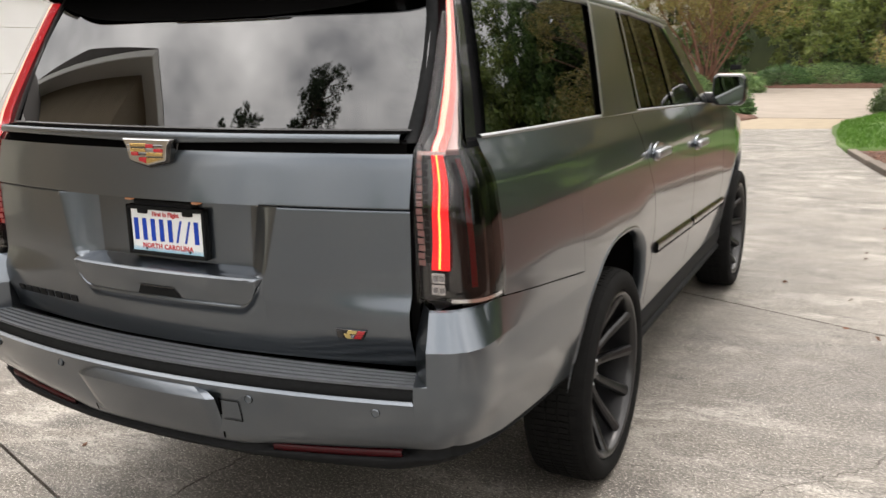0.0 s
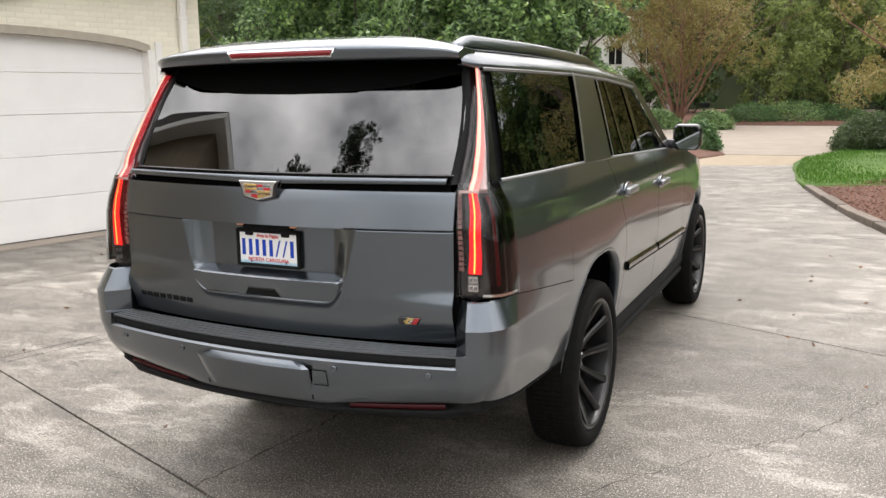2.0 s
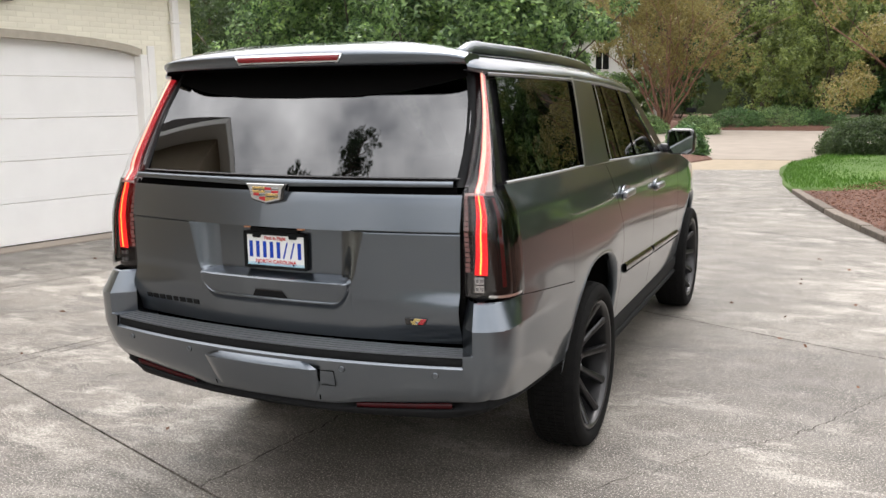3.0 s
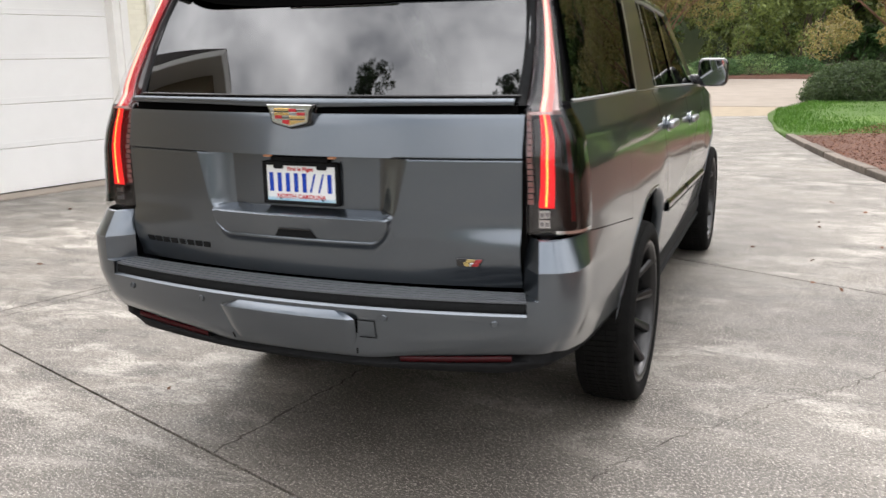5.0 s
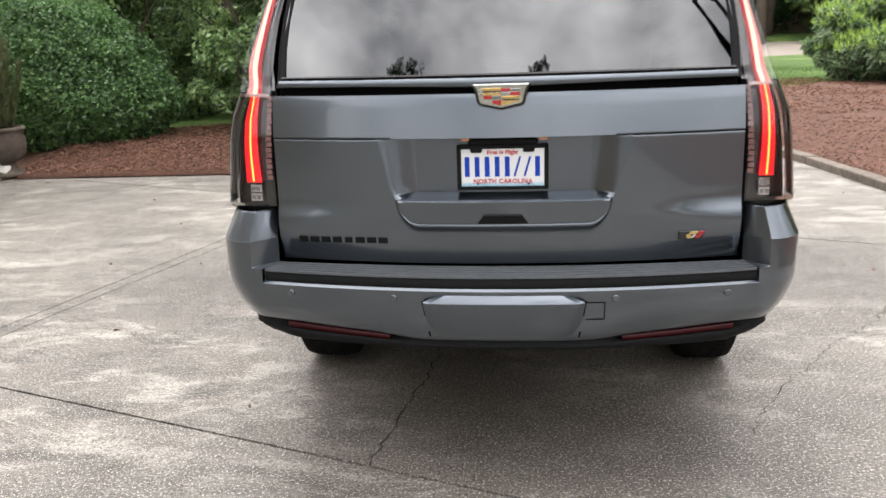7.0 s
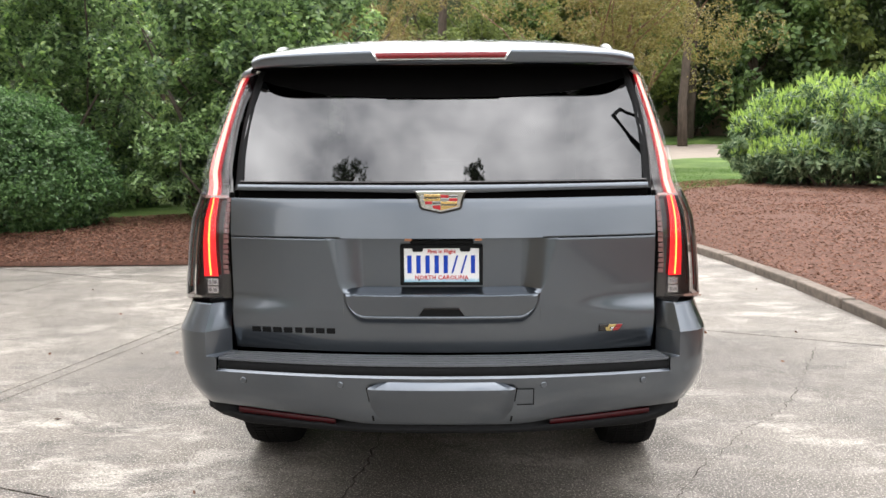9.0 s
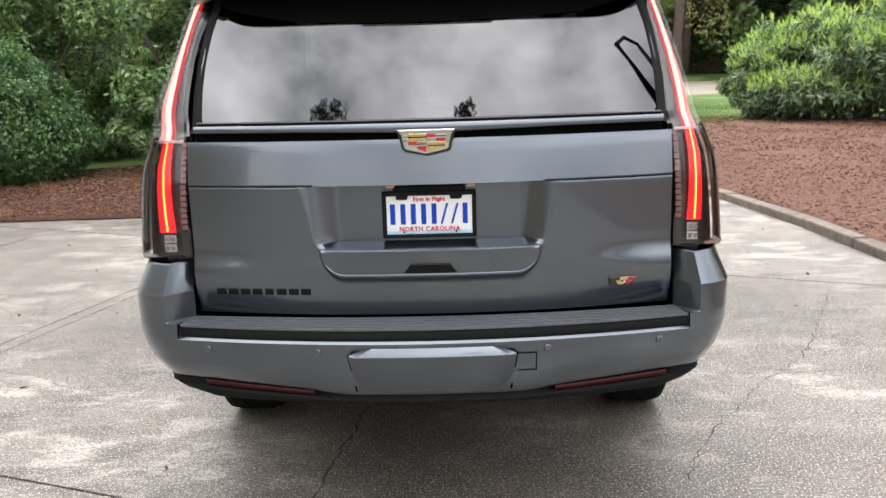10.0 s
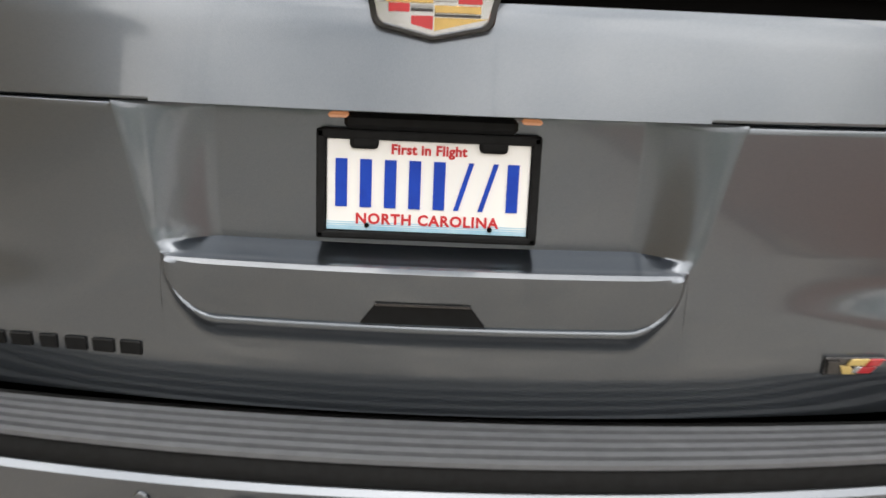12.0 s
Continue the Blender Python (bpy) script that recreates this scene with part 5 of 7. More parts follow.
    en = np.stack([d[:, 1], -d[:, 0]], -1)
    en /= np.linalg.norm(en, axis=1, keepdims=True)
    ax, ay = np.abs(edge[:, 0]), edge[:, 1]
    slot = smooth01(0.36, 0.40, ax) * (1 - smooth01(0.825, 0.85, ax)) * (ay < 0.2)
    aft = smooth01(0.2, 0.9, ay)
    tuck = smooth01(0.76, 0.90, ax) * (1 - 0.6 * smooth01(0.25, 0.6, ay))
    foot = 0.548 + 0.010 * smooth01(0.3, 0.9, ax) - 0.004 * aft
    rows = []
    for f, o, k in ((-0.15, -0.012, 0.0), (0.02, -0.010, -0.030), (0.42, -0.010, -0.030), (0.46, -0.002, 0.0), (0.55, 0.0, 0.0), (0.9, -0.012, 0.0), (1.0, -0.024, 0.0), (1.02, -0.20, 0.0)):
        q = edge.copy()
        q[:, 2] += (foot - edge[:, 2]) * f
        off = o + k * slot - 0.062 * max(0.0, f - 0.2) * tuck
        if f > 1.01:
            q[:, 0], q[:, 1] = q[:, 0] * 0.86, q[:, 1] + 0.20
        else:
            q[:, :2] += en * off[:, None]
        rows.append(q)
    grid("valance", rows, M_VALANCE, root, "dark lower valance", flip=True)
    # low red reflectors
    for s in (-1, 1):
        xx = np.linspace(0.41, 0.80, 12)
        yb = -0.062 + 0.145 * xx ** 2 + 0.060
        zz = 0.600 + 0.024 * (xx - 0.41) / 0.39 - 0.008
        rows = [np.stack([s * xx, yb + d, zz + dz], -1) for dz, d in ((-0.011, 0.015), (-0.010, 0.0), (0.009, -0.002), (0.011, 0.010))]
        grid("low_reflector", rows, M_REDREF, root, "long dark red reflector", flip=s > 0)
    # hitch cover
    rows = []
    for z, w, o in ((0.7735, 0.212, -0.004), (0.7725, 0.216, 0.002), (0.752, 0.270, 0.026), (0.748, 0.276, 0.0285), (0.745, 0.277, 0.0285), (0.70, 0.271, 0.018), (0.65, 0.264, 0.009), (0.612, 0.258, 0.0), (0.606, 0.255, -0.012)):
        xx = np.linspace(-w, w, 25)
        edge = 0.012 * (np.abs(xx) / w) ** 30
        rows.append(np.stack([xx, -0.062 + 0.145 * xx ** 2 - np.interp(z, zc[::-1], oc[::-1]) - o + edge, np.full(25, z)], -1))
    creased(grid("hitch_cover", rows, M_PAINT, root, "removable tow hitch cover", flip=True), 22)
    for k, s in ((0, -1), (1, 1)):
        vs = []
        for z, w in ((0.748, 0.277), (0.606, 0.257)):
            for d in (-0.001, 0.006):
                x_ = s * (w + d)
                vs.append((x_, -0.062 + 0.145 * x_ * x_ - float(np.interp(z, zc[::-1], oc[::-1])) - 0.002, z))
        put("cover_gap", vs, [(0, 1, 3, 2)], M_DARKG, root)
    # small square tow-eye cap outline
    for x0, x1, z0, z1 in ((0.281, 0.345, 0.741, 0.744), (0.281, 0.345, 0.676, 0.679), (0.342, 0.345, 0.676, 0.744)):
        vs = []
        for z in (z0, z1):
            for x_ in (x0, x1):
                vs.append((x_, -0.062 + 0.145 * x_ * x_ - float(np.interp(z, zc[::-1], oc[::-1])) - 0.0025, z))
        put("cap_gap", vs, [(0, 1, 3, 2)], M_DARKG, root)
    # parking sensors
    for x_ in (-0.76, -0.38, 0.38, 0.76):
        y_ = -0.062 + 0.145 * x_ * x_
        bm = lathe([(0.0125, -0.004), (0.0125, 0.0035), (0.010, 0.005), (0.010, 0.003)], 18, (0, 0, 0), "z")
        ob = part("parking_sensor", bm, M_PAINT, root)
        ob.matrix_local = pose(x_, y_ + 0.002, 0.757, 90, 0, math.degrees(math.atan(0.29 * x_)))
        bm = lathe([(0.0133, -0.004), (0.0133, 0.0012)], 18)
        ob = part("sensor_ring", bm, M_DARKG, root)
        ob.matrix_local = pose(x_, y_ + 0.002, 0.757, 90, 0, math.degrees(math.atan(0.29 * x_)))
    # step pad with long ribs
    xx = np.linspace(-0.862, 0.862, 61)
    yo = -0.062 + 0.145 * xx ** 2
    yi = 0.085 + 0.10 * xx ** 2
    prof = [(0.0, 0.790, 0.012), (0.0, 0.7945, 0.009), (0.0, 0.824, 0.011), (0.01, 0.829, 0.016)]
    rows = [np.stack([xx, yo + o - 0.0, np.full(61, z)], -1) for f, z, o in prof]
    pad = grid("step_pad", rows, M_BLACKPL, root, "dark grey ribbed step pad", flip=False)
    # black floor between the ribs puts the grooves' shade into the colour
    rows = [np.stack([xx, yo + (yi - yo) * f, np.full(61, 0.828 + 0.010 * f)], -1) for f in (0.06, 0.5, 1.0)]
    grid("pad_floor", rows, M_BLACKPL, pad, flip=False)
    for k in range(5):
        f0, f1 = 0.075 + 0.165 * k, 0.075 + 0.165 * k + 0.100
        rows = [np.stack([xx, yo + (yi - yo) * f, np.full(61, 0.828 + dz + 0.010 * f)], -1) for f, dz in ((f0, 0.0), (f0 + 0.008, 0.0065), (f1 - 0.016, 0.0075), (f1, 0.0))]
        creased(grid("pad_rib", rows, M_PAD, pad, flip=False), 25)
    for s in (-1, 1):
        vs = [(s * 0.862, -0.062 + 0.145 * 0.743 + 0.0, 0.792), (s * 0.862, 0.16, 0.80), (s * 0.862, 0.16, 0.840), (s * 0.862, 0.052, 0.829)]
        put("pad_end", vs, [(0, 1, 2, 3)], M_PAD, pad)


bumper()


# number plate, its frame and lamps
def number_plate():
    y0 = 0.094
    fr = [(-0.156, 1.113), (0.156, 1.113), (0.156, 1.266), (-0.156, 1.266)]
    bm = bmesh.new()
    box(bm, -0.157, 0.157, y0 - 0.004, y0 + 0.012, 1.111, 1.267, 0.006, 2)
    plate = part("number_plate", bm, M_BLACKPL, CAR, "white number plate with blue bars in a black frame")
    bm = bmesh.new()
    box(bm, -0.143, 0.143, y0 - 0.0075, y0 - 0.003, 1.123, 1.256, 0.002, 1)
    face = part("plate_face", bm, M_PLATE, plate, "white enamelled plate face")
    for k in range(4):
        z0 = 1.1235 + 0.0035 * k
        bm = bmesh.new()
        box(bm, -0.1425, 0.1425, y0 - 0.0078 - 0.00002 * k, y0 - 0.007, z0, z0 + 0.0033 * (1 - 0.18 * k))
        part("sky_band", bm, M_LBLUE, face)
    # the plate's characters become plain bars
    for k in range(8):
        xc = -0.122 + 0.0345 * k
        w, lean = (0.007, 0.010) if k in (5, 6) else (0.0165, 0.0)
        bar = [(xc - w / 2 - lean, 1.157), (xc + w / 2 - lean, 1.157), (xc + w / 2 + lean, 1.2255), (xc - w / 2 + lean, 1.2255)]
        part("character_bar", prism(bar, 0.0022, "y", y0 - 0.0092), M_BLUE, face)
    # readable legends
    for txt, z, size, mt, sp in (("NORTH CAROLINA", 1.1335, 0.0212, M_RED, 1.12), ("First in Flight", 1.2345, 0.0190, M_RED, 1.05)):
        cu = bpy.data.curves.new("legend", "FONT")
        cu.body, cu.size, cu.align_x, cu.extrude, cu.space_character, cu.resolution_u = txt, size, "CENTER", 0.0004, sp, 3
        cu.offset = 0.0007
        tmp = new("legend", cu)
        bpy.context.view_layer.update()
        me = bpy.data.meshes.new_from_object(tmp.evaluated_get(bpy.context.evaluated_depsgraph_get()))
        bpy.data.objects.remove(tmp)
        me.materials.clear()
        me.materials.append(mt)
        ob = new("legend", me)
        ob.parent = face
        ob.matrix_local = pose(0, y0 - 0.0082, z, 90, 0, 0)
    # frame lip, bolts and hangers
    for x0, x1, z0, z1 in ((-0.157, 0.157, 1.253, 1.267), (-0.157, 0.157, 1.111, 1.1225), (-0.157, -0.1445, 1.111, 1.267), (0.1445, 0.157, 1.111, 1.267)):
        bm = bmesh.new()
        box(bm, x0, x1, y0 - 0.014, y0 - 0.004, z0, z1, 0.0035, 2)
        part("frame_bar", bm, M_BLACKPL, plate)
    for x_ in (-0.090, 0.090):
        bm = bmesh.new()
        box(bm, x_ - 0.020, x_ + 0.020, y0 - 0.014, y0 - 0.006, 1.2405, 1.258, 0.006, 2)
        part("frame_tab", bm, M_BLACKPL, plate)
    for x_ in (-0.085, 0.090):
        bm = lathe([(0.0035, 0.0), (0.0035, 0.003), (0.002, 0.004)], 12)
        ob = part("bolt", bm, M_DARKG, plate)
        ob.matrix_local = pose(x_, y0 - 0.0075, 1.131, 90, 0, 0)
    bm = bmesh.new()
    box(bm, -0.118, 0.122, 0.074, 0.100, 1.268, 1.290, 0.006)
    hood = part("plate_lamp_hood", bm, M_BLACKPL, GATE, "black lamp housing above the plate")
    for x_ in (-0.125, 0.140):
        bm = bmesh.new()
        box(bm, x_ - 0.014, x_ + 0.014, 0.062, 0.084, 1.284, 1.291, 0.003)
        part("plate_lamp", bm, M_AMBER, hood, "small warm plate lamp")


number_plate()


# crest, name bars and coloured badge
def badges():
    y0 = 0.050
    outer = [(-0.104, 1.476), (0.104, 1.476), (0.086, 1.455), (0.080, 1.412), (0.072, 1.405), (0.0, 1.389), (-0.072, 1.405), (-0.080, 1.412), (-0.086, 1.455)]
    em = part("crest", prism(outer, 0.030, "y", y0 - 0.008, 0.003), M_BLACKGL, GATE, "wide shield crest in a black surround")
    s = lambda k: [(a * k, 1.436 + (b - 1.436) * k + 0.002) for a, b in outer]
    part("crest_rim", prism(s(0.90), 0.010, "y", y0 - 0.016, 0.002), M_CHROME, em, "chrome rim")
    cx = lambda p: (p - 548) * 0.208 / 625
    cz = lambda p: 1.476 - (p - 70) * 0.087 / 285
    for x0, x1, z0, z1, mt in ((362, 547, 118, 148, M_GOLD), (366, 547, 150, 164, M_BLACKGL), (362, 547, 168, 198, M_GOLD), (550, 636, 122, 157, M_CRED), (640, 738, 128, 137, M_SATIN), (640, 738, 139, 148, M_BLACKGL),
                               (550, 638, 165, 190, M_SATIN), (642, 736, 164, 197, M_CRED), (374, 456, 200, 236, M_CRED), (460, 547, 202, 216, M_SATIN), (460, 547, 219, 232, M_BLACKGL), (552, 732, 204, 236, M_GOLD), (552, 732, 239, 251, M_BLACKGL), (330, 360, 130, 150, M_SATIN), (330, 360, 170, 196, M_SATIN)):
        bm = bmesh.new()
        box(bm, cx(x0), cx(x1), y0 - 0.0195, y0 - 0.012, cz(z1), cz(z0), 0.0007)
        part("crest_field", bm, mt, em)
    part("crest_field", prism([(cx(552), cz(254)), (cx(762), cz(254)), (cx(552), cz(310))][::-1], 0.007, "y", y0 - 0.0195), M_GOLD, em)
    part("crest_field", prism([(cx(462), cz(250)), (cx(547), cz(248)), (cx(547), cz(306)), (cx(462), cz(284))][::-1], 0.007, "y", y0 - 0.0195), M_CRED, em)
    # model name, as plain dark bars
    for k in range(8):
        xc = -0.725 + 0.0425 * k
        w = 0.034 if k not in (4,) else 0.028
        bm = bmesh.new()
        box(bm, xc - w / 2, xc + w / 2, -0.004, 0.006, 0.923, 0.945, 0.002)
        ob = part("letter_bar", bm, M_BLACKPL, GATE, "black raised name bar")
        for v in ob.data.vertices:
            v.co.y += float(gate_y(v.co.x, v.co.z))
    # slanted badge of black, yellow and red fields
    base = 0.0
    fields = [([(0.603, 0.953), (0.622, 0.953), (0.622, 0.930), (0.606, 0.930)], M_BLACKGL), ([(0.624, 0.944), (0.640, 0.944), (0.650, 0.930), (0.630, 0.930)], M_YEL),
              ([(0.640, 0.956), (0.668, 0.956), (0.661, 0.945), (0.634, 0.945)], M_YEL), ([(0.670, 0.956), (0.692, 0.956), (0.684, 0.944), (0.663, 0.944)], M_CRED),
              ([(0.660, 0.9425), (0.682, 0.9425), (0.674, 0.931), (0.653, 0.931)], M_CRED), ([(0.648, 0.943), (0.659, 0.943), (0.652, 0.932), (0.641, 0.932)], M_CHROME)]
    bd = part("side_badge", prism([(0.600, 0.958), (0.696, 0.958), (0.678, 0.927), (0.600, 0.927)], 0.010, "y", base - 0.006, 0.002), M_BLACKGL, GATE, "small slanted badge with yellow and red fields")
    for poly, mt in fields:
        part("badge_field", prism(poly, 0.006, "y", base - 0.0085, 0.0006), mt, bd)
    for ob in [bd] + list(bd.children):
        for v in ob.data.vertices:
            v.co.y += float(gate_y(v.co.x, v.co.z))


badges()


# wheels
def wheel():
    w = new("wheel")
    w["label"] = "large black multi-spoke wheel with a low tyre"
    w.parent = CAR
    R, W = TYRE_R, 0.15
    prof = [(0.335, 0.115), (0.345, 0.136), (0.372, 0.145), (0.400, 0.143), (0.420, 0.131), (0.4275, 0.113), (0.4275, -0.083), (0.420, -0.101), (0.400, -0.113), (0.345, -0.105), (0.335, -0.085)]
    tyre = part("tyre", lathe(prof, 72, axis="x", closed=True), M_RUBBER, w, "low-profile black tyre", True)
    verts, faces = [], []
    for k in range(104):
        a0 = 2 * math.pi * k / 104
        for row, (x0, x1) in enumerate(((-0.100, -0.062), (-0.055, -0.014), (-0.006, 0.030), (0.038, 0.078), (0.085, 0.129))):
            sh = 0.025 * (row - 2) + (0.5 if row % 2 else 0) * 2 * math.pi / 104
            o = len(verts)
            for r in (0.420, 0.4335 if abs(row - 2) < 2 else 0.4325):
                for x in (x0, x1):
                    for a in (a0 + sh, a0 + sh + 0.046):
                        rr = r - (0.010 if x > 0.12 or x < -0.09 else 0)
                        verts.append((x, rr * math.cos(a), rr * math.sin(a)))
            faces += [tuple(o + i for i in q) for q in ((4, 5, 7, 6), (0, 4, 6, 2), (1, 3, 7, 5), (0, 1, 5, 4), (2, 6, 7, 3))]
    put("tread", verts, faces, M_RUBBER, tyre)
    rim = part("rim", lathe([(0.338, -0.12), (0.338, 0.10), (0.340, 0.128), (0.333, 0.136), (0.322, 0.130), (0.316, 0.105), (0.310, 0.02), (0.300, -0.12)], 72, axis="x", closed=True), M_RIM, w, "satin black rim", True)
    n = 11
    for k in range(n):
        a = 2 * math.pi * k / n
        bm = bmesh.new()
        prev = None
        for r, x, hw, th in ((0.055, 0.028, 0.016, 0.045), (0.12, 0.034, 0.017, 0.045), (0.20, 0.062, 0.019, 0.040), (0.28, 0.098, 0.022, 0.034), (0.322, 0.118, 0.027, 0.030)):
            ring = [bm.verts.new((xx, r, t)) for xx, t in ((x, -hw * 0.72), (x + 0.004, 0.0), (x, hw * 0.72), (x - 0.010, hw), (x - th, hw * 0.7), (x - th, -hw * 0.7), (x - 0.010, -hw))]
            if prev:
                for i in range(7):
                    bm.faces.new((prev[i], prev[(i + 1) % 7], ring[(i + 1) % 7], ring[i]))
            else:
                bm.faces.new(ring)
            prev = ring
        bm.faces.new(prev[::-1])
        sp = part("spoke", bm, M_RIM, w)
        sp.matrix_local = Matrix.Rotation(a, 4, "X")
    part("hub_cap", lathe([(0.075, -0.03), (0.075, 0.024), (0.068, 0.030), (0.040, 0.030), (0.036, 0.044), (0.030, 0.048)], 36, axis="x"), M_RIM, w, "black hub cap", True)
    for k in range(6):
        a = 2 * math.pi * (k + 0.5) / 6
        part("wheel_nut", lathe([(0.011, 0.02), (0.011, 0.038), (0.007, 0.044)], 6, (0, 0.056 * math.cos(a), 0.056 * math.sin(a)), axis="x"), M_SATIN, w)
    part("brake_disc", lathe([(0.19, -0.06), (0.19, -0.045), (0.08, -0.045), (0.08, -0.06)], 48, axis="x"), M_SATIN, w, "steel brake disc")
    return w


W0 = wheel()
W0.matrix_local = pose(0.912, HUB_R - 0.055, HUB_Z)
for m in (pose(0.915, HUB_F, HUB_Z), pose(-0.912, HUB_R - 0.055, HUB_Z, 0, 0, 180), pose(-0.915, HUB_F, HUB_Z, 0, 0, 180)):
    copy_thing(W0, m)


# door handles and mirrors
def handles():
    for s in (1, -1):
        for y, z in ((2.12, 1.258), (3.10, 1.212)):
            x = float(half_width(y, z))
            bm = bmesh.new()
            box(bm, -0.012, 0.020, -0.115, 0.115, -0.018, 0.020, 0.010, 3)
            h = part("door_handle", bm, M_SATIN, CAR, "satin metal door handle", True)
            h.matrix_local = pose(s * (x + 0.022), y, z)
            bm = lathe([(0.055, -0.004), (0.055, 0.004), (0.05, 0.006)], 20, axis="x")
            for v in bm.verts:
                v.co.y *= 1.9
                v.co.z *= 0.8
            cup = part("handle_cup", bm, M_PAINT, h)
            cup.matrix_local = pose(-s * 0.018, 0, 0.004)
    for s in (1, -1):
        ys = 3.62
        arm = bmesh.new()
        box(arm, 0, 0.14, -0.05, 0.05, -0.035, 0.03, 0.015, 2)
        mir = part("side_mirror", arm, M_BLACKGL, CAR, "folding door mirror in body colour with a black arm", True)
        mir.matrix_local = pose(s * 0.955 if s > 0 else -0.955, ys, 1.44, 0, 0, 0 if s > 0 else 180)
        bm = bmesh.new()
        box(bm, 0.050, 0.250, -0.06, 0.085, -0.050, 0.140, 0.042, 4)
        for v in bm.verts:
            if v.co.y > 0.03:
                v.co.z = 0.03 + (v.co.z - 0.03) * 0.75
        house = part("mirror_housing", bm, M_BLACKGL, mir, "", True)
        bm = bmesh.new()
        sgn = 1 if s > 0 else -1
        yg = -0.064 if s > 0 else 0.089
        prof = [(0.070, 0.015), (0.105, -0.038), (0.205, -0.040), (0.236, -0.012), (0.240, 0.095), (0.222, 0.122), (0.088, 0.124), (0.070, 0.105)]
        part("mirror_glass", prism(prof, 0.006, "y", yg if s > 0 else yg - 0.006), M_MIRROR, mir, "mirror glass")


handles()


# front end, windscreen, underbody: closed but simple
def front_end():
    rows = []
    for y in np.linspace(3.72, 5.62, 24):
        hw = float(half_width(y, 1.25)) - 0.02
        x = np.linspace(-hw, hw, 21)
        z = float(belt(y)) + (0.10 * (1 - ((y - 3.72) / 1.9) ** 2)) * (1 - (np.abs(x) / hw) ** 3) - 0.0
        rows.append(np.stack([x, np.full(21, y), z], -1))
    grid("bonnet", rows, M_PAINT, CAR, flip=True)
    rows = []
    for f in np.linspace(0, 1, 10):
        y = 3.86 - f * 0.88
        z = 1.40 + f * 0.540
        hw = 0.90 - 0.17 * f
        x = np.linspace(-hw, hw, 17)
        rows.append(np.stack([x, y - 0.18 * (x / hw) ** 2 * (1 - 0.3 * f), np.full(17, z)], -1))
    grid("windscreen", rows, M_GLASS, CAR, "windscreen", flip=True)
    rows = []
    for z, o in ((1.06, 0.0), (0.95, 0.04), (0.75, 0.06), (0.55, 0.05), (0.36, 0.0)):
        hw = float(half_width(5.55, 0.9))
        x = np.linspace(-hw, hw, 21)
        rows.append(np.stack([x, 5.62 + o - 0.12 * (x / hw) ** 4 + 0.03, np.full(21, z)], -1))
    fb = grid("front_bumper", rows, M_PAINT, CAR)
    bm = bmesh.new()
    box(bm, -0.46, 0.46, 5.60, 5.71, 0.66, 1.03, 0.03, 2)
    gr = part("grille", bm, M_BLACKGL, CAR, "black grille")
    for k in range(6):
        bm = bmesh.new()
        box(bm, -0.43, 0.43, 5.705, 5.722, 0.69 + 0.055 * k, 0.705 + 0.055 * k, 0.004)
        part("grille_bar", bm, M_SATIN, gr)
    for s in (-1, 1):
        bm = bmesh.new()
        box(bm, min(s * 0.52, s * 0.80), max(s * 0.52, s * 0.80), 5.52, 5.67, 0.74, 1.03, 0.03, 2)
        part("headlight", bm, M_SATIN, CAR, "upright headlight")
    bm = bmesh.new()
    box(bm, -0.74, 0.74, 0.95, 5.4, 0.40, 0.64, 0.05)
    part("underbody", bm, M_DARKG, CAR, "black underbody")
    bm = bmesh.new()
    box(bm, -0.86, 0.86, 0.30, 0.93, 0.545, 0.90)
    part("inner_tail", bm, M_DARKG, CAR)
    bm = bmesh.new()
    box(bm, -0.80, 0.80, 0.50, 3.9, 0.62, 1.35)
    part("cabin_floor", bm, M_DARKG, CAR)
    bm = lathe([(0.05, -0.75), (0.05, 0.75)], 12, (0, HUB_R, HUB_Z), "x")
    part("rear_axle", bm, M_DARKG, CAR)
    for x in (-0.42, 0.42):
        bm = bmesh.new()
        box(bm, x - 0.28, x + 0.28, 1.6, 1.75, 1.05, 1.62, 0.06, 2)
        part("seat_back", bm, M_BLACKPL, CAR, "dark seat back")


front_end()

# ---- plants ----
def blob_points(n, centre, radii, rng, shell=0.55, flat=0.0):
    """Leaf places in lumpy shells: clumps spread over an ellipsoid, leaves spread over the clumps."""
    c, r = np.array(centre, float), np.array(radii, float)
    k = max(12, int(n / 260))
    d = rng.normal(size=(k, 3))
    d /= np.linalg.norm(d, axis=1, keepdims=True)
    d[:, 2] = np.where(d[:, 2] < -0.75, -d[:, 2], d[:, 2])
    rad = rng.uniform(shell, 1.0, k)[:, None] * rng.uniform(0.85, 1.12, k)[:, None]
    cc = c + d * rad * r
    pick = rng.integers(0, k, n)
    size = (rng.uniform(0.14, 0.30, k) * r.mean())[pick][:, None]
    o = rng.normal(size=(n, 3))
    o /= np.linalg.norm(o, axis=1, keepdims=True)
    p = cc[pick] + o * size * rng.uniform(0.55, 1.0, n)[:, None] ** 0.5
    out = 0.6 * o + 0.5 * d[pick] + 0.5 * rng.normal(size=(n, 3)) + np.array([0, 0, 0.45])
    keep = p[:, 2] > 0.05
    return p[keep], out[keep]


def woody(base, top, r0, r1, rng, bends=5, wob=0.12):
    pts, b, t = [], Vector(base), Vector(top)
    for i in range(bends + 1):
        f = i / bends
        p = b.lerp(t, f)
        if 0 < i < bends:
            p += Vector((rng.uniform(-1, 1), rng.uniform(-1, 1), 0)) * wob * (t - b).length * 0.3
        pts.append(p)
    return pts, [r0 + (r1 - r0) * i / bends for i in range(bends + 1)]


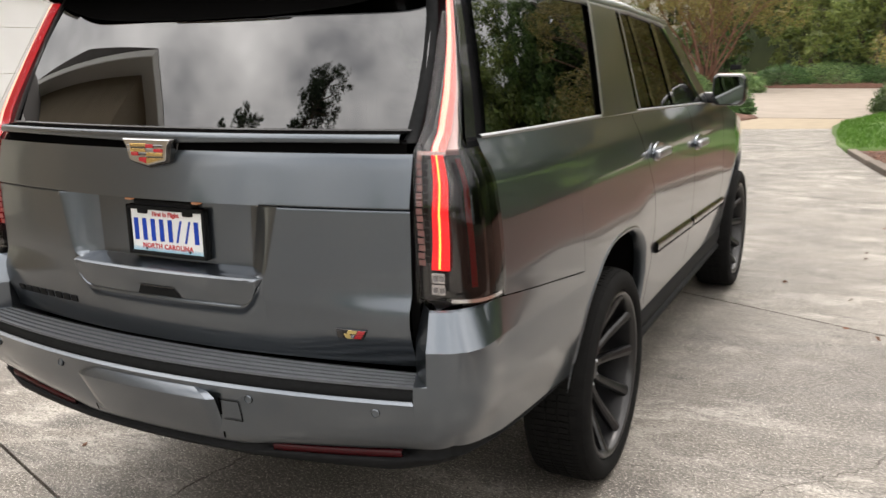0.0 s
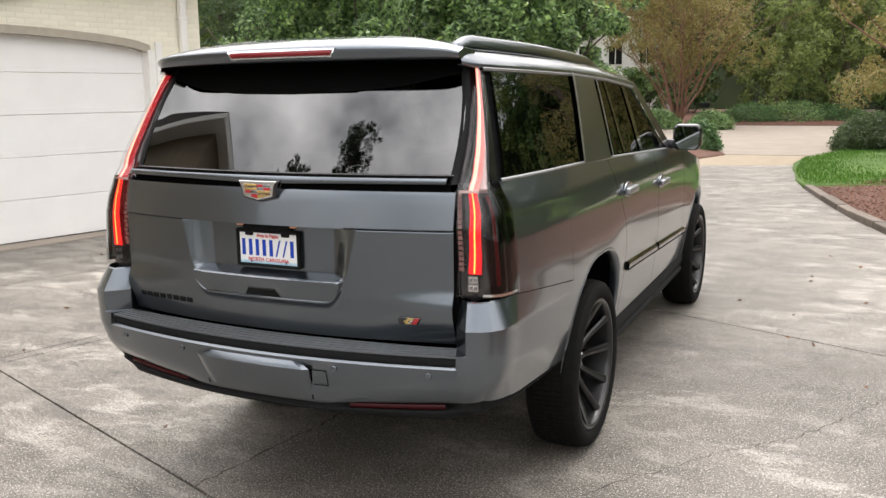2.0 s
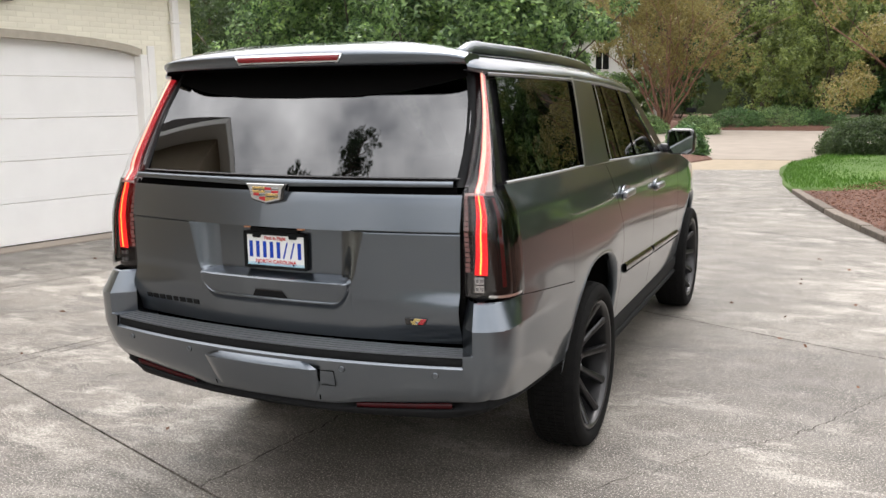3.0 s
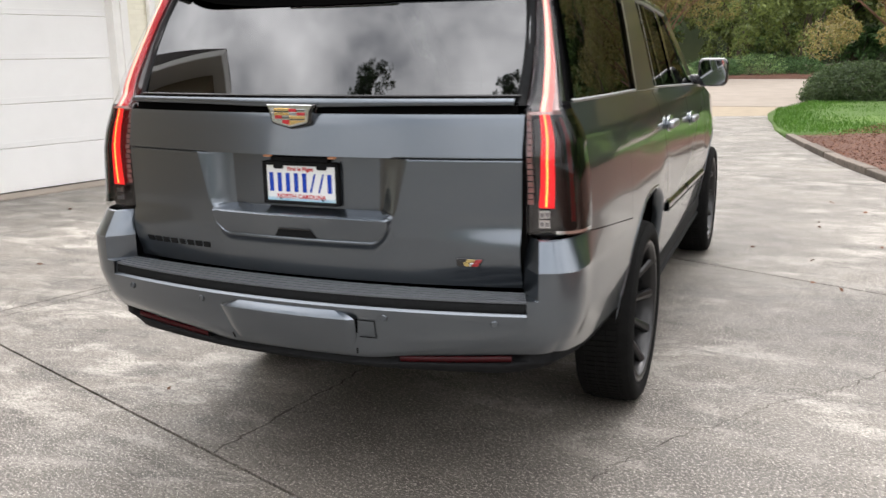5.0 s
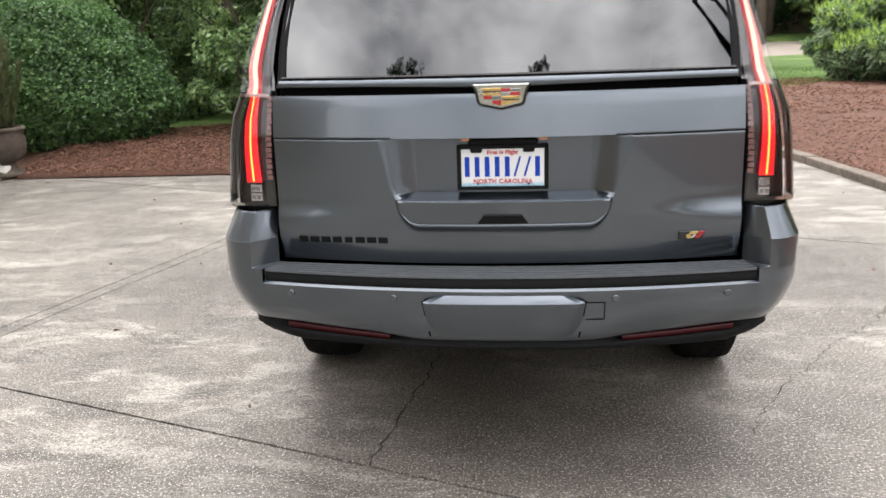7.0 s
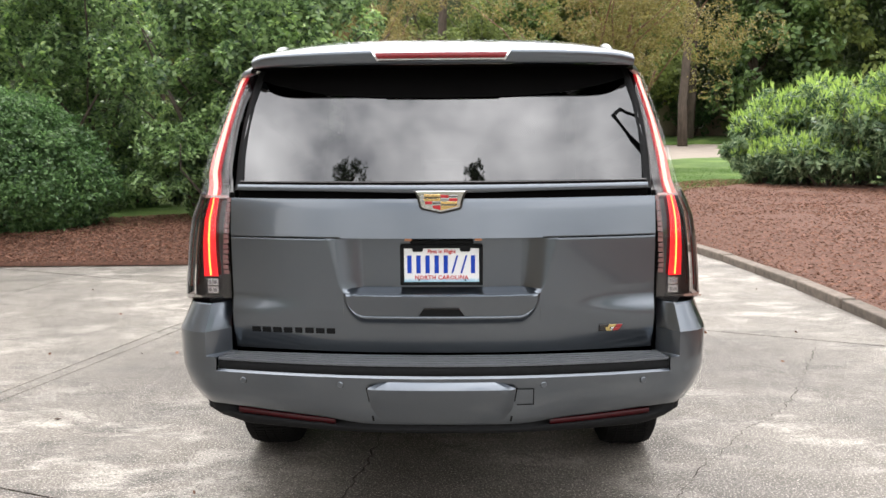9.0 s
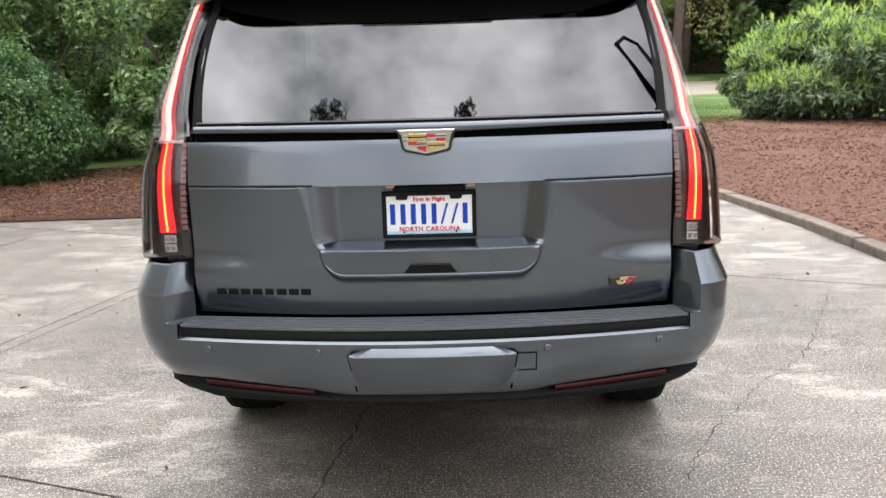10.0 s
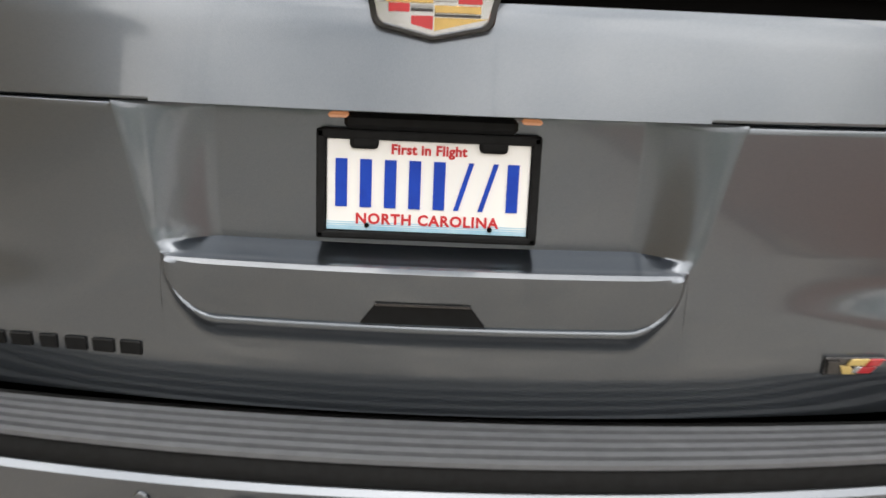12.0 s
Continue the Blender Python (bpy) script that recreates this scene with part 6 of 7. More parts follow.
def limbs(name, specs, material, parent, n=7):
    """Several tapered limbs joined into one woody part."""
    verts, faces = [], []
    for pts, radii in specs:
        v, f = tube(pts, radii, n)
        o = len(verts)
        verts += v
        faces += [tuple(i + o for i in q) for q in f]
    return put(name, verts, faces, material, parent, smooth=True)


def noise_pick(P, seed):
    """A soft patchwork over places, 0 to 1, half a metre or so across."""
    o = np.array([seed * 1.7, seed * 0.9, seed * 2.3])
    v = np.sin(P[:, 0] * 5.1 + o[0]) + np.sin(P[:, 1] * 4.3 + o[1] + P[:, 0]) + np.sin(P[:, 2] * 6.3 + o[2] + P[:, 1])
    return 0.5 + v / 6


def tree(name, x, y, height, crown_r, crown_z, leaf, material, n, label, category="tree", stems=1, bark=None, trunk_r=0.18, seed=1, lobes=7, spread=0.5, z0=0.0, group="", width=0.5, tip=None):
    """Tapered trunk or stems with limbs and an uneven crown of leaves in clumps."""
    rng, rn = np.random.default_rng(seed), random.Random(seed)
    t = thing(name, pose(x, y, z0), label, category, group)
    specs, tips = [], []
    for s in range(stems):
        a = 2 * math.pi * s / stems + rn.uniform(0, 1)
        lean = 0.0 if stems == 1 else spread * crown_r
        top = (lean * math.cos(a), lean * math.sin(a), crown_z + rn.uniform(-0.1, 0.2) * height)
        base = (0, 0, -0.1) if stems == 1 else (0.12 * math.cos(a), 0.12 * math.sin(a), -0.1)
        pts, rad = woody(base, top, trunk_r, trunk_r * 0.35, rn)
        specs.append((pts, rad))
        for k in range(4 if stems > 1 else 8):
            i = rn.randint(2, 4)
            o = pts[i]
            an = rn.uniform(0, 2 * math.pi)
            e = Vector((o.x + math.cos(an) * crown_r * rn.uniform(0.4, 0.85), o.y + math.sin(an) * crown_r * rn.uniform(0.4, 0.85), min(height * 0.96, max(o.z, crown_z * 0.7) + rn.uniform(0.1, 0.45) * height)))
            p2, r2 = woody(o, e, rad[i] * 0.5, 0.012, rn, 4, 0.2)
            specs.append((p2, r2))
            tips.append(e)
    if stems == 1:
        limbs("trunk", specs, bark or M_BARK, t)
    else:
        for k, spec in enumerate(specs):
            limbs("branch" if k % 5 else "stem", [spec], bark or M_BARK, t)
    P, Dr = [], []
    hz = (height - crown_z) * 0.55
    for k in range(lobes):
        a, f = rn.uniform(0, 2 * math.pi), math.sqrt(rn.uniform(0.0, 1.0))
        c = (math.cos(a) * crown_r * 0.62 * f, math.sin(a) * crown_r * 0.62 * f, crown_z + hz * rn.uniform(-0.35, 1.15))
        q = rn.uniform(0.42, 0.62)
        p, d = blob_points(n // lobes, c, (crown_r * q, crown_r * q, hz * q * 1.15), rng)
        P.append(p)
        Dr.append(d)
    P, Dr = np.vstack(P), np.vstack(Dr)
    cloud("crown", P, Dr, leaf, leaf * width, material, t, seed, True)
    if tip:
        # upward-facing leaves in a lighter colour paint in the crown's highlights
        sel = (Dr[:, 2] > 0.55) & (noise_pick(P, seed) > 0.5) & (np.random.default_rng(seed + 9).random(len(P)) < 0.42)
        cloud("young_growth", P[sel] + 0.03 * Dr[sel], Dr[sel], leaf * 0.95, leaf * width, tip, t, seed + 5, True, "yellow-green upper leaves, fresh shoots and painted highlights")
    return t


def shrub(name, x, y, rx, ry, h, leaf, material, n, label, category="shrub", seed=1, lobes=6, z0=0.0, width=0.45, tip=None, group="", low=0.12):
    rng, rn = np.random.default_rng(seed), random.Random(seed)
    t = thing(name, pose(x, y, z0), label, category, group)
    specs = []
    for k in range(9):
        a = rn.uniform(0, 2 * math.pi)
        e = (math.cos(a) * rx * 0.7, math.sin(a) * ry * 0.7, h * rn.uniform(0.5, 0.85))
        specs.append(woody((math.cos(a) * 0.12, math.sin(a) * 0.12, -0.1), e, 0.035, 0.008, rn, 4, 0.25))
    limbs("stem", specs, M_BARK, t, 5)
    P, Dr = [], []
    for k in range(lobes):
        a, f = 2 * math.pi * k / lobes + rn.uniform(-0.4, 0.4), rn.uniform(0.25, 0.62)
        hh = rn.uniform(0.34, 0.46) * h
        c = (math.cos(a) * rx * f, math.sin(a) * ry * f, rn.uniform(hh * 0.9 + low, h - hh))
        p, d = blob_points(n // lobes, c, (rx * rn.uniform(0.42, 0.58), ry * rn.uniform(0.42, 0.58), hh), rng, 0.5)
        P.append(p)
        Dr.append(d)
    P, Dr = np.vstack(P), np.vstack(Dr)
    cloud("foliage", P, Dr, leaf, leaf * width, material, t, seed, True)
    if tip:
        sel = (P[:, 2] > h * 0.55) & (np.random.default_rng(seed + 9).random(len(P)) < 0.34)
        cloud("young_growth", P[sel] + Dr[sel] * 0.03, Dr[sel] + np.array([0, 0, 0.8]), leaf * 1.05, leaf * width, tip, t, seed + 5, label="yellow-green upper leaves, fresh shoots and painted highlights")
    return t


def dome_shrub(name, x, y, rx, ry, h, leaf, material, n, label, seed=1, z0=0.0, width=0.5, group="", lump=0.10, tip=None, foot=1.0):
    """A dense clipped or naturally rounded shrub: short twigs of leaves all over a lumpy dome, with stems inside."""
    rng, rn = np.random.default_rng(seed), random.Random(seed)
    t = thing(name, pose(x, y, z0), label, "shrub", group)
    specs = []
    for k in range(10):
        a = rn.uniform(0, 2 * math.pi)
        specs.append(woody((math.cos(a) * 0.1, math.sin(a) * 0.1, -0.1), (math.cos(a) * rx * 0.6, math.sin(a) * ry * 0.6, h * rn.uniform(0.4, 0.75)), 0.03, 0.008, rn, 4, 0.25))
    limbs("stem", specs, M_BARK, t, 5)
    m = n // 7
    d = rng.normal(size=(m, 3))
    d[:, 2] = np.abs(d[:, 2]) * 1.1 - 0.12
    d /= np.linalg.norm(d, axis=1, keepdims=True)
    k = rng.normal(size=(int(26 + 10 * rx), 3))
    k[:, 2] = np.abs(k[:, 2])
    k /= np.linalg.norm(k, axis=1, keepdims=True)
    near = (d @ k.T).max(1)
    r = (1 - lump + lump * 1.6 * smooth01(0.86, 0.99, near)) * np.where(rng.random(m) < 0.72, rng.uniform(0.92, 1.03, m), rng.uniform(0.6, 0.92, m))
    c = d * r[:, None] * np.array([rx, ry, h])
    c[:, 2] = np.maximum(c[:, 2], 0.04)
    c[:, :2] *= (foot + (1 - foot) * smooth01(0.0, 0.42 * h, c[:, 2]))[:, None]
    out = d / np.array([rx, ry, h]) * min(rx, h) + np.array([0, 0, 0.35])
    P = np.repeat(c, 7, 0) + rng.normal(size=(7 * m, 3)) * leaf * 0.75
    D = np.repeat(out, 7, 0) + 0.75 * rng.normal(size=(7 * m, 3))
    P[:, 2] = np.maximum(P[:, 2], 0.02)
    cloud("foliage", P, D, leaf, leaf * width, material, t, seed, True)
    if tip:
        # lighter leaves on the dome's upper side, painted as highlights
        sel = (D[:, 2] > 0.3) & (noise_pick(P * 1.6, seed) > 0.52) & (rng.random(len(P)) < 0.4)
        cloud("young_growth", P[sel] + 0.02 * D[sel], D[sel], leaf, leaf * width, tip, t, seed + 5, True, "lighter green upper leaves, painted as highlights")
    return t


# hedge and shrubs behind the left bed
dome_shrub("round_shrub", -6.95, 9.45, 1.70, 1.30, 1.85, 0.066, L_SHRUB, 70000, "dense dark green rounded shrub in the mulch bed", 11, 0.0, 0.52, "", 0.30, L_SHRUB_LIT, 0.58)
tree("evergreen_tree", -3.75, 11.4, 6.6, 2.4, 1.5, 0.118, L_HEDGE, 58000, "large bushy evergreen with glossy leaves to the ground", "evergreen tree", stems=4, trunk_r=0.07, seed=12, lobes=16, group="evergreen hedge", width=0.48, tip=L_HEDGE_LIT)
tree("evergreen_tree", -7.6, 12.6, 7.2, 2.6, 1.9, 0.118, L_HEDGE, 50000, "tall bushy evergreen behind the rounded shrub", "evergreen tree", stems=4, trunk_r=0.08, seed=13, lobes=14, group="evergreen hedge", width=0.48, tip=L_HEDGE_LIT)
tree("evergreen_tree", -3.7, 15.0, 5.4, 1.6, 1.5, 0.118, L_HEDGE, 36000, "bushy evergreen beside the driveway bend", "evergreen tree", stems=3, trunk_r=0.07, seed=14, lobes=12, group="evergreen hedge", width=0.48, tip=L_HEDGE_LIT)
shrub("low_shrub", -3.8, 10.1, 1.25, 0.95, 1.9, 0.085, L_HEDGE, 22000, "leafy evergreen shrub at the edge of the mulch bed", seed=15, lobes=9, low=-0.15)
shrub("low_shrub", -6.6, 14.4, 2.0, 1.0, 2.7, 0.11, L_HEDGE, 16000, "leafy evergreen shrub behind the rounded shrub", seed=16, lobes=9, low=-0.1)
tree("evergreen_tree", -10.8, 14.5, 9.0, 2.8, 2.8, 0.10, L_DEEP, 30000, "dark evergreen behind the garage corner", "evergreen tree", stems=1, trunk_r=0.2, seed=16, lobes=10)
# laurel thicket on the right bed
for i, (x, y, r, h) in enumerate([(7.35, 17.0, 1.25, 2.15), (8.3, 15.6, 1.45, 2.60), (9.7, 14.6, 1.6, 2.65), (11.3, 13.4, 1.7, 2.6), (9.4, 12.9, 1.0, 1.5), (12.4, 15.8, 1.9, 3.0), (7.6, 15.6, 0.95, 1.35), (10.6, 12.6, 1.1, 1.5), (7.0, 16.4, 0.8, 1.25)]):
    shrub("laurel_shrub", x, y, r * 1.15, r * 1.05, h, 0.17, L_LAUREL, 17000 if i < 4 else 9000, "laurel shrub with long glossy leaves and yellow-green tops", "shrub", 21 + i, 14, 0.15, 0.25, L_TIP if i != 4 else None, "laurel thicket", 0.0)
# lawn shrub and tree
dome_shrub("mounded_shrub", 3.25, 25.5, 1.36, 1.25, 1.05, 0.075, L_DEEP, 30000, "low mounded dark green shrub on the lawn", 31, 0.05, 0.5, "", 0.12)
tree("lawn_tree", 4.75, 26.0, 9.5, 4.7, 3.6, 0.10, L_MYRTLE, 40000, "crape myrtle with reddish stems on the lawn", "tree", 3, M_REDBARK, 0.12, 32, 9, 0.35, 0.1)
# crape myrtle, shrubs and hedge across the road
tree("crape_myrtle", -5.8, 43.0, 12.0, 5.4, 4.8, 0.12, L_MYRTLE, 52000, "crape myrtle with reddish stems and bronze autumn leaves", "tree", 11, M_REDBARK, 0.065, 41, 16, 0.46, 0.2)
tree("crape_myrtle", 1.6, 52.0, 12.0, 4.4, 4.2, 0.22, L_FOREST2, 20000, "olive green small tree across the road", "tree", 3, M_BARK, 0.15, 42, 10, 0.5, 0.2)
for i, (x, y, r, h) in enumerate([(-3.7, 40.0, 0.9, 0.75), (-2.6, 47.8, 1.5, 0.95), (-0.4, 48.2, 1.7, 1.05), (1.6, 48.6, 1.5, 0.9), (-6.4, 40.6, 1.1, 0.8), (-1.9, 24.2, 0.55, 0.75)]):
    dome_shrub("border_shrub", x, y, r, r * 0.7, h, 0.10, L_SHRUB if i % 2 else L_HEDGE, 7000, "clipped green border shrub beside the far road", 50 + i, 0.05, 0.5, "border shrubs", 0.16)


# ---- loose bark and straw on the beds ----
def litter(name, spots, n, material, label, seed):
    """Bark chips and straw strewn over a bed: x range, y range, height and test."""
    rng = np.random.default_rng(seed)
    (x0, x1), (y0, y1), zf, ok = spots
    p = np.stack([rng.uniform(x0, x1, n), rng.uniform(y0, y1, n), np.zeros(n)], -1)
    p = p[ok(p[:, 0], p[:, 1])]
    p[:, 2] = zf(p[:, 0], p[:, 1]) + rng.uniform(0.0, 0.02, len(p))
    a = rng.uniform(0, 6.28, len(p))
    d = np.stack([np.cos(a), np.sin(a), rng.normal(0, 0.22, len(p))], -1)
    ob = cloud(name, p, d, 0.050, 0.013, material, None, seed)
    return tagged(ob, label, "mulch", kind="stuff")


bed_l = lambda x, y: (y > 7.15 + 0.02 * (x + 4.6)) & (y < 10.4 - 0.45 * (x + 5.9) * (x > -5.9) * -1.0) & (x < -1.75 - (14 - y) * 0.165) & ((y < 9.6) | (x > -5.8))
litter("pine_straw", ((-6.4, -2.2), (7.1, 11.0), lambda x, y: 0.045 + 0.16 * smooth01(0, 1.5, y - 7.1), bed_l), 42000, M_STRAW, "red-brown pine straw and bark chips", 901)
bed_r = lambda x, y: x > np.interp(y, [3.7, 5.7, 7.6, 9.1, 10.5, 12.3, 14.5, 15.9], [3.80, 3.66, 3.36, 2.96, 2.55, 2.14, 1.72, 1.55]) + 0.02
litter("bark_chips", ((1.6, 12.0), (2.5, 17.6), lambda x, y: 0.055 + 0.21 * smooth01(0, 1.5, x - np.interp(y, [3.7, 5.7, 7.6, 9.1, 10.5, 12.3, 14.5, 15.9], [3.76, 3.63, 3.34, 2.94, 2.52, 2.12, 1.70, 1.5])), lambda x, y: bed_r(x, y) & (y < 14.4 + np.clip(x - 2.9, 0, 3) * 1.1)), 90000, M_STRAW, "red-brown bark chips on the bed", 902)

# ---- urn with a small cypress by the garage corner ----
def urn():
    u = thing("garden_urn", pose(-6.40, 7.16, 0.02), "weathered brown footed garden urn beside the garage", "planter")
    prof = [(0.235, 0.0), (0.24, 0.05), (0.20, 0.075), (0.15, 0.10), (0.11, 0.16), (0.125, 0.20), (0.21, 0.235), (0.275, 0.30), (0.30, 0.42), (0.295, 0.54), (0.27, 0.60), (0.275, 0.63), (0.315, 0.65), (0.315, 0.685), (0.27, 0.69), (0.255, 0.60)]
    prof = [(r * 0.80, h * 0.88) for r, h in prof]
    bowl = part("bowl", lathe(prof, 40), M_TERRA, u, "", True)
    part("soil", lathe([(0.204, 0.528), (0.20, 0.563), (0.08, 0.576)], 24), M_SOIL, u)
    c = thing("potted_cypress", pose(-6.40, 7.16, 0.575), "thin olive-green cypress growing in the urn", "shrub")
    rn, rng = random.Random(8), np.random.default_rng(8)
    specs, P, Dr = [], [], []
    for k in range(64):
        a, r = rn.uniform(0, 6.28), rn.uniform(0.02, 0.27)
        h = rn.uniform(0.55, 1.15) * (1.22 - 1.6 * r)
        if k == 0:
            h, r = 1.32, 0.05
        e = Vector((math.cos(a) * r * 1.15, math.sin(a) * r * 1.15, h))
        pts, rad = woody((math.cos(a) * r * 0.3, math.sin(a) * r * 0.3, -0.02), e, 0.009, 0.003, rn, 4, 0.1)
        specs.append((pts, rad))
        m = 300
        f = rng.uniform(0.08, 1.0, m)
        idx = np.clip((f * 4).astype(int), 0, 3)
        q = np.array([list(p) for p in pts])
        base = q[idx] + (q[idx + 1] - q[idx]) * (f * 4 - idx)[:, None]
        an = rng.uniform(0, 6.28, m)
        d = np.stack([np.cos(an) * 0.5, np.sin(an) * 0.5, np.full(m, 0.95)], -1)
        P.append(base)
        Dr.append(d)
    limbs("stem", specs, M_BARK, c, 4)
    cloud("spray", np.vstack(P), np.vstack(Dr), 0.10, 0.015, L_CYP, c, 8)


urn()


# ---- distance: woods, far house, mailbox ----
def woods():
    rn = random.Random(77)
    spots = []
    for x, y, h, r in [(-40, 58, 17, 6), (-31, 60, 18, 6), (-23, 62, 17, 6), (-16, 66, 19, 6), (-9, 62, 17, 5.5), (-3, 64, 18, 6), (4.5, 60, 17, 6), (11, 63, 18, 6.5), (19, 70, 18, 6.5), (27, 66, 19, 7), (36, 66, 18, 7), (46, 64, 19, 7), (-20, 38, 15, 5), (-27, 27, 15, 5.5), (-18, 24, 13, 4.5), (30, 44, 15, 6), (38, 34, 15, 6)]:
        spots.append((x, y, h, r))
    for i, (x, y, h, r) in enumerate(spots):
        tree("woodland_tree", x, y, h, r, h * 0.34, 0.34, (L_FOREST, L_DEEP, L_FOREST2)[i % 3] if i % 4 else L_DEEP, 11000, "tall green woodland tree in the distance", "tree", 1, M_BARK, 0.30, 200 + i, 11, group="far woods", width=0.55)
    for i in range(26):
        x = -46 + 3.9 * i + rn.uniform(-1, 1)
        y = 57 + rn.uniform(-1.5, 3) + (4 if x > 12 else 0)
        shrub("thicket_shrub", x, y, 2.6, 1.6, rn.uniform(3.0, 5.0), 0.24, (L_FOREST, L_SHRUB, L_FOREST2)[i % 3], 3600, "dark green understorey thicket across the road", "shrub", 300 + i, 7, 0.0, 0.55, group="understorey")
    for x, y, r, h in [(-1.75, 57.0, 0.42, 19), (4.2, 62, 0.35, 19), (13.4, 50.5, 0.32, 16), (-8.5, 58, 0.35, 18), (15.8, 58.5, 0.36, 18)]:
        t = thing("pine_tree", pose(x, y, 0.2), "tall straight pine trunk among the far trees", "tree", "far pines")
        limbs("trunk", [woody((0, 0, -0.3), (0.4, 0.2, h), r, 0.12, rn, 6, 0.03)], M_BARK, t, 10)
        rng = np.random.default_rng(int(x * 10) + 500)
        P, Dr = [], []
        for k in range(6):
            p, d = blob_points(500, (rn.uniform(-1.6, 1.6), rn.uniform(-1.6, 1.6), h - 3 + 3.4 * k / 6), (1.7, 1.7, 0.9), rng)
            P.append(p)
            Dr.append(d)
        cloud("crown", np.vstack(P), np.vstack(Dr), 0.34, 0.05, L_PINE, t, int(x) + 600)


woods()


def backdrop():
    """A plain dark-green distance behind the woods."""
    m = mat("distant_woods", (0.018, 0.030, 0.012), (0.045, 0.06, 0.024), 0.35, 0.95, c3=(0.07, 0.08, 0.035), scale3=0.12, lo3=0.5, hi3=0.75)
    verts, faces = [], []
    n = 120
    for i in range(n + 1):
        a = radians(-78 + 156 * i / n)
        h = 20 + 3.5 * noise.noise(Vector((i * 0.23, 0, 0))) + 1.6 * noise.noise(Vector((i * 0.9, 3, 0)))
        for z in (-0.2, 6.0, h):
            verts.append((92 * math.sin(a), 92 * math.cos(a) - 2 + (0 if z < 1 else 1.5 * noise.noise(Vector((i * 0.5, z, 1)))), z))
    for i in range(n):
        for k in range(2):
            a = i * 3 + k
            faces.append((a, a + 3, a + 4, a + 1))
    ob = put("backdrop", verts, faces, m)
    tagged(ob, "dark distant woods behind the trees", "backdrop", kind="structure")


backdrop()


def far_house(name, x, y, w, d, h, label, wallm, turn=0.0, cols=3, storeys=2):
    t = thing(name, pose(x, y, 0, 0, 0, turn), label, "house")
    bm = bmesh.new()
    box(bm, -w / 2, w / 2, -d / 2, d / 2, -0.2, h)
    part("wall", bm, wallm, t)
    part("roof", prism([(-d / 2 - 0.5, h), (d / 2 + 0.5, h), (0, h + d * 0.32)], w + 0.8, "x", -w / 2 - 0.4), M_ROOF, t)
    for s in range(storeys):
        for c in range(cols):
            xc = -w / 2 + w * (c + 0.5) / cols
            z = 0.9 + s * 2.9
            bm = bmesh.new()
            box(bm, xc - 0.6, xc + 0.6, -d / 2 - 0.06, -d / 2 + 0.02, z, z + 1.6, 0.02)
            win = part("window", bm, M_WHITE, t)
            bm = bmesh.new()
            box(bm, xc - 0.5, xc + 0.5, -d / 2 - 0.075, -d / 2 - 0.05, z + 0.1, z + 1.5)
            part("pane", bm, M_BLACKGL, win)
            bm = bmesh.new()
            box(bm, xc - 0.03, xc + 0.03, -d / 2 - 0.09, -d / 2 - 0.07, z + 0.1, z + 1.5)
            part("glazing_bar", bm, M_WHITE, win)
    return t


far_house("far_house", -14.0, 66.0, 7.0, 6.0, 7.4, "white house seen through the trees", M_WHITE, 0)
far_house("far_house", 19.6, 68.0, 6.5, 6.0, 2.9, "pale single-storey house seen beyond the lawn", M_TAN, 0, 2, 1)


def mailbox():
    t = thing("mailbox", pose(-4.3, 42.0, 0.0), "small dark mailbox on a post by the far road", "mailbox")
    bm = bmesh.new()
    box(bm, -0.05, 0.05, -0.05, 0.05, -0.1, 1.0, 0.008)
    part("post", bm, M_BARK, t)
    bm = bmesh.new()
    box(bm, -0.26, 0.26, -0.12, 0.12, 1.0, 1.25, 0.05, 3)
    part("box_body", bm, M_BLACKPL, t)


mailbox()


# ---- behind the camera: what the glass and paint mirror ----
def house_wing():
    """A two-storey wing that closes the yard at the garage's far end."""
    t = thing("house_wing", GARAGE @ pose(9.0, 0.0, 0.0), "tan house wing with a white eave and low roof", "house")
    bm = bmesh.new()
    box(bm, 0.0, 8.0, -4.0, 2.5, -0.1, 5.95)
    part("wall", bm, M_TAN, t)
    bm = bmesh.new()
    box(bm, -0.45, 8.45, -4.4, 2.95, 5.95, 6.17, 0.02)
    part("eave", bm, M_WHITE, t)
    part("roof", prism([(-4.4, 6.17), (2.95, 6.17), (-0.8, 6.6)], 8.9, "x", -0.45), M_ROOF, t)
    bm = bmesh.new()
    box(bm, -0.04, 0.02, -1.2, -0.4, 3.4, 4.9, 0.02)
    w = part("window", bm, M_WHITE, t)
    bm = bmesh.new()
    box(bm, -0.055, -0.03, -1.1, -0.5, 3.5, 4.8)
    part("pane", bm, M_BLACKGL, w)


house_wing()


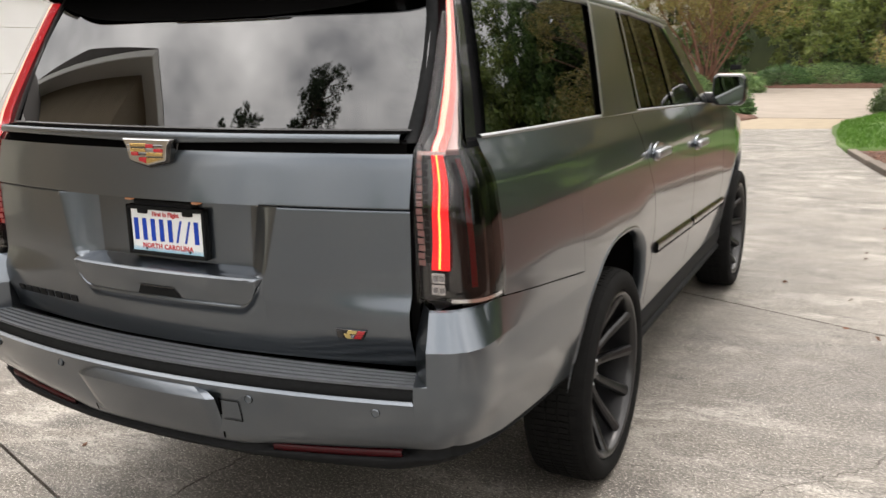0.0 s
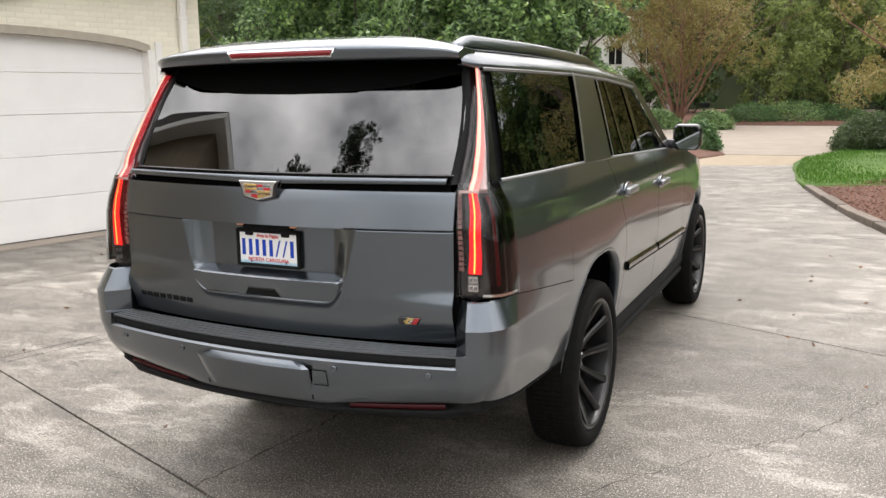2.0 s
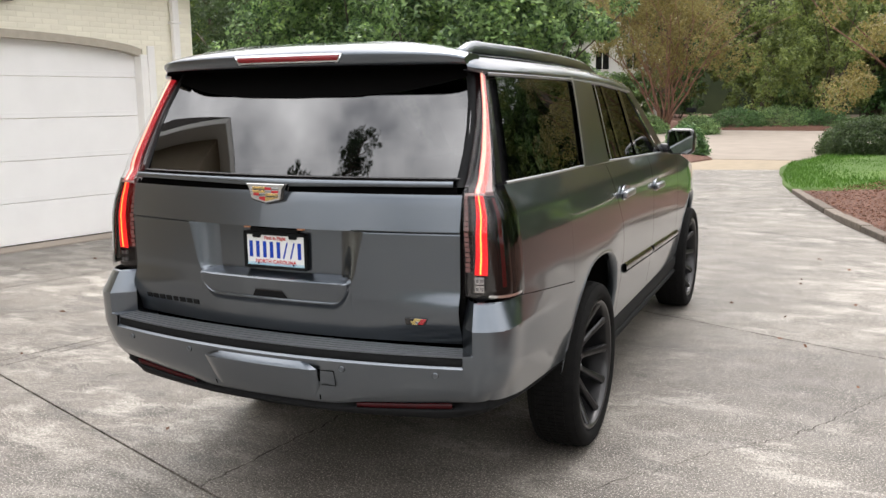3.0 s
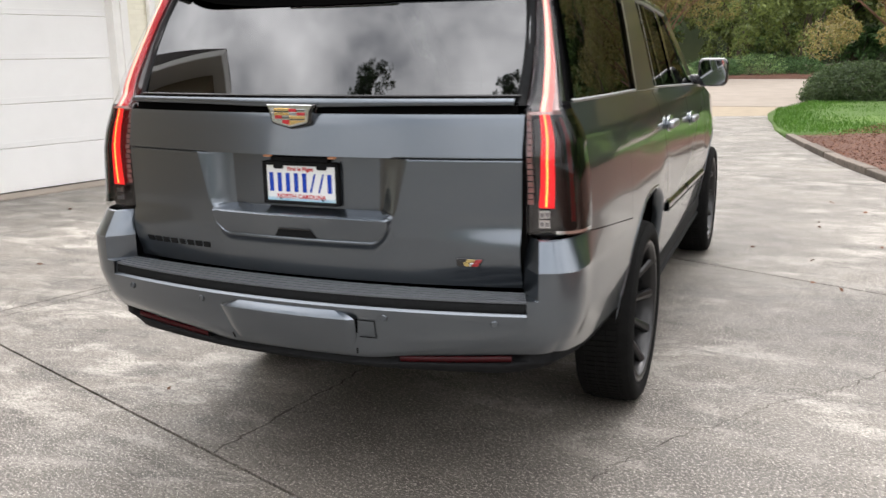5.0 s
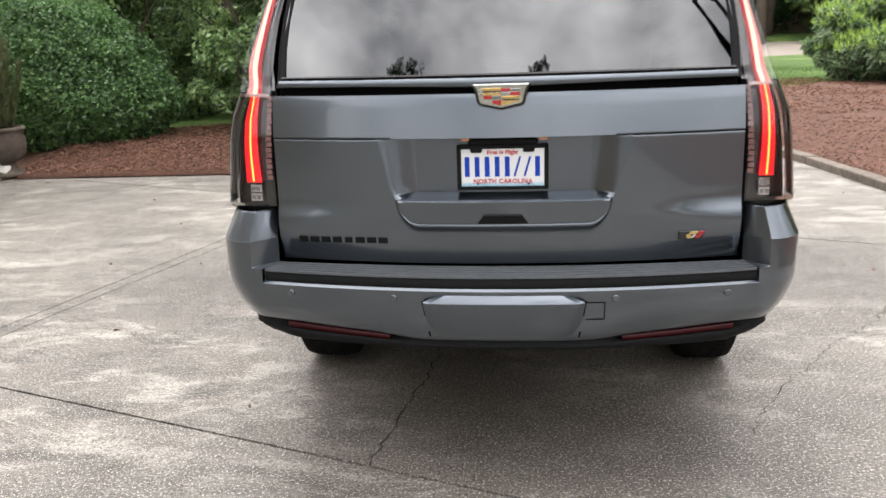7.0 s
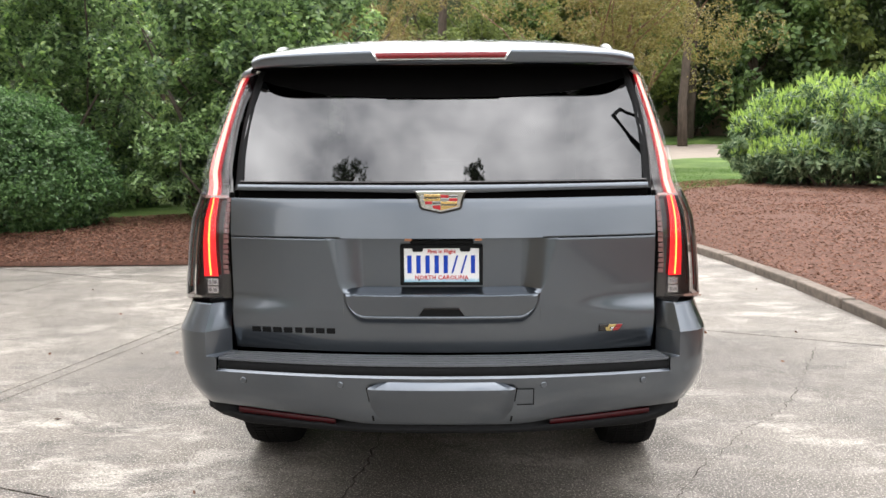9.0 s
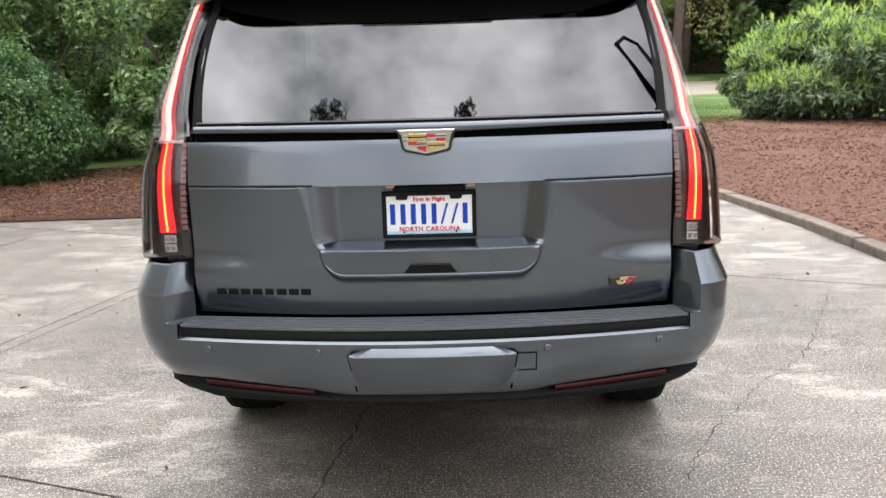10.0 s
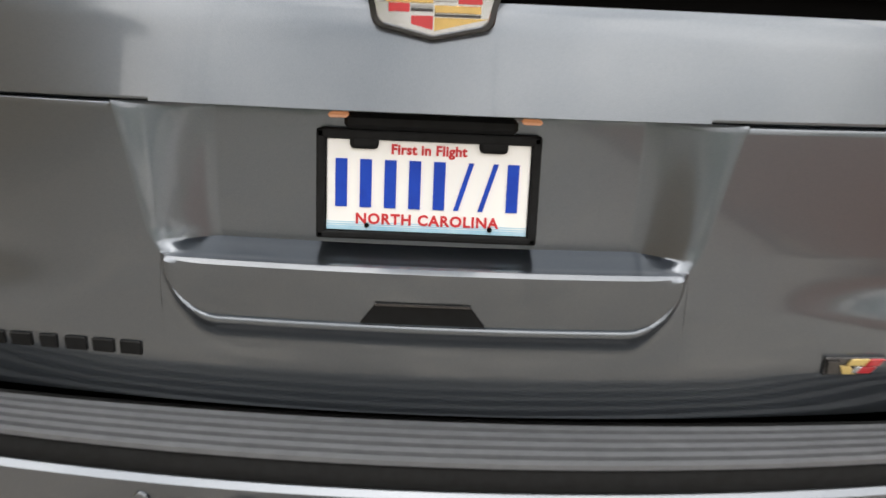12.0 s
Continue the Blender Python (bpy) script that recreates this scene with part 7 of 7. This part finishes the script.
def pine(x, y, h, seed, crown=5.0, r=0.035):
    rn, rng = random.Random(seed), np.random.default_rng(seed)
    t = thing("tall_pine", pose(x, y, 0), "tall thin pine with an open crown", "tree", "tall pines")
    specs, P, Dr = [woody((0, 0, -0.3), (0.3, 0.2, h), r, 0.04, rn, 6, 0.03)], [], []
    for k in range(13):
        a = rn.uniform(0, 6.28)
        z = h - crown + crown * (k + rn.random()) / 13
        L = rn.uniform(0.5, 1.0) * crown * 0.42 * (1.1 - 0.55 * (z - h + crown) / crown)
        e = (math.cos(a) * L + 0.2, math.sin(a) * L + 0.1, z + 0.5)
        specs.append(woody((0.25, 0.15, z - 0.2), e, 0.05, 0.015, rn, 3, 0.2))
        p, d = blob_points(330, e, (0.75, 0.75, 0.45), rng)
        P.append(p)
        Dr.append(d)
    limbs("trunk", specs, M_BARK, t, 7)
    cloud("crown", np.vstack(P), np.vstack(Dr), 0.26, 0.06, L_PINE, t, seed)


def behind():
    rn = random.Random(5)
    for i, (x, y, h, r) in enumerate([(-27, -36, 10, 5), (-19, -39, 11, 5), (-11, -40, 9.5, 5), (-3, -41, 11, 5), (5, -41, 10, 5), (13, -39, 11.5, 5), (21, -35, 10.5, 5), (28, -27, 11, 5), (34, -15, 14, 6), (35, -3, 16, 6), (36, 10, 15, 6), (12, 59, 26, 7), (20, 57, 27, 7), (28, 53, 27, 7), (36, 47, 27, 7), (43, 38, 26, 7), (46, 28, 24, 7), (5, 62, 26, 7), (9, 69, 30, 8), (17, 67, 31, 8), (25, 63, 31, 8), (33, 57, 31, 8), (41, 50, 30, 8), (49, 40, 28, 8)]):
        tree("woodland_tree", x, y, h, r, h * (0.4 if i < 11 else 0.3), 0.30 if i < 11 else 0.46, (L_FOREST, L_FOREST2)[i % 2] if i < 18 else L_DEEP, 10000 if i < 11 else 17000, "leafy tree at the edge of the plot", "tree", 1, M_BARK, 0.28, 400 + i, 10, group="plot edge trees", width=0.55)
    pine(-9.2, -17.0, 23.45, 700, 3.6)
    pine(-10.6, -18.5, 22.9, 701, 2.8)
    pine(2.6, -22.0, 28.9, 702, 3.2)
    pine(-17.0, -18.5, 22.1, 703, 4.5)
    pine(-15.0, -19.5, 21.9, 704, 4.5)


behind()


def pole_lamp():
    # unseen pole added to give the bent dark mark mirrored in the glass
    t = thing("pole_lamp", pose(12.7, -8.6, 0), "unseen tall dark pole with a bent arm, mirrored in the rear window", "street lamp")
    v, f = tube([(0, 0, -0.2), (0, 0, 12), (0, 0, 20.05)], [0.16, 0.13, 0.10], 10)
    put("pole", v, f, M_BLACKPL, t, smooth=True)
    v, f = tube([(0, 0, 20.0), (-1.4, 0.4, 19.6), (-2.7, 0.7, 17.9), (-2.0, 0.5, 15.8), (-1.3, 0.3, 13.9)], [0.10, 0.12, 0.14, 0.14, 0.15], 8)
    put("arm", v, f, M_BLACKPL, t, smooth=True)
    bm = bmesh.new()
    box(bm, -1.75, -0.85, 0.1, 0.5, 12.9, 14.1, 0.08, 2)
    part("lamp_head", bm, M_BLACKPL, t)


pole_lamp()


# ---- bricks of the garage wall, where the camera passes ----
def bricks():
    wall = bpy.data.objects["wall_garage"]
    bm = bmesh.new()
    box(bm, -0.1015, 0.1015, -0.05, 0.0, -0.0285, 0.0285, 0.004)
    me = bpy.data.meshes.new("brick")
    bm.to_mesh(me)
    bm.free()
    me.materials.append(M_BRICK)
    rn = random.Random(12)
    row = 0
    z = 0.035
    while z < 3.5:
        s = S0 + 0.1075 + (0.107 if row % 2 else 0.0)
        while s < 2.7:
            clear = s + 0.105 < D0 - 0.19 or (z - 0.03 > arch(min(max(s, D0), D1)) + 0.015)
            if s + 0.105 < D0 - 0.19 or (z - 0.03 > 2.50 and clear):
                ob = new("brick", me)
                ob.parent = wall
                ob.matrix_local = pose(s, rn.uniform(-0.0065, -0.0045), z, rn.uniform(-0.6, 0.6), rn.uniform(-0.4, 0.4), rn.uniform(-0.5, 0.5))
            s += 0.215
        z += 0.068
        row += 1


bricks()


# ---- fallen leaves and twigs on the driveway ----
def fallen():
    rng = np.random.default_rng(31)
    n = 90
    p = np.stack([rng.uniform(-6.0, 3.3, n), rng.uniform(-1.0, 9.0, n), np.full(n, 0.006)], -1)
    p = p[(np.abs(p[:, 0]) > 1.15) | (p[:, 1] < -0.3)]
    d = np.stack([rng.normal(size=len(p)), rng.normal(size=len(p)), 0.15 * rng.random(len(p))], -1)
    ob = cloud("fallen_leaves", p, d, 0.05, 0.022, M_STRAW, None, 33)
    tagged(ob, "small brown fallen leaves on the driveway", "leaves", kind="stuff")


fallen()


# ---- grass blades along the lawn's near edge ----
def blades():
    rng = np.random.default_rng(41)
    n = 30000
    x, y = rng.uniform(1.2, 9.0, n), rng.uniform(14.6, 25.0, n)
    ok = (y > np.interp(x, [1.5, 3.0, 5.7, 7.0], [14.65, 14.9, 17.9, 18.1])) & (y < np.interp(x, [1.0, 2.1, 3.5, 6.0, 9.3], [20.2, 24.6, 26.0, 29.0, 33.0])) & (x > np.interp(y, [14.6, 16, 18.6, 22.4, 24.8], [1.56, 1.32, 1.12, 1.25, 2.2]))
    x, y = x[ok], y[ok]
    p = np.stack([x, y, np.full(len(x), 0.06)], -1)
    d = np.stack([rng.normal(0, 0.4, len(x)), rng.normal(0, 0.4, len(x)), np.ones(len(x))], -1)
    ob = cloud("grass", p, d, 0.10, 0.018, M_BLADE, None, 43)
    tagged(ob, "short green lawn grass blades", "grass", kind="stuff")


blades()
